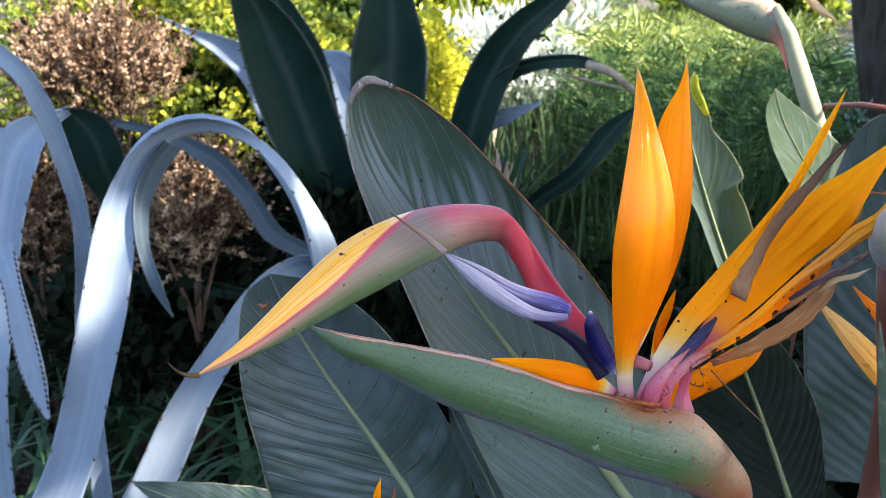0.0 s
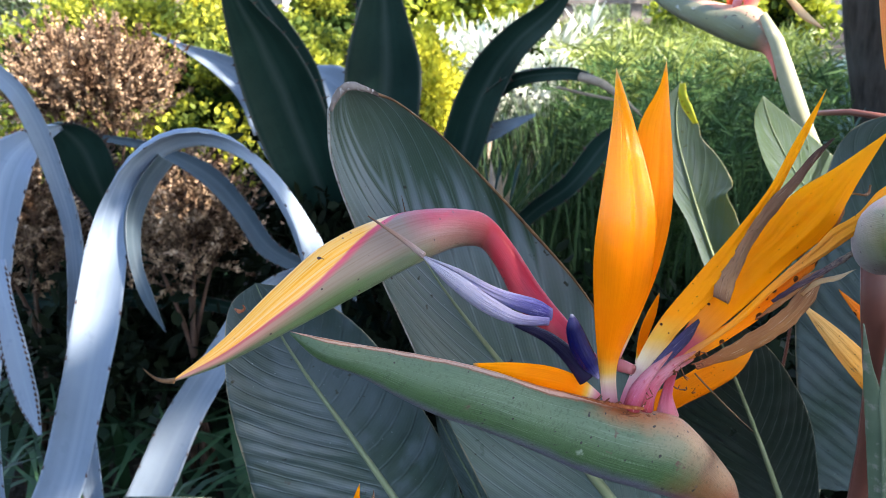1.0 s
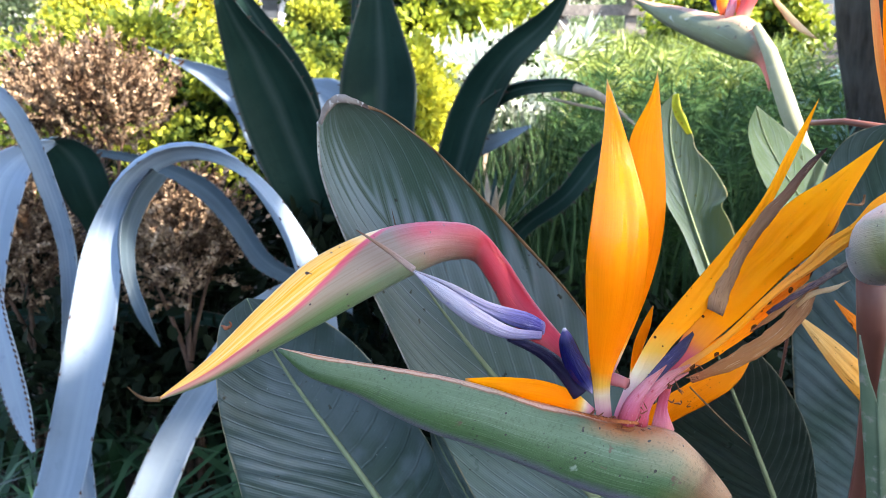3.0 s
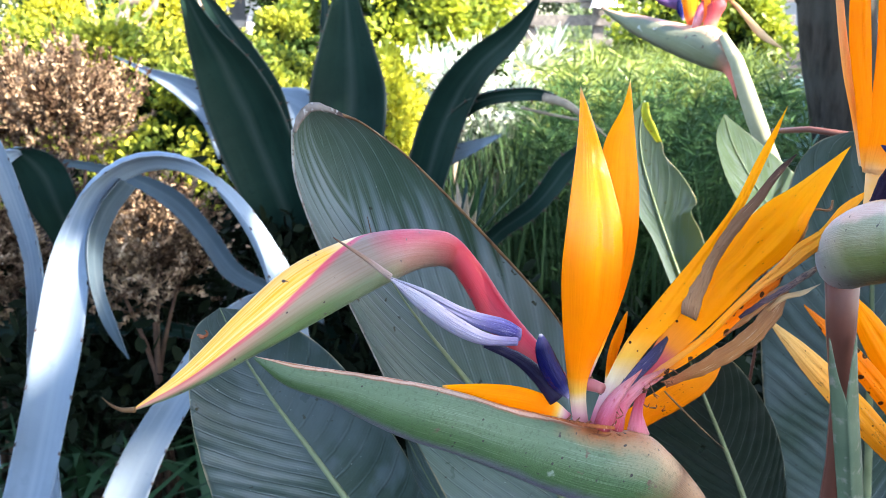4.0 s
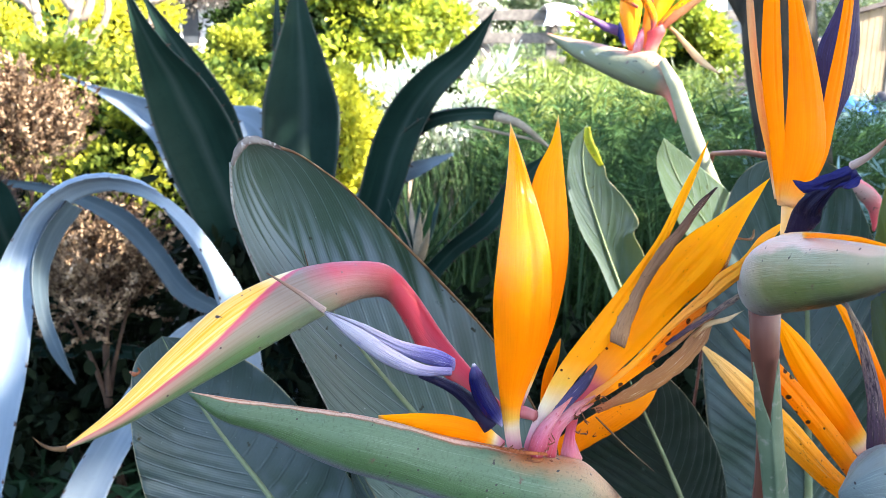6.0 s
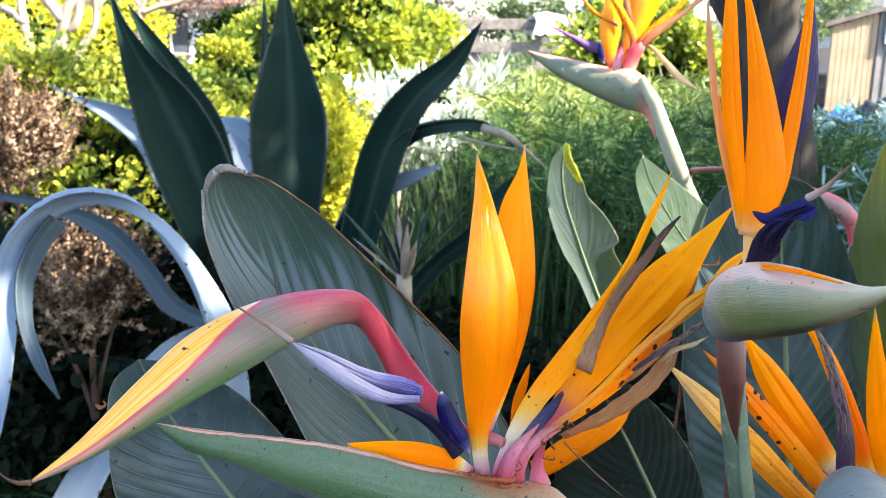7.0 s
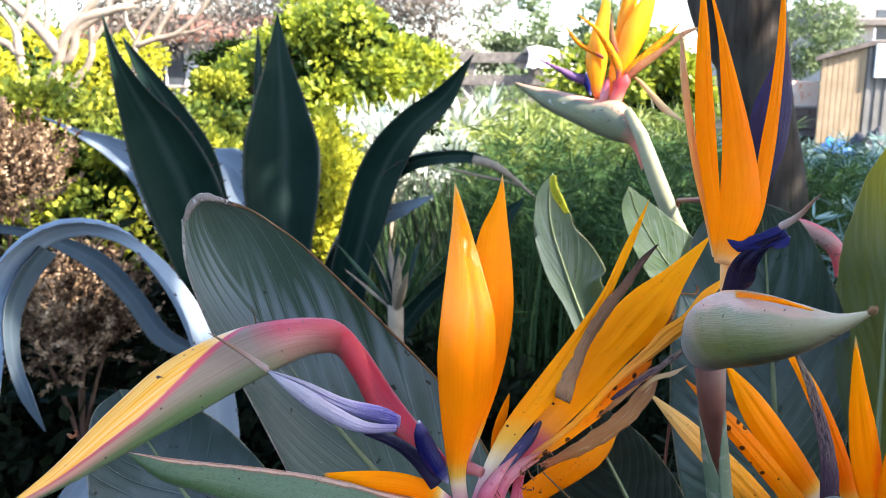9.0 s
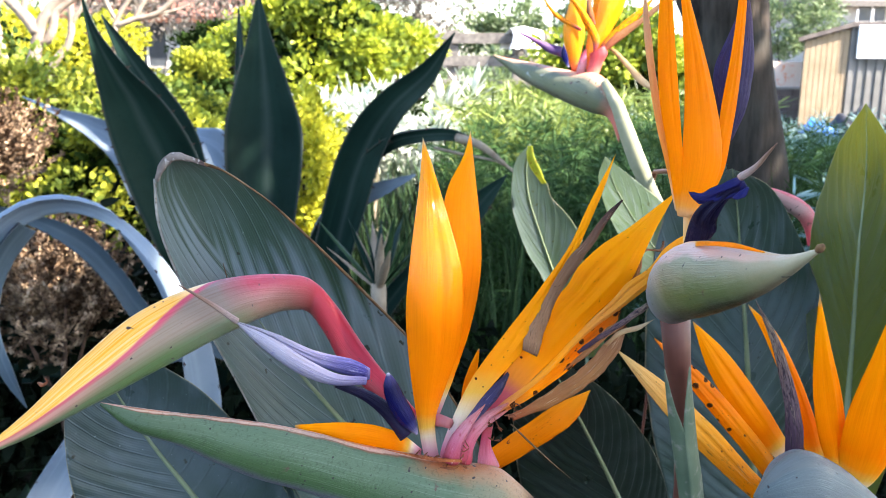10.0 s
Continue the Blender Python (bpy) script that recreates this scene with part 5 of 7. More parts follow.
for spot in DRY_SPOTS:
    for _ in range(2):
        a = np.array(spot) + rs_dry.randn(3) * 0.0012
        b = a + rs_dry.randn(3) * (0.0018, 0.0006, 0.0009)
        c = b + rs_dry.randn(3) * (0.0018, 0.0008, 0.0014)
        part("dry_scrap", rod_mesh("dry_scrap", [a, b, c], [0.0002, 0.0002 + 0.0003 * rs_dry.rand(), 0.0001], M_SCRAP, 10, 6), fa, "dried red-brown tissue scrap")
part("dry_membrane", blade_mesh("dry_membrane", [(0.1921, 0.5535, 1.2401), (0.2034, 0.5525, 1.2378), (0.2137, 0.5525, 1.2359), (0.2244, 0.555, 1.2334)], None, [(0.1922, 0.5535, 1.2399), (0.2034, 0.552, 1.2372), (0.2136, 0.5515, 1.2348), (0.2245, 0.5545, 1.2324)], M_MEMBRANE, 0.0003, 0.1, 110, 8, 0.22, 17, 44), fa, "thin rust-brown dried membrane along the bract's mouth")
part("petal_stalk", rod_mesh("petal_stalk", [(0.2108, 0.566, 1.2447), (0.2157, 0.564, 1.2458), (0.2203, 0.56, 1.246)], [0.002, 0.0025, 0.002], M_STALK_PINK, 10, 8), fa)

fs = thing("strelitzia_flower", (0.1278, 0.5, 1.204), "low strelitzia bloom of which orange sepal tips show", "flower", "strelitzia flowers")
part("sepal", blade_mesh("sepal", [(0.1278, 0.5, 1.2317), (0.1256, 0.5, 1.2257), (0.1241, 0.5, 1.2143), (0.126, 0.5, 1.2039)], None, [(0.1279, 0.5, 1.2317), (0.1278, 0.5, 1.2258), (0.1284, 0.5, 1.2145), (0.1287, 0.5, 1.2041)], M_ORANGE, 0.0006, 0.2, 24, 8, flip=True), fs)
part("sepal", blade_mesh("sepal", [(0.1322, 0.5, 1.2298), (0.1314, 0.5, 1.2249), (0.1299, 0.5, 1.2146), (0.1278, 0.5, 1.204)], None, [(0.1323, 0.5, 1.2298), (0.1326, 0.5, 1.225), (0.1324, 0.5, 1.2147), (0.1306, 0.5, 1.2041)], M_DRY, 0.0005, 0.2, 20, 6, flip=True), fs, "dry thin sepal")
part("flower_stalk", rod_mesh("flower_stalk", [(0.1278, 0.5, 1.2051), (0.14, 0.5, 0.6), (0.14, 0.52, 0.0)], [0.004, 0.006, 0.008], M_STALK, 20, 10), fs)

# ---- strelitzia flower with upright sepals ----
fb = thing("strelitzia_flower", (0.316, 0.59, 1.2736), "upright orange strelitzia flower with dark blue petals on a brown-red stalk", "flower", "strelitzia flowers")
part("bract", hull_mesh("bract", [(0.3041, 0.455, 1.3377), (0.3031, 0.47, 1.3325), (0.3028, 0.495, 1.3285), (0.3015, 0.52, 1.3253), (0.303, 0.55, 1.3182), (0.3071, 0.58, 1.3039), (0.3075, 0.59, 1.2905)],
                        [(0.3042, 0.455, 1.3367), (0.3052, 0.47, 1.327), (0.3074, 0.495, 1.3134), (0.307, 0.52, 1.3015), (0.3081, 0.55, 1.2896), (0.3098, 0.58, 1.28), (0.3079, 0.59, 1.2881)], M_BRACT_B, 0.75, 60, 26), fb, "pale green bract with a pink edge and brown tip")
part("bract_tip", rod_mesh("bract_tip", [(0.3038, 0.4555, 1.337), (0.3037, 0.454, 1.338), (0.3037, 0.453, 1.3388)], [0.0008, 0.0012, 0.0006], M_EDGE, 10, 8), fb)
part("flower_stalk", hull_mesh("flower_stalk", [(0.3086, 0.59, 1.2833), (0.3125, 0.595, 1.2644), (0.3194, 0.6, 1.2394), (0.3279, 0.61, 1.2023)] + [(0.31, 0.66, 0.5), (0.30, 0.70, 0.0)], [(0.3225, 0.59, 1.2783), (0.3251, 0.595, 1.2617), (0.3293, 0.6, 1.2393), (0.337, 0.61, 1.2021)] + [(0.325, 0.66, 0.5), (0.32, 0.70, 0.0)], M_STALK_RED, 1.0, 40, 16), fb)
part("stalk_sheath", blade_mesh("stalk_sheath", [(0.3107, 0.584, 1.2573), (0.3151, 0.587, 1.2336), (0.3221, 0.59, 1.2009), (0.3269, 0.59, 1.1738)], None, [(0.3112, 0.584, 1.2573), (0.3169, 0.5843, 1.2398), (0.3213, 0.5847, 1.2295), (0.328, 0.585, 1.2034), (0.3324, 0.585, 1.1768)], M_FLAP, 0.0012, 0.12, 30, 8), fb, "grey-green sheath flap round the stalk")
part("stalk_sheath", blade_mesh("stalk_sheath", [(0.322, 0.586, 1.2576), (0.3212, 0.5853, 1.2417), (0.3211, 0.5847, 1.2295), (0.3252, 0.584, 1.2041), (0.329, 0.584, 1.1775)], None, [(0.3233, 0.588, 1.2568), (0.3268, 0.5893, 1.2374), (0.3303, 0.5907, 1.2187), (0.3344, 0.592, 1.1994), (0.3386, 0.592, 1.1722)], M_FLAP, 0.0012, 0.12, 30, 8), fb, "grey-green sheath flap round the stalk")
part("sepal", blade_mesh("sepal", [(0.2881, 0.565, 1.408), (0.2882, 0.564, 1.3955), (0.2904, 0.563, 1.3799), (0.2944, 0.562, 1.36), (0.299, 0.561, 1.3438), (0.3028, 0.56, 1.3285)], None, [(0.2885, 0.565, 1.408), (0.2911, 0.564, 1.3936), (0.2938, 0.563, 1.3769), (0.2977, 0.562, 1.36), (0.3025, 0.561, 1.3438), (0.3049, 0.56, 1.3285)], M_PEACH, 0.0006, 0.15, 50, 8, flip=True), fb)
part("sepal", blade_mesh("sepal", [(0.2929, 0.56, 1.4255), (0.2923, 0.5595, 1.4068), (0.2923, 0.559, 1.3897), (0.2938, 0.5585, 1.3703), (0.2981, 0.558, 1.3504), (0.3007, 0.5575, 1.3362), (0.3028, 0.557, 1.327)], None, [(0.2934, 0.56, 1.4255), (0.2961, 0.5594, 1.4088), (0.2984, 0.5588, 1.3898), (0.3009, 0.5582, 1.3703), (0.3041, 0.5576, 1.3444), (0.3056, 0.557, 1.3264)], M_ORANGE_B, 0.0006, 0.15, 50, 20, flip=True, crease=((0.6, -0.06, 0.06),)), fb)
part("sepal", blade_mesh("sepal", [(0.2972, 0.566, 1.4243), (0.3008, 0.564, 1.4071), (0.3025, 0.562, 1.3897), (0.3037, 0.56, 1.3682), (0.3034, 0.558, 1.3443), (0.3031, 0.556, 1.3273)], None, [(0.2976, 0.566, 1.4243), (0.3037, 0.5646, 1.4072), (0.3087, 0.5631, 1.3917), (0.3141, 0.5617, 1.3741), (0.3178, 0.5603, 1.3582), (0.3186, 0.5589, 1.3462), (0.3156, 0.5574, 1.3372), (0.3087, 0.556, 1.3266)], M_ORANGE_B, 0.0007, 0.17, 50, 24, flip=True, crease=((0.4, -0.06, 0.06), (0.72, 0.04, 0.05))), fb)
part("sepal", blade_mesh("sepal", [(0.3248, 0.57, 1.4307), (0.324, 0.568, 1.4074), (0.3219, 0.566, 1.3858), (0.319, 0.564, 1.3679), (0.3168, 0.562, 1.3519), (0.3126, 0.56, 1.3357), (0.3064, 0.558, 1.3262)], None, [(0.3256, 0.57, 1.4307), (0.327, 0.5683, 1.4075), (0.3265, 0.5666, 1.3858), (0.3251, 0.5649, 1.3689), (0.3231, 0.5631, 1.3558), (0.3206, 0.5614, 1.3427), (0.3158, 0.5597, 1.3337), (0.3085, 0.558, 1.3257)], M_ORANGE_B, 0.0007, 0.15, 50, 20, flip=True, crease=((0.5, -0.06, 0.08),)), fb)
part("petal", blade_mesh("petal", [(0.3319, 0.58, 1.408), (0.3248, 0.5775, 1.3917), (0.3191, 0.575, 1.3784), (0.3204, 0.5725, 1.3672), (0.3236, 0.57, 1.355)], None, [(0.3326, 0.58, 1.4076), (0.3346, 0.5775, 1.3917), (0.3345, 0.575, 1.3774), (0.3319, 0.5725, 1.3651), (0.3263, 0.57, 1.3529)], M_VIOLET, 0.0008, 0.12, 40, 10, 0.02, 3, 11, flip=True), fb, "dark violet petal")
part("sepal_base", hull_mesh("sepal_base", [(0.3065, 0.563, 1.334), (0.3068, 0.564, 1.331), (0.3074, 0.564, 1.328), (0.308, 0.565, 1.323), (0.309, 0.566, 1.313)], [(0.318, 0.563, 1.337), (0.317, 0.564, 1.333), (0.315, 0.564, 1.33), (0.315, 0.565, 1.323), (0.316, 0.566, 1.313)], M_CREAM, 0.8, 20, 14), fb, "cream neck below the sepals")
part("petal", blade_mesh("petal", [(0.315, 0.53, 1.346), (0.311, 0.534, 1.343), (0.307, 0.538, 1.34), (0.305, 0.541, 1.338), (0.302, 0.545, 1.338)], None, [(0.316, 0.528, 1.342), (0.317, 0.532, 1.339), (0.314, 0.535, 1.337), (0.31, 0.538, 1.335), (0.305, 0.542, 1.334)], M_NAVY, 0.001, 0.2, 40, 20, 0.05, 3, 12, crease=((0.5, -0.2, 0.10), (0.78, 0.12, 0.07))), fb, "dark blue folded petal")
part("petal", blade_mesh("petal", [(0.315, 0.532, 1.344), (0.309, 0.537, 1.338), (0.305, 0.542, 1.333), (0.304, 0.547, 1.327), (0.304, 0.552, 1.318)], None, [(0.316, 0.53, 1.341), (0.313, 0.535, 1.337), (0.311, 0.54, 1.329), (0.313, 0.545, 1.324), (0.312, 0.55, 1.318)], M_INK, 0.001, 0.25, 40, 20, 0.04, 3, 13, crease=((0.3, -0.16, 0.07), (0.52, 0.16, 0.06), (0.75, -0.14, 0.06))), fb, "ink-violet folded petal stalk")
part("petal", blade_mesh("petal", [(0.316, 0.529, 1.342), (0.313, 0.529, 1.34), (0.311, 0.529, 1.338)], None, [(0.316, 0.527, 1.342), (0.315, 0.527, 1.339), (0.312, 0.527, 1.338)], M_NAVY, 0.0008, 0.2, 24, 10, 0.04, 2, 16), fb, "small dark blue petal flap")
part("filament", rod_mesh("filament", [(0.314, 0.53, 1.345), (0.316, 0.524, 1.349), (0.317, 0.518, 1.354), (0.317, 0.512, 1.358)], [0.0014, 0.0010, 0.0006, 0.0002], M_FILAMENT, 16, 8), fb, "grey pointed filament")
part("sepal", blade_mesh("sepal", [(0.2995, 0.475, 1.3323), (0.297, 0.49, 1.3315), (0.2973, 0.51, 1.3277), (0.3, 0.53, 1.3233)], None, [(0.2993, 0.475, 1.3319), (0.2962, 0.488, 1.3304), (0.2953, 0.505, 1.3274), (0.2981, 0.525, 1.3227)], M_ORANGE_B, 0.0006, 0.1, 24, 6, flip=True), fb, "orange sepal edge in the bract's mouth")

# ---- strelitzia flower on the far stalk ----
fc = thing("strelitzia_flower", (0.412, 1.06, 1.326), "sunlit yellow-orange strelitzia flower on a green stalk", "flower", "strelitzia flowers")
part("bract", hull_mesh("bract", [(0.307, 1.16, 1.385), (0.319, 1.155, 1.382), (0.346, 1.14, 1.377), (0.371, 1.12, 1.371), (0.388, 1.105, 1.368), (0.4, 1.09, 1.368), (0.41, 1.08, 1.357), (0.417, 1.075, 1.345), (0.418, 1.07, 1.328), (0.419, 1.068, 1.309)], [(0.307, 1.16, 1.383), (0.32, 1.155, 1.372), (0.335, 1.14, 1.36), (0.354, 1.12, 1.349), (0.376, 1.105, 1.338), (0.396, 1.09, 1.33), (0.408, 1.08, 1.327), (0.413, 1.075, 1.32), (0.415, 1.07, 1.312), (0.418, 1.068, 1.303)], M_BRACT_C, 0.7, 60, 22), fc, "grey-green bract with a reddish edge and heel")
part("flower_stalk", hull_mesh("flower_stalk", [(0.406, 1.075, 1.363), (0.415, 1.065, 1.349), (0.423, 1.06, 1.334), (0.432, 1.06, 1.313), (0.443, 1.06, 1.289), (0.451, 1.06, 1.27), (0.472, 1.06, 1.229), (0.506, 1.07, 1.158)] + [(0.52, 1.15, 0.4), (0.52, 1.2, 0.0)], [(0.4, 1.075, 1.358), (0.405, 1.065, 1.342), (0.411, 1.06, 1.327), (0.416, 1.06, 1.311), (0.424, 1.06, 1.289), (0.434, 1.06, 1.27), (0.455, 1.06, 1.229), (0.489, 1.07, 1.158)] + [(0.505, 1.15, 0.4), (0.49, 1.2, 0.0)], M_STALK_C, 1.0, 50, 14), fc)
for l, r, mt, fl, lab in (
        ([(0.388, 1.115, 1.484), (0.383, 1.115, 1.458), (0.374, 1.115, 1.429), (0.37, 1.115, 1.41), (0.374, 1.115, 1.386), (0.381, 1.115, 1.369)], [(0.389, 1.115, 1.484), (0.392, 1.115, 1.459), (0.392, 1.115, 1.433), (0.391, 1.115, 1.401), (0.389, 1.115, 1.382), (0.387, 1.115, 1.369)], M_YELLOW, 0.2, ""),
        ([(0.436, 1.112, 1.486), (0.42, 1.112, 1.463), (0.406, 1.112, 1.44), (0.4, 1.112, 1.416), (0.394, 1.112, 1.393), (0.392, 1.112, 1.371)], [(0.437, 1.112, 1.486), (0.434, 1.112, 1.452), (0.428, 1.112, 1.429), (0.416, 1.112, 1.406), (0.404, 1.112, 1.386), (0.399, 1.112, 1.371)], M_YELLOW, 0.2, ""),
        ([(0.421, 1.122, 1.491), (0.411, 1.122, 1.468), (0.403, 1.122, 1.444), (0.398, 1.122, 1.419), (0.394, 1.122, 1.386)], [(0.422, 1.122, 1.491), (0.42, 1.122, 1.459), (0.412, 1.122, 1.438), (0.407, 1.122, 1.414), (0.399, 1.122, 1.386)], M_YELLOW, 0.15, ""),
        ([(0.411, 1.126, 1.485), (0.406, 1.126, 1.464), (0.402, 1.126, 1.442), (0.4, 1.126, 1.408)], [(0.412, 1.126, 1.485), (0.412, 1.126, 1.459), (0.409, 1.126, 1.44), (0.406, 1.126, 1.408)], M_YELLOW, 0.15, ""),
        ([(0.343, 1.1, 1.443), (0.358, 1.1, 1.421), (0.384, 1.1, 1.407)], [(0.343, 1.1, 1.443), (0.361, 1.1, 1.424), (0.385, 1.1, 1.41)], M_RAGGED, 0.3, ""),
        ([(0.358, 1.095, 1.447), (0.374, 1.095, 1.433), (0.386, 1.095, 1.413), (0.395, 1.095, 1.396), (0.396, 1.095, 1.387)], [(0.358, 1.095, 1.448), (0.377, 1.095, 1.436), (0.393, 1.095, 1.417), (0.402, 1.095, 1.398), (0.398, 1.095, 1.386)], M_RAGGED, 0.3, ""),
        ([(0.392, 1.105, 1.454), (0.39, 1.105, 1.437), (0.391, 1.105, 1.424), (0.398, 1.105, 1.413)], [(0.392, 1.105, 1.454), (0.394, 1.105, 1.437), (0.397, 1.105, 1.425), (0.4, 1.105, 1.414)], M_BROWNDRY, 0.2, "thin red-brown dry sepal"),
        ([(0.456, 1.1, 1.442), (0.44, 1.1, 1.428), (0.425, 1.1, 1.416), (0.408, 1.1, 1.4), (0.401, 1.1, 1.387)], [(0.457, 1.1, 1.441), (0.444, 1.1, 1.424), (0.431, 1.1, 1.409), (0.414, 1.1, 1.394), (0.404, 1.1, 1.385)], M_RAGGED, 0.3, ""),
        ([(0.475, 1.093, 1.438), (0.46, 1.093, 1.435), (0.442, 1.093, 1.421), (0.426, 1.093, 1.411), (0.411, 1.093, 1.4), (0.403, 1.093, 1.387)], [(0.476, 1.093, 1.437), (0.463, 1.093, 1.431), (0.445, 1.093, 1.417), (0.43, 1.093, 1.405), (0.416, 1.093, 1.394), (0.405, 1.093, 1.386)], M_BROWNDRY, 0.2, "dry brown sepal"),
        ([(0.467, 1.1, 1.348), (0.448, 1.1, 1.364), (0.434, 1.1, 1.377), (0.419, 1.1, 1.39), (0.409, 1.1, 1.394)], [(0.466, 1.1, 1.347), (0.444, 1.1, 1.358), (0.43, 1.1, 1.373), (0.417, 1.1, 1.387), (0.408, 1.1, 1.392)], M_CREAMDRY, 0.2, "faded cream-tan sepal"),
        ([(0.324, 1.12, 1.407), (0.344, 1.12, 1.396), (0.357, 1.12, 1.387), (0.369, 1.12, 1.383), (0.373, 1.12, 1.381)], [(0.325, 1.12, 1.408), (0.346, 1.12, 1.4), (0.36, 1.12, 1.395), (0.373, 1.12, 1.391), (0.375, 1.12, 1.382)], M_PURPLE, 0.2, "purple petal"),
        ([(0.369, 1.108, 1.395), (0.368, 1.108, 1.383), (0.374, 1.108, 1.373)], [(0.37, 1.108, 1.395), (0.374, 1.108, 1.385), (0.376, 1.108, 1.373)], M_BLUE, 0.2, "dark blue petal")):
    part("petal" if mt in (M_PURPLE, M_BLUE) else "sepal", blade_mesh("sepal", l, None, r, mt, 0.0008, fl, 40, 8, 0.02, 2, 13, flip=True), fc, lab)
part("sepal_base", hull_mesh("sepal_base", [(0.407, 1.094, 1.394), (0.41, 1.094, 1.387), (0.406, 1.094, 1.378), (0.402, 1.094, 1.366)], [(0.393, 1.096, 1.386), (0.393, 1.096, 1.378), (0.391, 1.096, 1.372), (0.389, 1.096, 1.364)], M_CRIMSON, 0.6, 20, 12), fc, "crimson fleshy sepal base")
part("sepal_base", hull_mesh("sepal_base", [(0.39, 1.098, 1.391), (0.391, 1.098, 1.38), (0.389, 1.098, 1.365)], [(0.386, 1.1, 1.386), (0.383, 1.1, 1.378), (0.381, 1.1, 1.365)], M_PINKROD, 0.6, 16, 12), fc, "pale pink sepal base")

# ---- low strelitzia flower with many sepals ----
fd = thing("strelitzia_flower", (0.4201, 0.65, 1.1633), "low orange strelitzia flower with spotted sepals and a withered petal", "flower", "strelitzia flowers")
for l, r, mt, lab in (
        ([(0.3083, 0.645, 1.2444), (0.3309, 0.6462, 1.2283), (0.359, 0.6475, 1.2031), (0.3886, 0.6488, 1.1712), (0.4119, 0.65, 1.1538)], [(0.3083, 0.645, 1.2435), (0.3288, 0.6462, 1.2164), (0.3542, 0.6475, 1.1885), (0.3835, 0.6488, 1.1612), (0.4068, 0.65, 1.1442)], M_FADED, ""),
        ([(0.3291, 0.655, 1.2471), (0.3541, 0.655, 1.2281), (0.3798, 0.655, 1.2005), (0.4069, 0.655, 1.1674)], [(0.3292, 0.655, 1.2462), (0.3503, 0.655, 1.2191), (0.3746, 0.655, 1.1906), (0.4017, 0.655, 1.1579)], M_ORANGE_WORN, ""),
        ([(0.3499, 0.66, 1.254), (0.3684, 0.66, 1.2375), (0.3901, 0.66, 1.21), (0.4113, 0.66, 1.1777)], [(0.35, 0.66, 1.2528), (0.3605, 0.66, 1.2261), (0.379, 0.66, 1.1993), (0.4058, 0.66, 1.1714)], M_ORANGE, ""),
        ([(0.3814, 0.668, 1.2601), (0.3971, 0.666, 1.2447), (0.4124, 0.664, 1.2173), (0.4275, 0.662, 1.1796), (0.4312, 0.66, 1.1641)], [(0.3815, 0.668, 1.2592), (0.3896, 0.666, 1.2449), (0.4036, 0.664, 1.2144), (0.4167, 0.662, 1.1798), (0.4219, 0.66, 1.1644)], M_ORANGE, ""),
        ([(0.4037, 0.64, 1.2731), (0.4051, 0.6425, 1.2494), (0.4086, 0.645, 1.2189), (0.4157, 0.6475, 1.1931), (0.4289, 0.65, 1.1662)], [(0.4039, 0.64, 1.2731), (0.4134, 0.6425, 1.2464), (0.4235, 0.645, 1.2186), (0.4306, 0.6475, 1.1928), (0.4365, 0.65, 1.166)], M_ORANGE, ""),
        ([(0.4349, 0.63, 1.2686), (0.4289, 0.635, 1.2372), (0.4245, 0.64, 1.2116), (0.4254, 0.645, 1.1878), (0.4319, 0.65, 1.1661)], [(0.4357, 0.63, 1.2686), (0.4486, 0.635, 1.228), (0.4528, 0.64, 1.1957), (0.4467, 0.645, 1.1715), (0.4387, 0.65, 1.1595)], M_ORANGE, "")):
    part("sepal", blade_mesh("sepal", l, None, r, mt, 0.0007, 0.15, 50, 20, 0.01, 2, 14, flip=True, crease=((0.42, -0.06, 0.07), (0.7, 0.04, 0.06))), fd, lab)
part("withered_petal", blade_mesh("withered_petal", [(0.3789, 0.655, 1.2663), (0.3871, 0.6525, 1.2464), (0.3954, 0.65, 1.2171), (0.3976, 0.6475, 1.1967), (0.3971, 0.645, 1.1839)], None, [(0.3792, 0.655, 1.2663), (0.3917, 0.6525, 1.2463), (0.4018, 0.65, 1.22), (0.4068, 0.6475, 1.1995), (0.4065, 0.645, 1.1846)], M_GREYDRY, 0.0012, 0.3, 50, 20, 0.05, 3, 15, flip=True, crease=((0.35, -0.14, 0.07), (0.65, 0.12, 0.06))), fd, "withered grey-brown petal")
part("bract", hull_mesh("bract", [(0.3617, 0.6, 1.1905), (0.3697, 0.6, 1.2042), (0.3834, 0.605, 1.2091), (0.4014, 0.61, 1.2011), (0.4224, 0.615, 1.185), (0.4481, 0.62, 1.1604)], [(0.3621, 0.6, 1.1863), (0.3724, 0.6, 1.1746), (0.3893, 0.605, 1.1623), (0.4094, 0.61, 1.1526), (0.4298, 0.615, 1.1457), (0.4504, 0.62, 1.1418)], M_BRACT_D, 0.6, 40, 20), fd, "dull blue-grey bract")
part("flower_stalk", rod_mesh("flower_stalk", [(0.42, 0.63, 1.12), (0.43, 0.66, 0.6), (0.42, 0.7, 0.0)], [0.008, 0.007, 0.009], M_STALK, 20, 12), fd)

# ---- bent red bud stalk ----
fe = thing("strelitzia_flower", (0.511, 0.98, 1.276), "closed strelitzia bud bending over on a pale red neck", "flower", "strelitzia flowers")
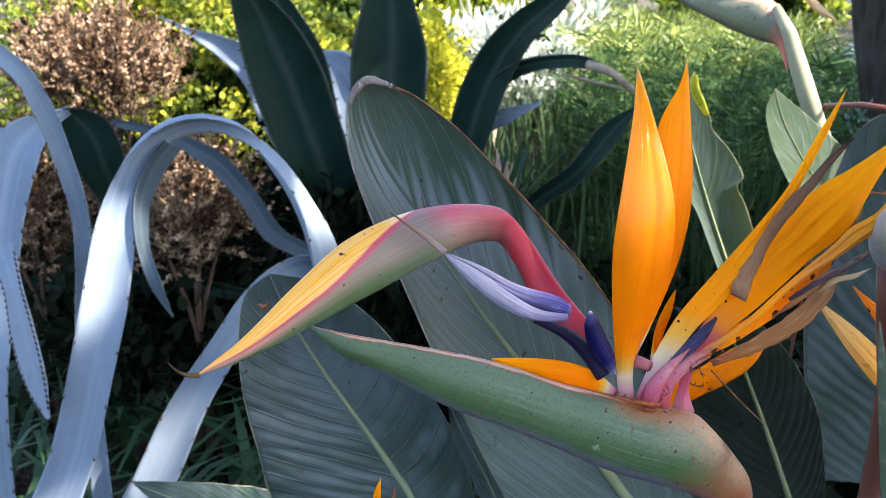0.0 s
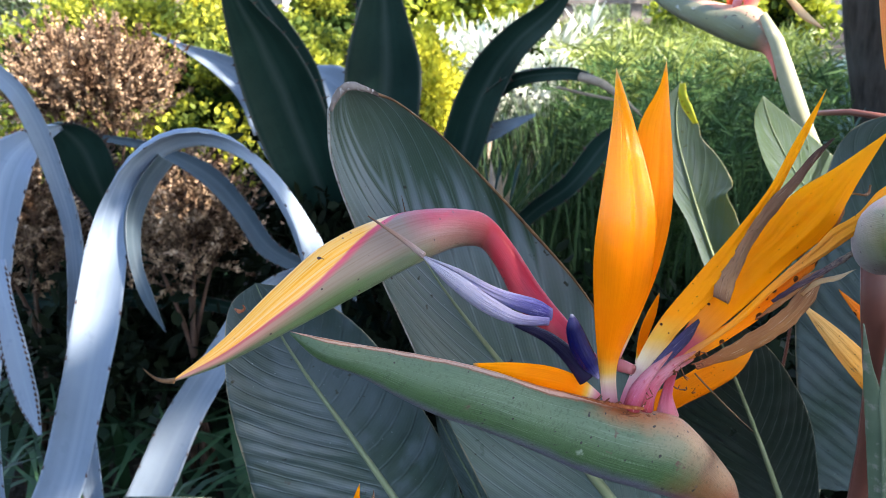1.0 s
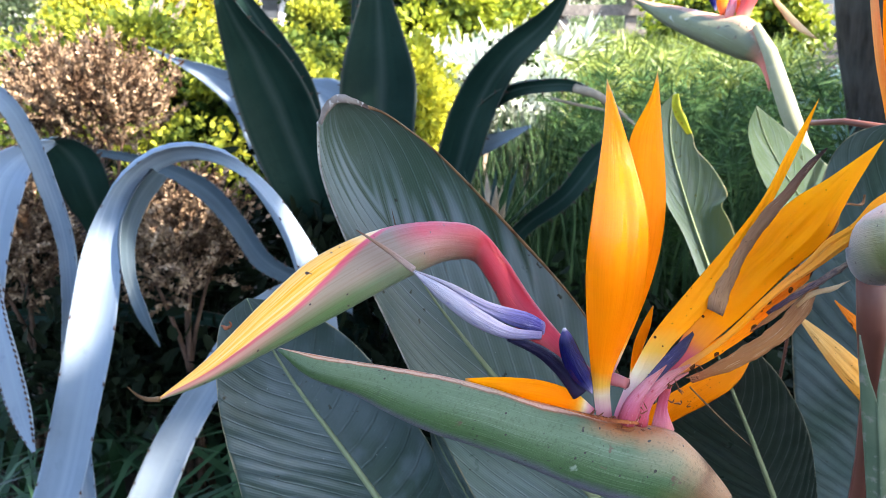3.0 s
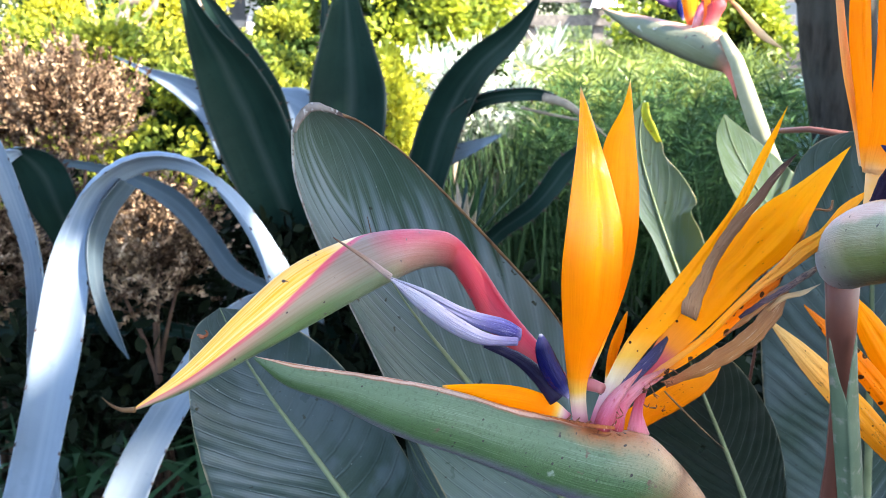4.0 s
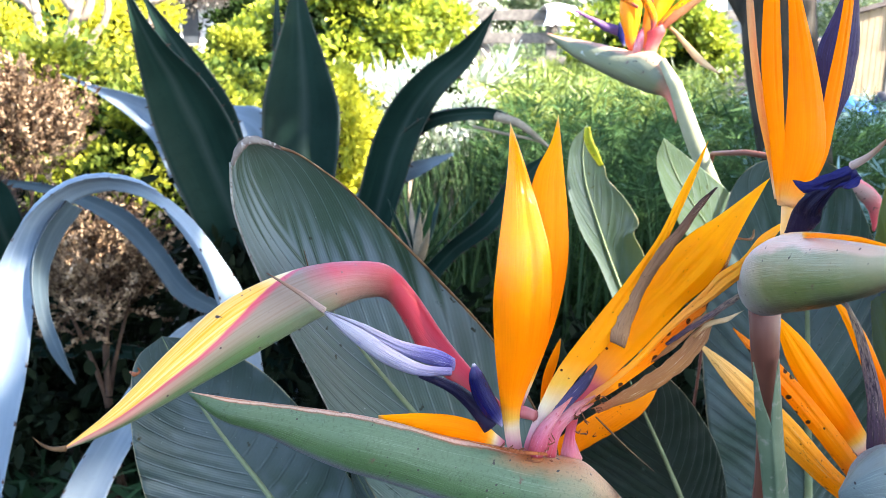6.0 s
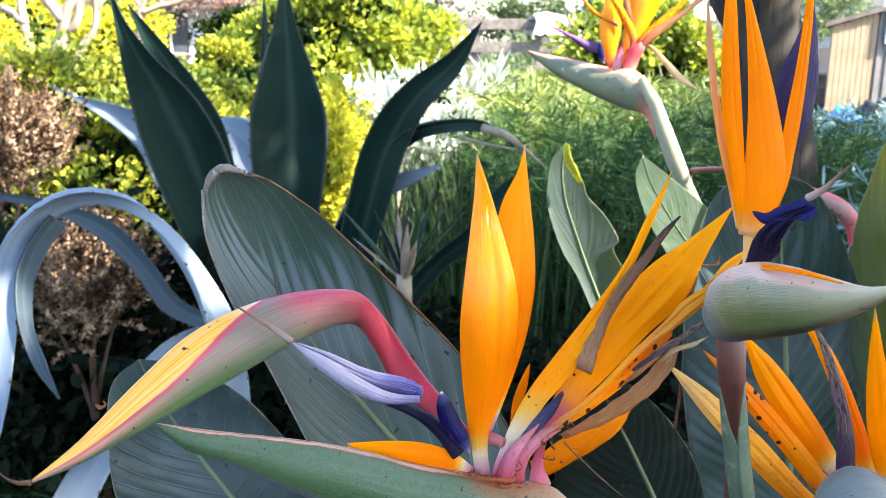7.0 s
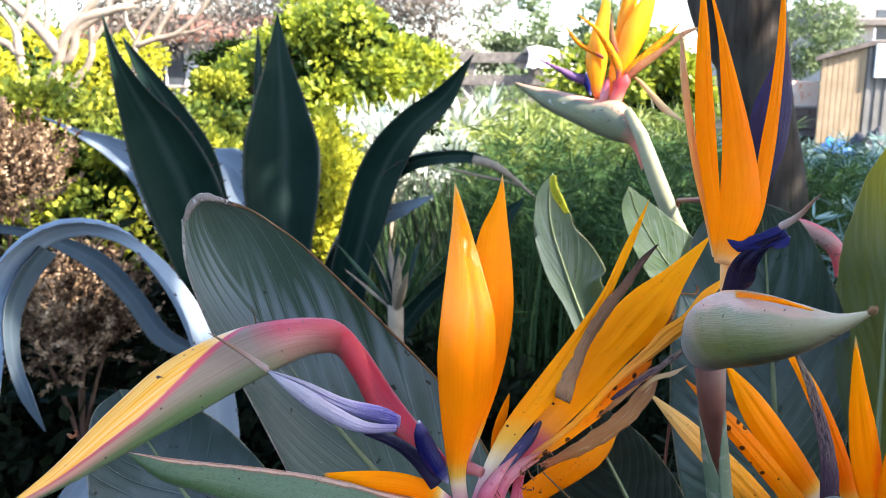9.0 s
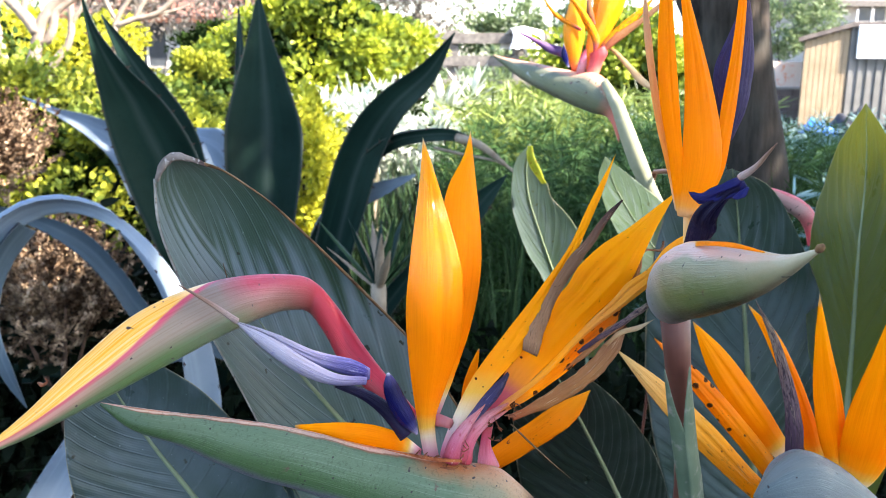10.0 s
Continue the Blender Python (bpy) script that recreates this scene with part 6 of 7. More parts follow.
part("bud", hull_mesh("bud", [(0.505, 0.975, 1.283), (0.52, 0.975, 1.276), (0.538, 0.975, 1.271), (0.553, 0.975, 1.265), (0.565, 0.975, 1.257), (0.572, 0.975, 1.247), (0.571, 0.975, 1.234), (0.569, 0.975, 1.221)], [(0.508, 0.975, 1.279), (0.525, 0.975, 1.267), (0.538, 0.975, 1.257), (0.549, 0.975, 1.25), (0.557, 0.975, 1.244), (0.562, 0.975, 1.237), (0.565, 0.975, 1.229), (0.567, 0.975, 1.221)], M_BUD, 0.8, 40, 16), fe, "pale red bent bud")
part("flower_stalk", rod_mesh("flower_stalk", [(0.5, 0.98, 1.281), (0.478, 1.0, 1.282), (0.453, 1.04, 1.282), (0.461, 1.1, 1.25), (0.487, 1.14, 1.114)] + [(0.46, 1.2, 0.4), (0.46, 1.2, 0.0)], [0.003, 0.0016, 0.0016, 0.003, 0.004, 0.006, 0.008], M_STALK_RED, 30, 8), fe)


# ---- agaves ----
def agave_leaf(parent, left, right, material, bulge=-0.18, thick=0.02, teeth=1.0, seed=0, mid=None):
    leaf = part("leaf", blade_mesh("leaf", left, mid, right, material, thick, bulge, 100, 12, 0.006, 4, seed), parent)
    if teeth:
        rs = np.random.RandomState(seed)
        verts, faces = [], []
        for side, other in ((left, right), (right, left)):
            E, O = curve_through(side, 60), curve_through(other, 60)
            T = np.gradient(E, axis=0)
            for i in range(4, 57, 2):
                out = E[i] - O[i]
                out /= np.linalg.norm(out) + 1e-9
                t = T[i] / (np.linalg.norm(T[i]) + 1e-9)
                q = np.cross(out, t)
                h, k = (0.009 + 0.004 * rs.rand()) * (0.12 if material is M_AGAVE_PALE else 1.0), len(verts)
                verts += [E[i] - t * 0.004 - out * 0.002, E[i] + t * 0.004 - out * 0.002, E[i] + q * 0.003 - out * 0.002, E[i] + out * h - t * 0.003]
                faces += [(k, k + 1, k + 3), (k + 1, k + 2, k + 3), (k + 2, k, k + 3), (k, k + 2, k + 1)]
        part("teeth", mesh_of("teeth", verts, faces, M_SPINE, smooth=False), leaf, "small dark marginal spines")["kind"] = "stuff"
    return leaf


ag = thing("agave", (-0.25, 2.9, 0.0), "dark blue-green agave with upright spiny leaves in shade", "agave", "agaves")
CORE = [(-0.25, 2.85, 0.15), (-0.15, 2.9, 0.15)]
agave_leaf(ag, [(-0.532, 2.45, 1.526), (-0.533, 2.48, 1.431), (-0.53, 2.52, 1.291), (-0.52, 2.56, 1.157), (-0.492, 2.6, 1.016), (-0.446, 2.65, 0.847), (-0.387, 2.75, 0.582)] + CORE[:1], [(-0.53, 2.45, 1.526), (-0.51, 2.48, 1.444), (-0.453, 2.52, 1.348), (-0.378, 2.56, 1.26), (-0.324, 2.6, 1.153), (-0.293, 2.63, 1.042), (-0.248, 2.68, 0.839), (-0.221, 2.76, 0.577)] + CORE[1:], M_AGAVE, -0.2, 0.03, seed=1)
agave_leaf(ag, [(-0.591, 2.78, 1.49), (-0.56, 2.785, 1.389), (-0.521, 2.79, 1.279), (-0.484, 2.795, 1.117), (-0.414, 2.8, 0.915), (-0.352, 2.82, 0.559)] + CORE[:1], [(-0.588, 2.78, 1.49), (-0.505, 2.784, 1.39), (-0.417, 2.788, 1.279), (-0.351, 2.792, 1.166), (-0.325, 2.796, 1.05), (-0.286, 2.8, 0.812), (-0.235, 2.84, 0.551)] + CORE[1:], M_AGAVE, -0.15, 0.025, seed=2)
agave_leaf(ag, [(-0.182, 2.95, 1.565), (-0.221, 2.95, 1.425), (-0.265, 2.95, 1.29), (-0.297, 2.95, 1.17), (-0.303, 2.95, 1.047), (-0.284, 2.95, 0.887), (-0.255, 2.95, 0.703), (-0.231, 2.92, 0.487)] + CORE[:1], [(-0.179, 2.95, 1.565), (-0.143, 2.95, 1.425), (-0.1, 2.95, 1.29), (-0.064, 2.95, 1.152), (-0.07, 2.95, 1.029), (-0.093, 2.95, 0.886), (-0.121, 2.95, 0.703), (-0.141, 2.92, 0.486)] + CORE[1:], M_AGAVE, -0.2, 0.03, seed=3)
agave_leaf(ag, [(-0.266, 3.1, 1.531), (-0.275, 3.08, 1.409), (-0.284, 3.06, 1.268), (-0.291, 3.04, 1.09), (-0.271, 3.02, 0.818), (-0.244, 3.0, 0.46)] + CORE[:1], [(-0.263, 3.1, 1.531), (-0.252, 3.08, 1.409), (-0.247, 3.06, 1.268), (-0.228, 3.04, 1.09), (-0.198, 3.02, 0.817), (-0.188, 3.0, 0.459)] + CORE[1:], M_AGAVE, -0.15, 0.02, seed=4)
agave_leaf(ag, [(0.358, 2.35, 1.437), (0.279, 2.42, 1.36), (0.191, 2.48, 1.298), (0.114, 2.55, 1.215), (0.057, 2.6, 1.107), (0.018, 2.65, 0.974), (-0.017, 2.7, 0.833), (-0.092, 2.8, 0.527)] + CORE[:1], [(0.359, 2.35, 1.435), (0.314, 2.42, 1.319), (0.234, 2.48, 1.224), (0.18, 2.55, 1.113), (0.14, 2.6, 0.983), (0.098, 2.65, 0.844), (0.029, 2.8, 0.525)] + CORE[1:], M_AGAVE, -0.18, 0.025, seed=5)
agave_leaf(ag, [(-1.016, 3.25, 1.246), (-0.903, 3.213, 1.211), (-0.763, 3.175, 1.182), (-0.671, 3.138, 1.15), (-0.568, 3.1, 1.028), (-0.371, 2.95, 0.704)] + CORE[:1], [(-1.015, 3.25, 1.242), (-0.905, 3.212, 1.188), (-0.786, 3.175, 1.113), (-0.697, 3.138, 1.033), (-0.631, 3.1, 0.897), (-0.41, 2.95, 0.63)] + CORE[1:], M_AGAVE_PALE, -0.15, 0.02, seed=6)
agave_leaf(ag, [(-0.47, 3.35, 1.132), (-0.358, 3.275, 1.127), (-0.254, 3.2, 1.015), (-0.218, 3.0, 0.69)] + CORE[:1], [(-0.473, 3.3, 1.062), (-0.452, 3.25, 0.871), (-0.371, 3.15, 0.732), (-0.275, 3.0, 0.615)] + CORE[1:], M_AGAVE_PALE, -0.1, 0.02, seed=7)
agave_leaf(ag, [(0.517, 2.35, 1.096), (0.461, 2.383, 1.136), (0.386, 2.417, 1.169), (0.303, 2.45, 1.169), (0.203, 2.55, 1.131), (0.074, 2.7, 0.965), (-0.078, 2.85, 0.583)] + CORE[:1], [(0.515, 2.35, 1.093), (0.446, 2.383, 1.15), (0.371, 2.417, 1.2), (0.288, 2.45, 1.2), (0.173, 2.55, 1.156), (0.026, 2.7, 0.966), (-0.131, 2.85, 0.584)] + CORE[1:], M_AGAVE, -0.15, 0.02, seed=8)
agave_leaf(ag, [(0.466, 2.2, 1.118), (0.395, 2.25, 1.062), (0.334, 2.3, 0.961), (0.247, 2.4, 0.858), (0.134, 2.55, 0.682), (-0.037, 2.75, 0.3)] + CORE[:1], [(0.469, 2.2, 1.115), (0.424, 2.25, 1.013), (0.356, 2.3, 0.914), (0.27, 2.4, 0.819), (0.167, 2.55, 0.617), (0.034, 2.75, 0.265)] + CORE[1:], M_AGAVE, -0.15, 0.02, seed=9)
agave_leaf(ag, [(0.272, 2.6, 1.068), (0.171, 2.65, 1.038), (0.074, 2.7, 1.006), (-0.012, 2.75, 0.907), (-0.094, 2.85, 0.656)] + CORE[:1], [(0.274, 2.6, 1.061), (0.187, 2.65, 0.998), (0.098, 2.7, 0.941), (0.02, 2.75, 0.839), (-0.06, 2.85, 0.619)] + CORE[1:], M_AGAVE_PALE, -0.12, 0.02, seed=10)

part("dry_tip", rod_mesh("dry_tip", [(0.372, 2.42, 1.183), (0.425, 2.38, 1.168), (0.472, 2.36, 1.134), (0.519, 2.34, 1.094)], [0.012, 0.010, 0.006, 0.001], M_DRYTAN, 16, 8), ag, "dry tan leaf tip")
part("dry_tip", rod_mesh("dry_tip", [(0.317, 2.45, 1.154), (0.385, 2.4, 1.143), (0.453, 2.38, 1.131), (0.514, 2.36, 1.108)], [0.004, 0.004, 0.003, 0.001], M_DRYTAN, 16, 8), ag, "dry tan leaf tip")
pup = thing("agave_pup", (0.173, 2.3, 0.0), "small striped green and tan agave offset", "agave", "agaves")
rs_pup = np.random.RandomState(5)
px0, py0, pz0 = (0.173, 2.3, 0.839)
part("stem", rod_mesh("stem", [(px0, py0, 0.0), (px0, py0, pz0)], [0.03, 0.02], M_DRYTAN, 8, 8), pup)
for i in range(18):
    a, e = rs_pup.rand() * 6.28, 0.7 + 0.7 * rs_pup.rand()
    d = np.array((math.cos(a) * math.cos(e), math.sin(a) * math.cos(e), math.sin(e))) * (0.16 + 0.1 * rs_pup.rand())
    w = np.array((-math.sin(a), math.cos(a), 0)) * 0.009
    b = np.array((px0, py0, pz0 - 0.02))
    part("leaf", blade_mesh("leaf", [b - w, b + d * 0.55 - w * 1.2, b + d], None, [b + w, b + d * 0.55 + w * 1.2, b + d], (M_AGAVE, M_STRAP, M_DRYTAN)[i % 3], 0.003, 0.2, 12, 4), pup)

ag2 = thing("agave", (-0.45, 1.62, 0.0), "pale grey-blue agave with long drooping curled leaves", "agave", "agaves")
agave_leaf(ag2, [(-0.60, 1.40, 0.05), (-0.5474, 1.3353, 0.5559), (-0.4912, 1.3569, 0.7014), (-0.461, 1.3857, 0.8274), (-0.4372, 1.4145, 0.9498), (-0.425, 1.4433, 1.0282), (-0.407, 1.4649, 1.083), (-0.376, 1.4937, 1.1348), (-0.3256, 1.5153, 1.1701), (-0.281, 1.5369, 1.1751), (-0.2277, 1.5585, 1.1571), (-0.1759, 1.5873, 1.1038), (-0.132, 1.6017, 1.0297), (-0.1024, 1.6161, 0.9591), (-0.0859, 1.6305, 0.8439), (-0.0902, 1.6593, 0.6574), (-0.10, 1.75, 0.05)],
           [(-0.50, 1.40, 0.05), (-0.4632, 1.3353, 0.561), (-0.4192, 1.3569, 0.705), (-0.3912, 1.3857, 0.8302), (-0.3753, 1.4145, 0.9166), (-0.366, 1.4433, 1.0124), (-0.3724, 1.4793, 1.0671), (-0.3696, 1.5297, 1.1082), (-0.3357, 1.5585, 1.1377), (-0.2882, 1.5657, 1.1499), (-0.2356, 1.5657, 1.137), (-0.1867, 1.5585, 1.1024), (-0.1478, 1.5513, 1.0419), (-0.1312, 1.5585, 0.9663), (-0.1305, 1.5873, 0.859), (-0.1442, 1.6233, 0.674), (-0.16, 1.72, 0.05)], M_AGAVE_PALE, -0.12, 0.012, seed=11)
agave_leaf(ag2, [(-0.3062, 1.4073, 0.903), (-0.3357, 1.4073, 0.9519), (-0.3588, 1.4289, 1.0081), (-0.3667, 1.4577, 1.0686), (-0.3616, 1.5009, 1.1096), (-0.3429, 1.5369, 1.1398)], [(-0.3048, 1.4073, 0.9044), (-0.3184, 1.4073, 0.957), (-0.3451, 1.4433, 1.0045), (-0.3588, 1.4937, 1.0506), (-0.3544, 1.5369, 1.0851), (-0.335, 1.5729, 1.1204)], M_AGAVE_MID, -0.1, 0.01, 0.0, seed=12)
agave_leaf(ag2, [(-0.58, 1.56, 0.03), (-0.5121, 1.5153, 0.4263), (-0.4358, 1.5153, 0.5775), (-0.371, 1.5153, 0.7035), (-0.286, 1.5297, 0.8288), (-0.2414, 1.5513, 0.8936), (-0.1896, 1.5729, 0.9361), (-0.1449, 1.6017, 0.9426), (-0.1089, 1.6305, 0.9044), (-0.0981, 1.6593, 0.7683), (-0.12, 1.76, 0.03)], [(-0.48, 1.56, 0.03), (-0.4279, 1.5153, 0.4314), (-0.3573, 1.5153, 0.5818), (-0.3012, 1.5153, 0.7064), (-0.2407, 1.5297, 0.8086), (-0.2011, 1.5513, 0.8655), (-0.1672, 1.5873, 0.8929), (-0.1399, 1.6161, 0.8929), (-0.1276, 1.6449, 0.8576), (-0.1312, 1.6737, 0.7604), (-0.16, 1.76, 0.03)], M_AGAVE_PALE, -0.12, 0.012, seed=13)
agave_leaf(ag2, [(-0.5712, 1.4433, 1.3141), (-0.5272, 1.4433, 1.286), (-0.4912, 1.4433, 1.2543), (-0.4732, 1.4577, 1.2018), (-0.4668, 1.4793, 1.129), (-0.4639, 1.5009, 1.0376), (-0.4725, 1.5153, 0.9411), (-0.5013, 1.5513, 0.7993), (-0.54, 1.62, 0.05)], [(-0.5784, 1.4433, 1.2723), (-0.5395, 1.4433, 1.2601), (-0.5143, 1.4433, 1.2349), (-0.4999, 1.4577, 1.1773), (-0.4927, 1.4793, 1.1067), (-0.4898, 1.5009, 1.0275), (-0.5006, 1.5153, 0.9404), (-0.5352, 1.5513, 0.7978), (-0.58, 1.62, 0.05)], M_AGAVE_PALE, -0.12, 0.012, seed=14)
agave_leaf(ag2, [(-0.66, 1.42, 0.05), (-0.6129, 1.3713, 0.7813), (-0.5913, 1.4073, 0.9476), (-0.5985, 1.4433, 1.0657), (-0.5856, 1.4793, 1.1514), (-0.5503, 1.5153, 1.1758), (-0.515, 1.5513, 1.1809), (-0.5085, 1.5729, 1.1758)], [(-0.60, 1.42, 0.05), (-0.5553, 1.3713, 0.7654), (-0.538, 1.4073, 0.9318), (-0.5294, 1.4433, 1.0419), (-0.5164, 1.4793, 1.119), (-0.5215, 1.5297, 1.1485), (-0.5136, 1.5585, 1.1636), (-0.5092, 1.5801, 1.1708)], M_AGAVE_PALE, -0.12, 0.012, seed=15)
# Dark-coloured strip in place of the curled leaf's shaded underside.
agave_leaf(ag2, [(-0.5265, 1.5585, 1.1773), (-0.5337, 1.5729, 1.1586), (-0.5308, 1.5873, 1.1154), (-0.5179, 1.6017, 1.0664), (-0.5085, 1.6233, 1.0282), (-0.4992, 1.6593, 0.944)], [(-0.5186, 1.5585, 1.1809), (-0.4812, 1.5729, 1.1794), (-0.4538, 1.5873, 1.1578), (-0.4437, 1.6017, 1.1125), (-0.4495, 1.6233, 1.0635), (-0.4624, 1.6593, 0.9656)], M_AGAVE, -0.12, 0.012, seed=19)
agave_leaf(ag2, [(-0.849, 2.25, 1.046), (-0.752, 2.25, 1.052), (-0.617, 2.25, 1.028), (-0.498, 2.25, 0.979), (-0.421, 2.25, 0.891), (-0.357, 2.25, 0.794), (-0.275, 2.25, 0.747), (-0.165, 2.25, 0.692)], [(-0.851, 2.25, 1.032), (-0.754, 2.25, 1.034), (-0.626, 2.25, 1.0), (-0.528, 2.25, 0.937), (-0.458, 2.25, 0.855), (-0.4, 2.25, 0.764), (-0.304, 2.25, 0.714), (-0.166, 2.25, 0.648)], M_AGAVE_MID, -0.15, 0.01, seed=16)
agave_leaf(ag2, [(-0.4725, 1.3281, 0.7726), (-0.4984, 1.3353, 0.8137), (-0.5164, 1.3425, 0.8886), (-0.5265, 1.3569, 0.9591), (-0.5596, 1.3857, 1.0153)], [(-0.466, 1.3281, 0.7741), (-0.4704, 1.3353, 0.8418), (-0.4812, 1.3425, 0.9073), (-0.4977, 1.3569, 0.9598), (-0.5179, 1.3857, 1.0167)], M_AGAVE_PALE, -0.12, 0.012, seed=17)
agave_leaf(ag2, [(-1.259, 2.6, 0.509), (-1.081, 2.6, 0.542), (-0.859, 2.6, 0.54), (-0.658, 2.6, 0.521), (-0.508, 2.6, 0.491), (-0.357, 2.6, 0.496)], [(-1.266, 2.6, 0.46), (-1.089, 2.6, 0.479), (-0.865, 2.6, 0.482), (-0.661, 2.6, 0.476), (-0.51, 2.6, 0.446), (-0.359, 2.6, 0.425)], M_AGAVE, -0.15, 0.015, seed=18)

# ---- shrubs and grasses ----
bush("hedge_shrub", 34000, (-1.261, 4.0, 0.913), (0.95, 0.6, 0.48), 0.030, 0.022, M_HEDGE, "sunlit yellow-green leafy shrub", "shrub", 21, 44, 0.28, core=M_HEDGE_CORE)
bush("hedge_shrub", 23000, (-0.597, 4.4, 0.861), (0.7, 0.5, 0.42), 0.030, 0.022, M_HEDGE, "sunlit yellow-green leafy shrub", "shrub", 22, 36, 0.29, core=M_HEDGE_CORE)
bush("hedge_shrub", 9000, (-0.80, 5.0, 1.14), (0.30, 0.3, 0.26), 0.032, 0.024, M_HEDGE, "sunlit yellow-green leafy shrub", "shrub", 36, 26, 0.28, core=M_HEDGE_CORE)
bush("dark_shrub", 2600, (-1.75, 10.5, 1.3), (0.55, 0.4, 0.55), 0.06, 0.04, M_HEDGE_CORE, "dark loose shrub in front of the white house", "shrub", 37, 22, 0.22)


def heath(centre, radii, twigs, seed):
    """A dry dwarf shrub: many forked twigs set with scaly leaflets."""
    rs = np.random.RandomState(seed)
    c, r = np.array(centre), np.array(radii)
    ob = thing("heath_shrub", (c[0], c[1], 0), "dry brown twiggy heath shrub among the agave leaves", "shrub", "heath shrubs")
    foot = np.array((c[0], c[1], 0.0))
    cs, al = [], []
    verts, faces = [], []
    for _ in range(twigs):
        d = rs.randn(3)
        d[2] = d[2] * 0.8 + 0.35
        d /= np.linalg.norm(d)
        heart = c + d * r * (0.35 + 0.55 * rs.rand())
        way = d * 0.7 + np.array((0, 0, 0.8)) + rs.randn(3) * 0.35
        way /= np.linalg.norm(way)
        span = 0.05 + 0.08 * rs.rand()
        root, tip = heart - way * span * 0.5, heart + way * span
        bend = (tip + root) / 2 + rs.randn(3) * 0.008
        C = curve_through([root, bend, tip], 8)
        k = len(verts)
        for q in C:
            verts += [q - (0.0012, 0, 0), q + (0.0012, 0, 0), q + (0, 0.0012, 0.0012)]
        for i in range(7):
            for a, b in ((0, 1), (1, 2), (2, 0)):
                faces.append((k + 3 * i + a, k + 3 * i + b, k + 3 * i + 3 + b, k + 3 * i + 3 + a))
        m = 44
        f = 0.15 + 0.85 * rs.rand(m)
        pts = np.stack([np.interp(f, np.linspace(0, 1, 8), C[:, a]) for a in range(3)], 1)
        cs.append(pts)
        al.append(way[None] * 0.9 + rs.randn(m, 3) * 0.7)
    cs, al = np.vstack(cs), np.vstack(al)
    part("foliage", leaf_cloud("foliage", cs, al, rs.randn(*cs.shape), 0.009 + 0.010 * rs.rand(len(cs)), 0.0075, M_HEATH), ob)["kind"] = "stuff"
    part("twig_work", mesh_of("twig_work", verts, faces, M_TWIG), ob)["kind"] = "stuff"
    for i in range(4):
        a = i * 1.6 + rs.rand()
        part("stem", rod_mesh("stem", [foot + (0.04 * math.cos(a), 0.04 * math.sin(a), 0), (foot + c) / 2, c + (0.1 * math.cos(a), 0.1 * math.sin(a), 0)], [0.012, 0.008, 0.003], M_TWIG, 10, 6), ob)
    return ob


heath((-1.026, 2.8, 1.081), (0.26, 0.22, 0.19), 520, 23)
heath((-0.661, 2.45, 0.767), (0.17, 0.17, 0.20), 330, 24)
heath((-1.181, 2.6, 0.695), (0.17, 0.18, 0.24), 300, 25)
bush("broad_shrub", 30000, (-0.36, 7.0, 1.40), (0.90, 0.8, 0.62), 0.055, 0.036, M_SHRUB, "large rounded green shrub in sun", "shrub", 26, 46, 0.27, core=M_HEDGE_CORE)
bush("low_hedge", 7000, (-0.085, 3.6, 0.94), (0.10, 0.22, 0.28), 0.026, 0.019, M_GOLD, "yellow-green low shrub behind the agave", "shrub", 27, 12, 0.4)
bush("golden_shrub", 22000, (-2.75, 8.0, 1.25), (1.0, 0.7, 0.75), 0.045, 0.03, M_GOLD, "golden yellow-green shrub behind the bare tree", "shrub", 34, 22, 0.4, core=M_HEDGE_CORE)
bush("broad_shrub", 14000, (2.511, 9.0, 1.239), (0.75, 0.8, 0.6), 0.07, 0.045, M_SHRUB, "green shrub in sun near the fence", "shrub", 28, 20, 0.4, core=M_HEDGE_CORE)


def blades(name, count, lo, hi, height, spread, width, material, label, category, seed, lean=0.25, droop=0.35):
    """A stand of thin arching blades over a patch of ground."""
    rs = np.random.RandomState(seed)
    verts, faces = [], []
    for _ in range(count):
        x, y = lo[0] + (hi[0] - lo[0]) * rs.rand(), lo[1] + (hi[1] - lo[1]) * rs.rand()
        h = height * (0.55 + 0.6 * rs.rand())
        a = rs.rand() * 6.28
        d = np.array((math.cos(a), math.sin(a), 0)) * spread * (0.3 + rs.rand())
        s = np.array((-math.sin(a), math.cos(a), 0)) * width * (0.6 + 0.8 * rs.rand())
        k = len(verts)
        for i in range(5):
            f = i / 4
            c = np.array((x, y, 0)) + d * (lean * f + f * f) + np.array((0, 0, h * (f - droop * f ** 3)))
            w = s * (1 - f) ** 0.6
            verts += [c - w, c + w]
        for i in range(4):
            faces.append((k + 2 * i, k + 2 * i + 1, k + 2 * i + 3, k + 2 * i + 2))
    return lone(name, mesh_of(name, verts, faces, material), label, category, kind="stuff")


# Added leaves that fill gaps where only deep shade is.
bush("shade_filler", 14000, (-0.5, 2.75, 0.35), (1.3, 0.5, 0.5), 0.06, 0.03, M_SHADE_FILL, "near-black leaf filler put in for the deep shade between plants", "undergrowth", 29, 40, 0.35, shell=0.0, kind="stuff")
bush("shade_filler", 12000, (1.1, 2.3, 0.3), (1.2, 0.8, 0.42), 0.06, 0.03, M_SHADE_FILL, "near-black leaf filler put in for the deep shade between plants", "undergrowth", 30, 40, 0.35, shell=0.0, kind="stuff")
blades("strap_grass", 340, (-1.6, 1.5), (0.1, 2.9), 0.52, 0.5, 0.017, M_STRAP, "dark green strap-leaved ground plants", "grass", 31)
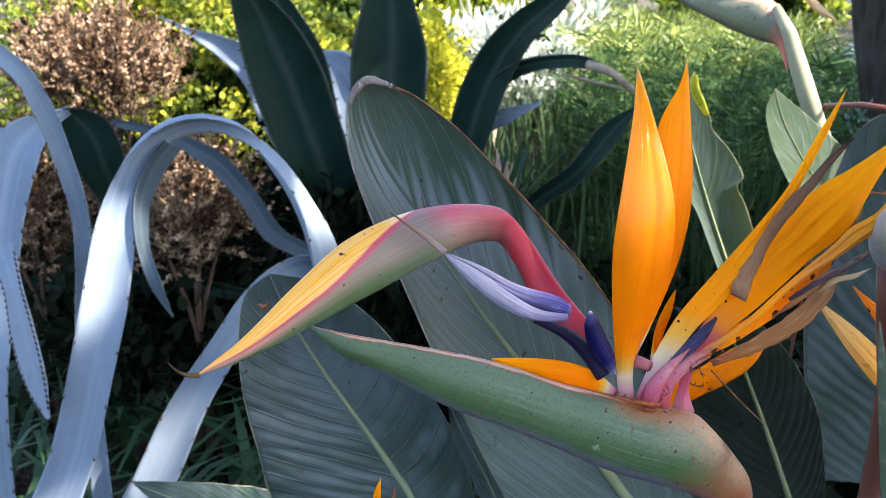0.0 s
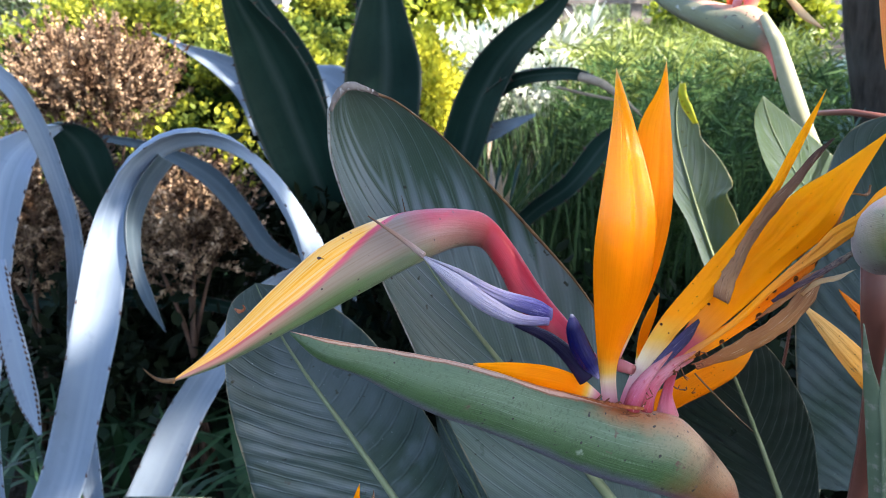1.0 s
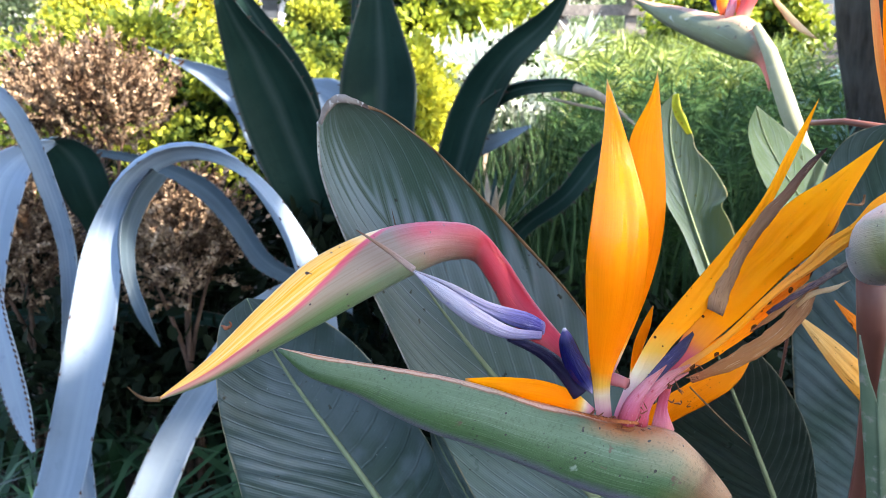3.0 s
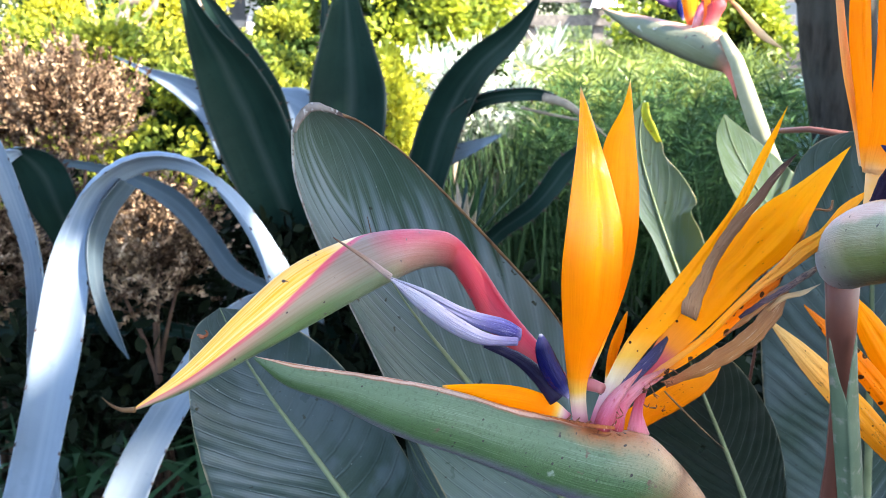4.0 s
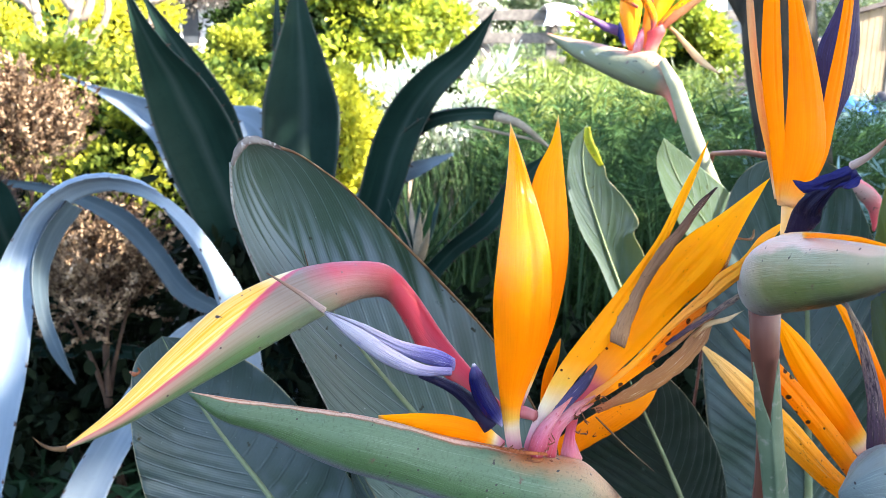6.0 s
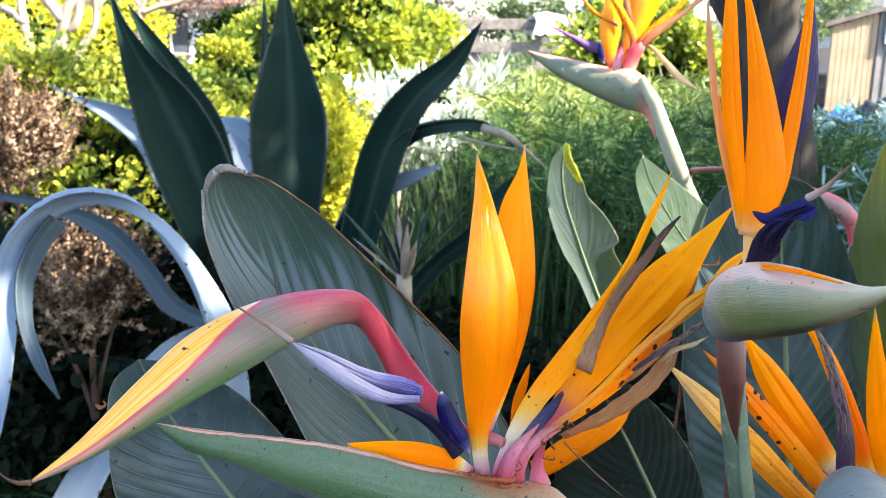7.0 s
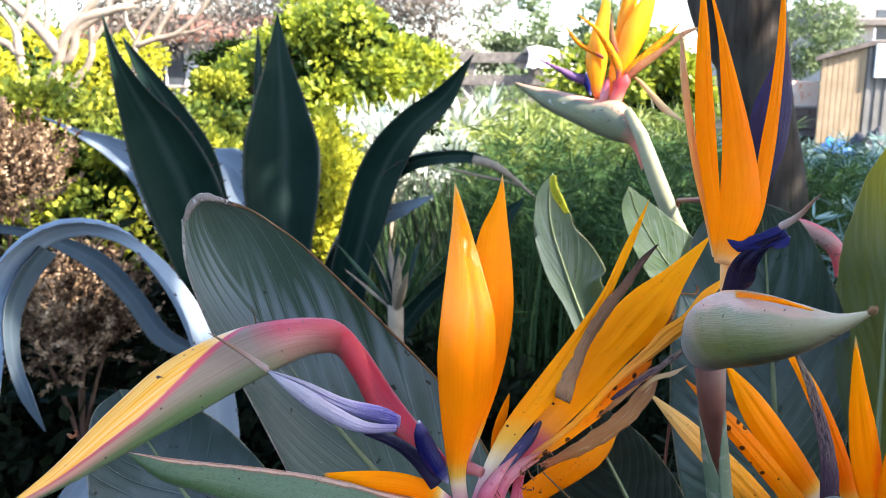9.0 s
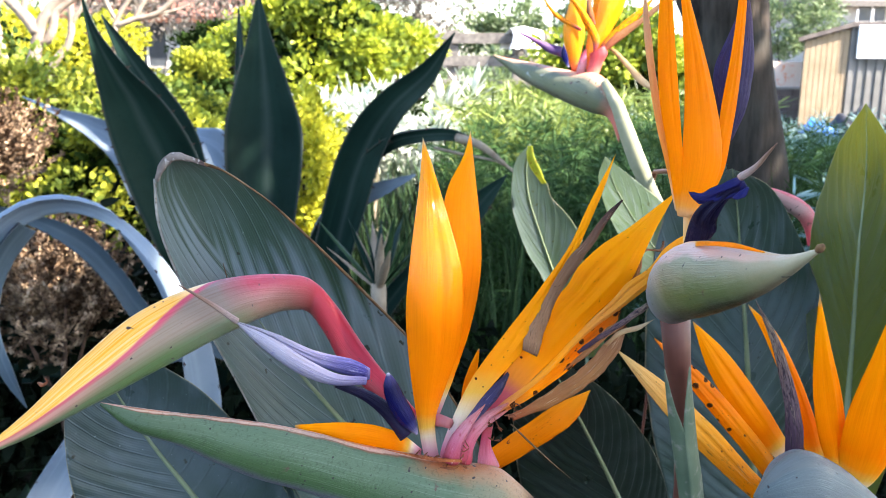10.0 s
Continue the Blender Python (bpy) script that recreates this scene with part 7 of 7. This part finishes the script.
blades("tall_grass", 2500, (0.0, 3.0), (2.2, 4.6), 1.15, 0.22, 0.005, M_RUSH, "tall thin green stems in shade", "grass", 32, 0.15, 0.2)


def feathery(name, count, lo, hi, height, material, label, seed, leaf=0.09, wide=0.006):
    """A stand of stems that carry tufts of hair-thin leaves."""
    rs = np.random.RandomState(seed)
    n = 14
    xy = np.array(lo[:2]) + (np.array(hi[:2]) - np.array(lo[:2])) * rs.rand(count, 2)
    h = height * (0.6 + 0.5 * rs.rand(count))
    lean = rs.randn(count, 2) * 0.14
    f = 0.35 + 0.65 * rs.rand(count, n)
    c = np.zeros((count, n, 3))
    c[:, :, :2] = xy[:, None] + lean[:, None] * (f ** 2)[:, :, None]
    c[:, :, 2] = h[:, None] * f
    c = np.repeat(c.reshape(-1, 3), 6, 0)
    o = rs.randn(len(c), 3)
    o[:, 2] = np.abs(o[:, 2]) * 0.7
    return lone(name, leaf_cloud(name, c, o, rs.randn(len(c), 3), leaf * (0.5 + rs.rand(len(c))), wide, material), label, "plants", kind="stuff")


feathery("feathery_plants", 1000, (0.55, 3.3), (2.4, 5.0), 1.0, M_FENNEL_SHADE, "dark feathery green plants in shade", 41)
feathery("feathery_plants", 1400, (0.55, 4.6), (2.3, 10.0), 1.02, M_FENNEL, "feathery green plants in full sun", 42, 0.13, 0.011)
feathery("grey_feathery_plants", 1500, (1.35, 3.0), (4.8, 7.0), 0.86, M_FEATHER, "grey-green feathery plants in shade", 43, 0.10, 0.010)


def silver_plant(x, y, z, seed):
    rs = np.random.RandomState(seed)
    ob = thing("silver_plant", (x, y, 0), "silvery white sword-leaved plant in sun", "plant", "silver plants")
    b = np.array((x, y, z - 0.20))
    for _ in range(30):
        a, e = rs.rand() * 6.28, -0.1 + 1.4 * rs.rand()
        d = np.array((math.cos(a) * math.cos(e), math.sin(a) * math.cos(e), math.sin(e)))
        s = np.array((-math.sin(a), math.cos(a), 0)) * (0.016 + 0.012 * rs.rand())
        ln = 0.20 + 0.22 * rs.rand()
        sag = np.array((0, 0, -0.10 * ln))
        part("leaf", blade_mesh("leaf", [b - s * 0.6, b + d * ln * 0.5 - s, b + d * ln + sag], None, [b + s * 0.6, b + d * ln * 0.5 + s, b + d * ln + sag], M_SILVER, 0.006, 0.15, 8, 4, flip=True), ob)
    part("stem", rod_mesh("stem", [(x, y, 0), (x, y, z - 0.18)], [0.04, 0.03], M_PALEBARK, 6, 8), ob)
    return ob


rs_sil = np.random.RandomState(9)
for i, (x, y) in enumerate([(-0.20, 5.3), (0.02, 5.5), (0.22, 5.7), (0.42, 5.9), (0.60, 6.2), (-0.05, 6.3), (0.30, 6.6), (0.62, 6.9), (0.12, 4.9), (0.85, 7.2)]):
    silver_plant(x, y, 1.13 + 0.10 * rs_sil.rand() + 0.02 * (y - 5.5), 50 + i)
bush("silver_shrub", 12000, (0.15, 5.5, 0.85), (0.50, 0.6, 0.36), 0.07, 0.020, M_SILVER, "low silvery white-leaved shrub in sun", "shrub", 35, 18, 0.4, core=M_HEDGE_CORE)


# ---- trees ----
def branch_tree(name, foot, pieces, material, label, seed, crown=None):
    ob = thing(name, foot, label, "tree")
    for k, (pts, rad) in enumerate(pieces):
        part("trunk" if k == 0 else "limb", rod_mesh("trunk" if k == 0 else "limb", pts, rad, material, 20, 10), ob)
    return ob


branch_tree("bare_tree", (-2.23, 6.3, 0), [
    ([(-2.23, 6.3, 0.0), (-2.206, 6.3, 1.129), (-2.157, 6.3, 1.318), (-2.11, 6.3, 1.437), (-2.101, 6.3, 1.511), (-2.082, 6.3, 1.559), (-2.027, 6.3, 1.652), (-1.947, 6.3, 1.733), (-1.841, 6.3, 1.763), (-1.709, 6.3, 1.801), (-1.582, 6.3, 1.831)], (0.07, 0.06, 0.055, 0.05, 0.045, 0.045, 0.042, 0.04, 0.036, 0.03, 0.024)),
    ([(-2.101, 6.3, 1.511), (-2.124, 6.3, 1.552), (-2.19, 6.3, 1.639), (-2.282, 6.3, 1.737), (-2.39, 6.3, 1.837), (-2.525, 6.3, 1.954)], (0.045, 0.04, 0.036, 0.032, 0.028, 0.022)),
    ([(-2.097, 6.3, 1.467), (-2.057, 6.3, 1.46), (-2.006, 6.3, 1.538), (-1.976, 6.3, 1.641), (-1.889, 6.3, 1.711), (-1.77, 6.3, 1.771)], (0.03, 0.03, 0.028, 0.026, 0.022, 0.016)),
    ([(-1.947, 6.3, 1.733), (-1.878, 6.3, 1.817), (-1.779, 6.3, 1.916)], (0.03, 0.026, 0.02)),
    ([(-1.709, 6.3, 1.801), (-1.542, 6.3, 1.868), (-1.389, 6.3, 1.956)], (0.022, 0.018, 0.012)),
    ([(-2.19, 6.3, 1.639), (-2.155, 6.3, 1.76), (-2.165, 6.3, 1.904)], (0.025, 0.02, 0.014))], M_PALEBARK, "bare pale-barked tree with crooked limbs", 61)
branch_tree("bare_tree", (-2.22, 6.0, 0), [
    ([(-2.22, 6.0, 0.0), (-2.213, 6.0, 1.178), (-2.214, 6.0, 1.249), (-2.217, 6.0, 1.374), (-2.235, 6.0, 1.486), (-2.272, 6.0, 1.542), (-2.369, 6.0, 1.594)], (0.05, 0.045, 0.042, 0.04, 0.036, 0.03, 0.022)),
    ([(-2.235, 6.0, 1.486), (-2.242, 6.0, 1.567), (-2.243, 6.0, 1.636), (-2.31, 6.0, 1.746), (-2.372, 6.0, 1.824)], (0.032, 0.026, 0.022, 0.018, 0.012)),
    ([(-2.243, 6.0, 1.636), (-2.171, 6.0, 1.741), (-2.135, 6.0, 1.878)], (0.02, 0.015, 0.01))], M_PALEBARK, "slim bare tree with a forked grey stem", 62)
branch_tree("bare_tree", (-2.29, 6.6, 0), [
    ([(-2.29, 6.6, 0.0), (-2.235, 6.6, 1.056), (-2.172, 6.6, 1.216), (-2.081, 6.6, 1.374), (-2.018, 6.6, 1.437), (-1.979, 6.6, 1.592), (-1.987, 6.6, 1.696), (-1.951, 6.6, 1.819)], (0.05, 0.036, 0.034, 0.032, 0.03, 0.028, 0.024, 0.02)),
    ([(-1.979, 6.6, 1.592), (-1.892, 6.6, 1.724), (-1.837, 6.6, 1.896)], (0.02, 0.016, 0.01))], M_PALEBARK, "slim bare tree leaning beside a thicker one", 63)
branch_tree("bare_tree", (-1.80, 6.8, 0), [
    ([(-1.8, 6.8, 0.0), (-1.771, 6.8, 1.315), (-1.754, 6.8, 1.456), (-1.736, 6.8, 1.617), (-1.665, 6.8, 1.725), (-1.595, 6.8, 1.805), (-1.483, 6.8, 1.936)], (0.04, 0.03, 0.028, 0.026, 0.022, 0.018, 0.014)),
    ([(-1.738, 6.8, 1.577), (-1.656, 6.8, 1.606), (-1.606, 6.8, 1.626), (-1.458, 6.8, 1.659), (-1.361, 6.8, 1.728), (-1.251, 6.8, 1.84), (-1.181, 6.8, 1.959)], (0.02, 0.022, 0.02, 0.02, 0.018, 0.016, 0.012)),
    ([(-1.606, 6.8, 1.626), (-1.517, 6.8, 1.774), (-1.416, 6.8, 1.917), (-1.36, 6.8, 1.996)], (0.018, 0.016, 0.014, 0.01)),
    ([(-1.736, 6.8, 1.617), (-1.793, 6.8, 1.736), (-1.799, 6.8, 1.893)], (0.016, 0.012, 0.01)),
    ([(-1.458, 6.8, 1.659), (-1.315, 6.8, 1.689), (-1.211, 6.8, 1.729)], (0.012, 0.01, 0.006))], M_PALEBARK, "thin bare tree with crossing pale branches", 64)

TRUNK = (1.661, 3.4, 0.485)
tree = thing("tree", (TRUNK[0], TRUNK[1], 0), "dark-barked tree with an unseen spreading leafy crown added for shade", "tree")
tx, ty = TRUNK[0], TRUNK[1]
part("trunk", rod_mesh("trunk", [(tx + 0.03, ty, -0.05)] + [(1.557, 3.4, 0.988), (1.489, 3.4, 1.258), (1.442, 3.4, 1.539), (1.418, 3.4, 1.772), (1.381, 3.4, 2.126)] + [(1.35, 3.3, 3.4)], [0.16, 0.135, 0.128, 0.125, 0.12, 0.11, 0.09], M_BARK, 40, 16), tree)
# Unseen limbs that reach up to the added crown.
for pts, rad in (([(1.38, 3.3, 2.6), (1.5, 2.2, 3.3), (1.9, 0.8, 3.9), (2.2, -0.8, 4.3)], (0.08, 0.06, 0.05, 0.02)), ([(1.4, 3.3, 2.9), (2.2, 2.6, 3.7), (3.4, 1.6, 4.4)], (0.07, 0.05, 0.02)),
                 ([(1.4, 3.3, 3.2), (1.0, 2.5, 3.9), (0.8, 1.4, 4.4), (0.9, 0.2, 4.7)], (0.06, 0.05, 0.04, 0.02))):
    part("limb", rod_mesh("limb", pts, rad, M_BARK, 20, 10), tree)
part("limb", rod_mesh("limb", [(1.394, 3.4, 1.4), (1.296, 3.45, 1.58), (1.256, 3.5, 1.742), (1.21, 3.6, 2.072)], [0.05, 0.045, 0.04, 0.03], M_BARK, 20, 10), tree)


def shade_crown():
    """Unseen crown leaves put in the sun's way to shade the bed; gaps are cleared towards SUN_SPOTS."""
    rs = np.random.RandomState(71)
    sun_way = np.array(SUN)
    mid = np.array((0.9, 0.7, 1.2)) + sun_way * 4.6
    p, o = puff(rs, 80000, mid, (4.2, 3.1, 0.8), 170, 0.30, 0.0)
    p = np.vstack([p, puff(rs, 13000, np.array((3.0, 4.9, 0.5)) + sun_way * 5.0, (2.0, 1.9, 0.7), 60, 0.32, 0.0)[0]])
    along = rs.randn(*p.shape)
    along /= np.linalg.norm(along, axis=1)[:, None]
    size = 0.12 + 0.06 * rs.rand(len(p))
    keep = np.ones(len(p), bool)
    for spot, r in SUN_SPOTS:
        d = p + along * size[:, None] / 2 - np.array(spot)
        off = d - (d @ sun_way)[:, None] * sun_way
        keep &= np.linalg.norm(off, axis=1) > r + 0.07
    p, along, size = p[keep], along[keep], size[keep]
    part("crown", leaf_cloud("crown", p, along, rs.randn(*p.shape) * 0.6 + sun_way, size, 0.075, M_CROWN), tree)


# Points meant to be sunlit: leaves on their sun lines are left out.
SUN_SPOTS = [((-0.62, 2.40, 0.90), 0.05), ((-0.4135, 1.4217, 1.0369), 0.035), ((-0.4243, 1.4073, 0.9793), 0.03), ((-0.4135, 1.4289, 1.0765), 0.0), ((-0.115, 1.6161, 1.030), 0.03), ((0.318, 0.99, 1.322), 0.06), ((0.549, 0.87, 1.336), 0.012), ((0.408, 1.11, 1.472), 0.035), ((0.437, 1.06, 1.358), 0.01), ((0.456, 1.06, 1.324), 0.01), ((0.473, 1.06, 1.289), 0.01), ((-1.007, 2.75, 1.2), 0.22), ((-1.159, 2.5, 0.707), 0.03), ((0.215, 0.562, 1.317), -0.008)]
shade_crown()

# ---- fence, shed and houses ----
fence = thing("fence", (1.688, 14.0, 0), "weathered grey wooden post-and-rail fence", "fence")
for fx in (1.233, 2.252, 3.277, 4.534):
    part("post", box_mesh("post", (fx - 0.08, 13.92, 0), (fx + 0.08, 14.08, 1.76), M_WOOD, 0.01), fence)
for z in (1.56, 1.22, 0.86):
    part("rail", box_mesh("rail", (0.9, 13.87, z), (5.2, 13.91, z + 0.16), M_WOOD, 0.01), fence)

SHED = [(8.80, 18.0, 1.72), (9.74, 18.0, 1.98), (9.85, 17.9, 2.03), (9.90, 17.9, 1.36)]
sx, sz, sx1, sz1 = SHED[0][0], SHED[0][2], SHED[1][0], SHED[1][2]
slope = (sz1 - sz) / (sx1 - sx)
shed = thing("shed", (sx + 1.2, 19, 0), "tan wooden garden shed with a grey corrugated metal side", "shed")
PLANKS = 8
for i in range(PLANKS):
    a, b = sx + (sx1 - sx) * i / PLANKS, sx + (sx1 - sx) * (i + 1) / PLANKS
    part("plank", box_mesh("plank", (a + 0.004, 18.0, 0), (b - 0.004, 18.05, sz + slope * (a - sx)), M_PLANK, 0.01), shed)
for i in range(16):
    part("sheet_rib", box_mesh("sheet_rib", (sx1 + 0.01 + i * 0.1, 17.97 + 0.03 * (i % 2), 0), (sx1 + 0.11 + i * 0.1, 18.05, sz1 + 0.02), M_METAL, 0.01), shed)


def slab(name, low, high, material):
    """A solid with vertical sides between two outlines of the same corners."""
    n = len(low)
    f = [tuple(range(n))[::-1], tuple(range(n, 2 * n))] + [(i, (i + 1) % n, n + (i + 1) % n, n + i) for i in range(n)]
    return mesh_of(name, list(low) + list(high), f, material, smooth=False)


ROOF = [(sx - 0.2, 17.88, sz - 0.03), (sx1, 17.88, sz1 + 0.02), (sx + 3.5, 17.88, sz1 + 0.05), (sx + 3.5, 21.0, sz1 + 0.05), (sx + 1.5, 21.0, sz - 0.03)]
part("roof", slab("roof", ROOF, [(x, y, z + 0.09) for x, y, z in ROOF], M_ROOF), shed)
BODY = [(sx + 0.1, 18.06), (sx + 3.3, 18.06), (sx + 3.3, 20.8), (sx + 1.6, 20.8)]
part("wall", slab("wall", [(x, y, 0) for x, y in BODY], [(x, y, sz - 0.05) for x, y in BODY], M_PLANK), shed)
part("wall_panel", box_mesh("wall_panel", (SHED[2][0], 17.86, SHED[3][2]), (SHED[2][0] + 0.9, 17.92, SHED[2][2]), M_PANEL, 0.01), shed, "pale panel hung on the wall")

W0, W1 = [(8.609, 20.0, 0.655), (9.814, 20.0, 0.659)]
low_wall = thing("low_wall", (W0[0], 20, 0), "low grey-brown block wall beside the shed", "wall")
for row in range(4):
    for col in range(6):
        a = W0[0] - 0.6 + col * 0.44 - 0.2 * (row % 2)
        part("block", box_mesh("block", (a + 0.006, 20.0, row * W0[2] / 4 + 0.004), (a + 0.434, 20.2, (row + 1) * W0[2] / 4 - 0.004), M_BLOCK, 0.012), low_wall)
part("cap", box_mesh("cap", (W0[0] - 0.85, 19.97, W0[2]), (W0[0] + 2.1, 20.23, W0[2] + 0.05), M_WALL, 0.01), low_wall, "pale coping")
B0, B1 = [(9.168, 21.0, 0.7), (10.239, 21.0, 1.267)]
lone("banner", box_mesh("banner", (B0[0] - 0.3, 21.0, B0[2] - 0.1), (B1[0] + 0.2, 21.03, B1[2]), M_BANNER, 0.008), "pale sheet with orange patches above the low wall", "banner")
for x in (B0[0] - 0.3, B1[0] + 0.2):
    lone("banner_post", box_mesh("banner_post", (x - 0.04, 21.03, 0), (x + 0.04, 21.11, B1[2] + 0.1), M_WOOD, 0.01), "thin grey wooden post behind the sheet", "post", "banner posts")


def house(x0, x1, y, h, label, seed, roof=None, floor=2.9, step=2.6, wall=M_WALL):
    """A block with a pitched tiled roof, windows with frames and sills on each storey."""
    ob = thing("house", ((x0 + x1) / 2, y, 0), label, "house")
    part("wall", box_mesh("wall", (x0, y, 0), (x1, y + 8, h), wall, 0.02), ob)
    rise = 1.1 if roof else 0.25
    v = [(x0 - 0.4, y - 0.5, h), (x1 + 0.4, y - 0.5, h), (x1 + 0.4, y + 8.5, h), (x0 - 0.4, y + 8.5, h)]
    top = [(x0 - 0.4, y - 0.5, h + 0.2), (x1 + 0.4, y - 0.5, h + 0.2), (x1 + 0.4, y + 4, h + rise), (x0 - 0.4, y + 4, h + rise), (x1 + 0.4, y + 8.5, h + 0.2), (x0 - 0.4, y + 8.5, h + 0.2)]
    part("roof", mesh_of("roof", v + top, [(0, 3, 2, 1), (0, 1, 5, 4), (4, 5, 6, 7), (7, 6, 8, 9), (2, 3, 9, 8), (1, 2, 8, 6, 5), (3, 0, 4, 7, 9)], roof or M_WOOD, smooth=False), ob)
    n = max(1, int((x1 - x0) / step))
    for fl in range(max(1, int(h / floor))):
        for i in range(n):
            cx = x0 + (i + 0.5) * (x1 - x0) / n
            z0 = 1.0 + fl * floor
            w = part("window", box_mesh("window", (cx - 0.55, y - 0.03, z0), (cx + 0.55, y + 0.05, z0 + 1.3), M_DARKGLASS, 0.01), ob)
            part("sill", box_mesh("sill", (cx - 0.65, y - 0.16, z0 - 0.08), (cx + 0.65, y, z0), M_WALL, 0.01), w)
            part("frame", box_mesh("frame", (cx - 0.03, y - 0.06, z0), (cx + 0.03, y - 0.03, z0 + 1.3), M_WHITE, 0.005), w)
    return ob


villa = house(17.7, 26.0, 34, 3.3, "pale rendered house with a balcony under its roof", 81, M_WOOD, 1.6)
part("balcony", box_mesh("balcony", (17.9, 33.0, 2.55), (25.0, 33.98, 2.72), M_WALL, 0.02), villa, "pale balcony slab")
for i in range(12):
    part("railing", box_mesh("railing", (18.0 + i * 0.6, 33.03, 2.72), (18.05 + i * 0.6, 33.08, 3.15), M_WHITE, 0.005), villa)
house(17.5, 20.5, 42, 3.3, "small pale rendered house with dark windows", 82, M_WOOD, 1.5, 1.2)
house(-9.6, -4.6, 28, 2.3, "white rendered house with a terracotta roof", 83, M_ROOFTILE, wall=M_WHITE)


def canopy(x0, x1, y, z0, z1):
    """A white sheet pitched on four poles."""
    ob = thing("garden_canopy", ((x0 + x1) / 2, y, 0), "white sheet canopy on thin poles behind the shrubs", "canopy")
    v, f, n = [], [], 9
    for j in range(n):
        for i in range(n):
            g, h = i / (n - 1), j / (n - 1)
            v.append((x0 + (x1 - x0) * g, y + 2.0 * h, z1 + (z0 - z1) * g - 0.10 * math.sin(3.14 * g) * math.sin(3.14 * h)))
    f = [(j * n + i, j * n + i + 1, (j + 1) * n + i + 1, (j + 1) * n + i) for j in range(n - 1) for i in range(n - 1)]
    part("sheet", mesh_of("sheet", v, f, M_WHITE), ob)
    part("valance", box_mesh("valance", (x0, y - 0.02, z0 - 0.25), (x1, y, z0), M_WHITE, 0.005), ob)
    for x, z in ((x0, z1), (x1, z0)):
        for yy in (y, y + 2.0):
            part("pole", rod_mesh("pole", [(x, yy, 0), (x, yy, z)], [0.03, 0.03], M_METAL, 4, 8), ob)


canopy(4.2, 5.6, 16.0, 1.50, 2.0)
bush("far_shrub", 12000, (2.2, 17.5, 0.75), (3.6, 0.8, 0.85), 0.10, 0.06, M_FARTREE, "pale green shrub behind the fence", "shrub", 95, 30, 0.36)
bush("far_tree", 32000, (-1.2, 22, 2.2), (4.0, 1.6, 2.1), 0.12, 0.05, M_WOODS, "bare grey-brown wood beyond the garden", "tree", 91, 40, 0.34)
bush("far_tree", 12000, (-6.0, 24, 3.6), (3.0, 1.6, 1.9), 0.12, 0.06, M_WOODS, "bare grey-brown wood behind the white house", "tree", 96, 30, 0.34)
bush("far_tree", 5200, (3.3, 24, 2.3), (1.7, 1.2, 1.5), 0.13, 0.07, M_FARTREE, "airy pale green tree beyond the fence", "tree", 92, 40, 0.20)
bush("far_tree", 4200, (6.0, 23, 2.3), (1.6, 1.2, 1.3), 0.13, 0.07, M_FARTREE, "airy pale green tree beyond the canopy", "tree", 97, 34, 0.22)
bush("far_tree", 5200, (12.3, 26, 2.6), (1.5, 1.2, 1.7), 0.12, 0.07, M_FARTREE, "pale green tree behind the shed", "tree", 93, 34, 0.24)
bush("far_tree", 16000, (-11.5, 22, 2.8), (4.0, 2.0, 2.4), 0.14, 0.08, M_FARTREE, "pale green tree beyond the garden", "tree", 94, 36, 0.34)


def crumpled(name, a, b, depth, material, seed):
    """A heaped sheet with folds."""
    n = 14
    v, f = [], []
    for j in range(n):
        for i in range(n):
            g, h = i / (n - 1), j / (n - 1)
            top = (math.sin(g * 3.14) * math.sin(h * 3.14)) ** 0.35
            wob = 0.75 + 0.5 * noise.noise(Vector((g * 4, h * 4, seed)))
            v.append((a[0] + (b[0] - a[0]) * g, a[1] + depth * h, (b[2]) * top * wob))
    f = [(j * n + i, j * n + i + 1, (j + 1) * n + i + 1, (j + 1) * n + i) for j in range(n - 1) for i in range(n - 1)]
    return mesh_of(name, v, f, material)


def crumpled_cloth(name, a, b, material, seed):
    """A folded sheet slung over a post: two hanging sides."""
    n = 16
    v = []
    for j in range(n):
        for i in range(n):
            g, h = i / (n - 1), j / (n - 1)
            fold = 0.06 * noise.noise(Vector((g * 6, h * 2, seed)))
            side = abs(h - 0.5) * 2
            drop = side ** 1.4 * (0.75 + 0.4 * noise.noise(Vector((g * 3, seed, 0))))
            v.append((a[0] + (b[0] - a[0]) * g + 0.08 * math.sin(h * 5), a[1] + (h - 0.5) * 0.5 + fold, b[2] - (b[2] - a[2]) * drop - 0.10 * abs(g - 0.4)))
    f = [(j * n + i, j * n + i + 1, (j + 1) * n + i + 1, (j + 1) * n + i) for j in range(n - 1) for i in range(n - 1)]
    return mesh_of(name, v, f, material)


lone("tarpaulin", crumpled("tarpaulin", (7.93, 15.5, 0.0), (8.46, 15.5, 0.30), 0.8, M_TARP, 3), "bright blue crumpled tarpaulin beside the shed", "tarpaulin")
lone("black_bag", crumpled("black_bag", (8.36, 15.3, 0.0), (9.1, 15.3, 0.50), 0.7, M_BLACK, 5), "heaped black plastic bag beside the shed", "bag")
lone("cloth", crumpled_cloth("cloth", (2.05, 13.8, 1.38), (2.52, 13.8, 1.83), M_WHITE, 8), "white cloth hung over the fence post", "cloth")
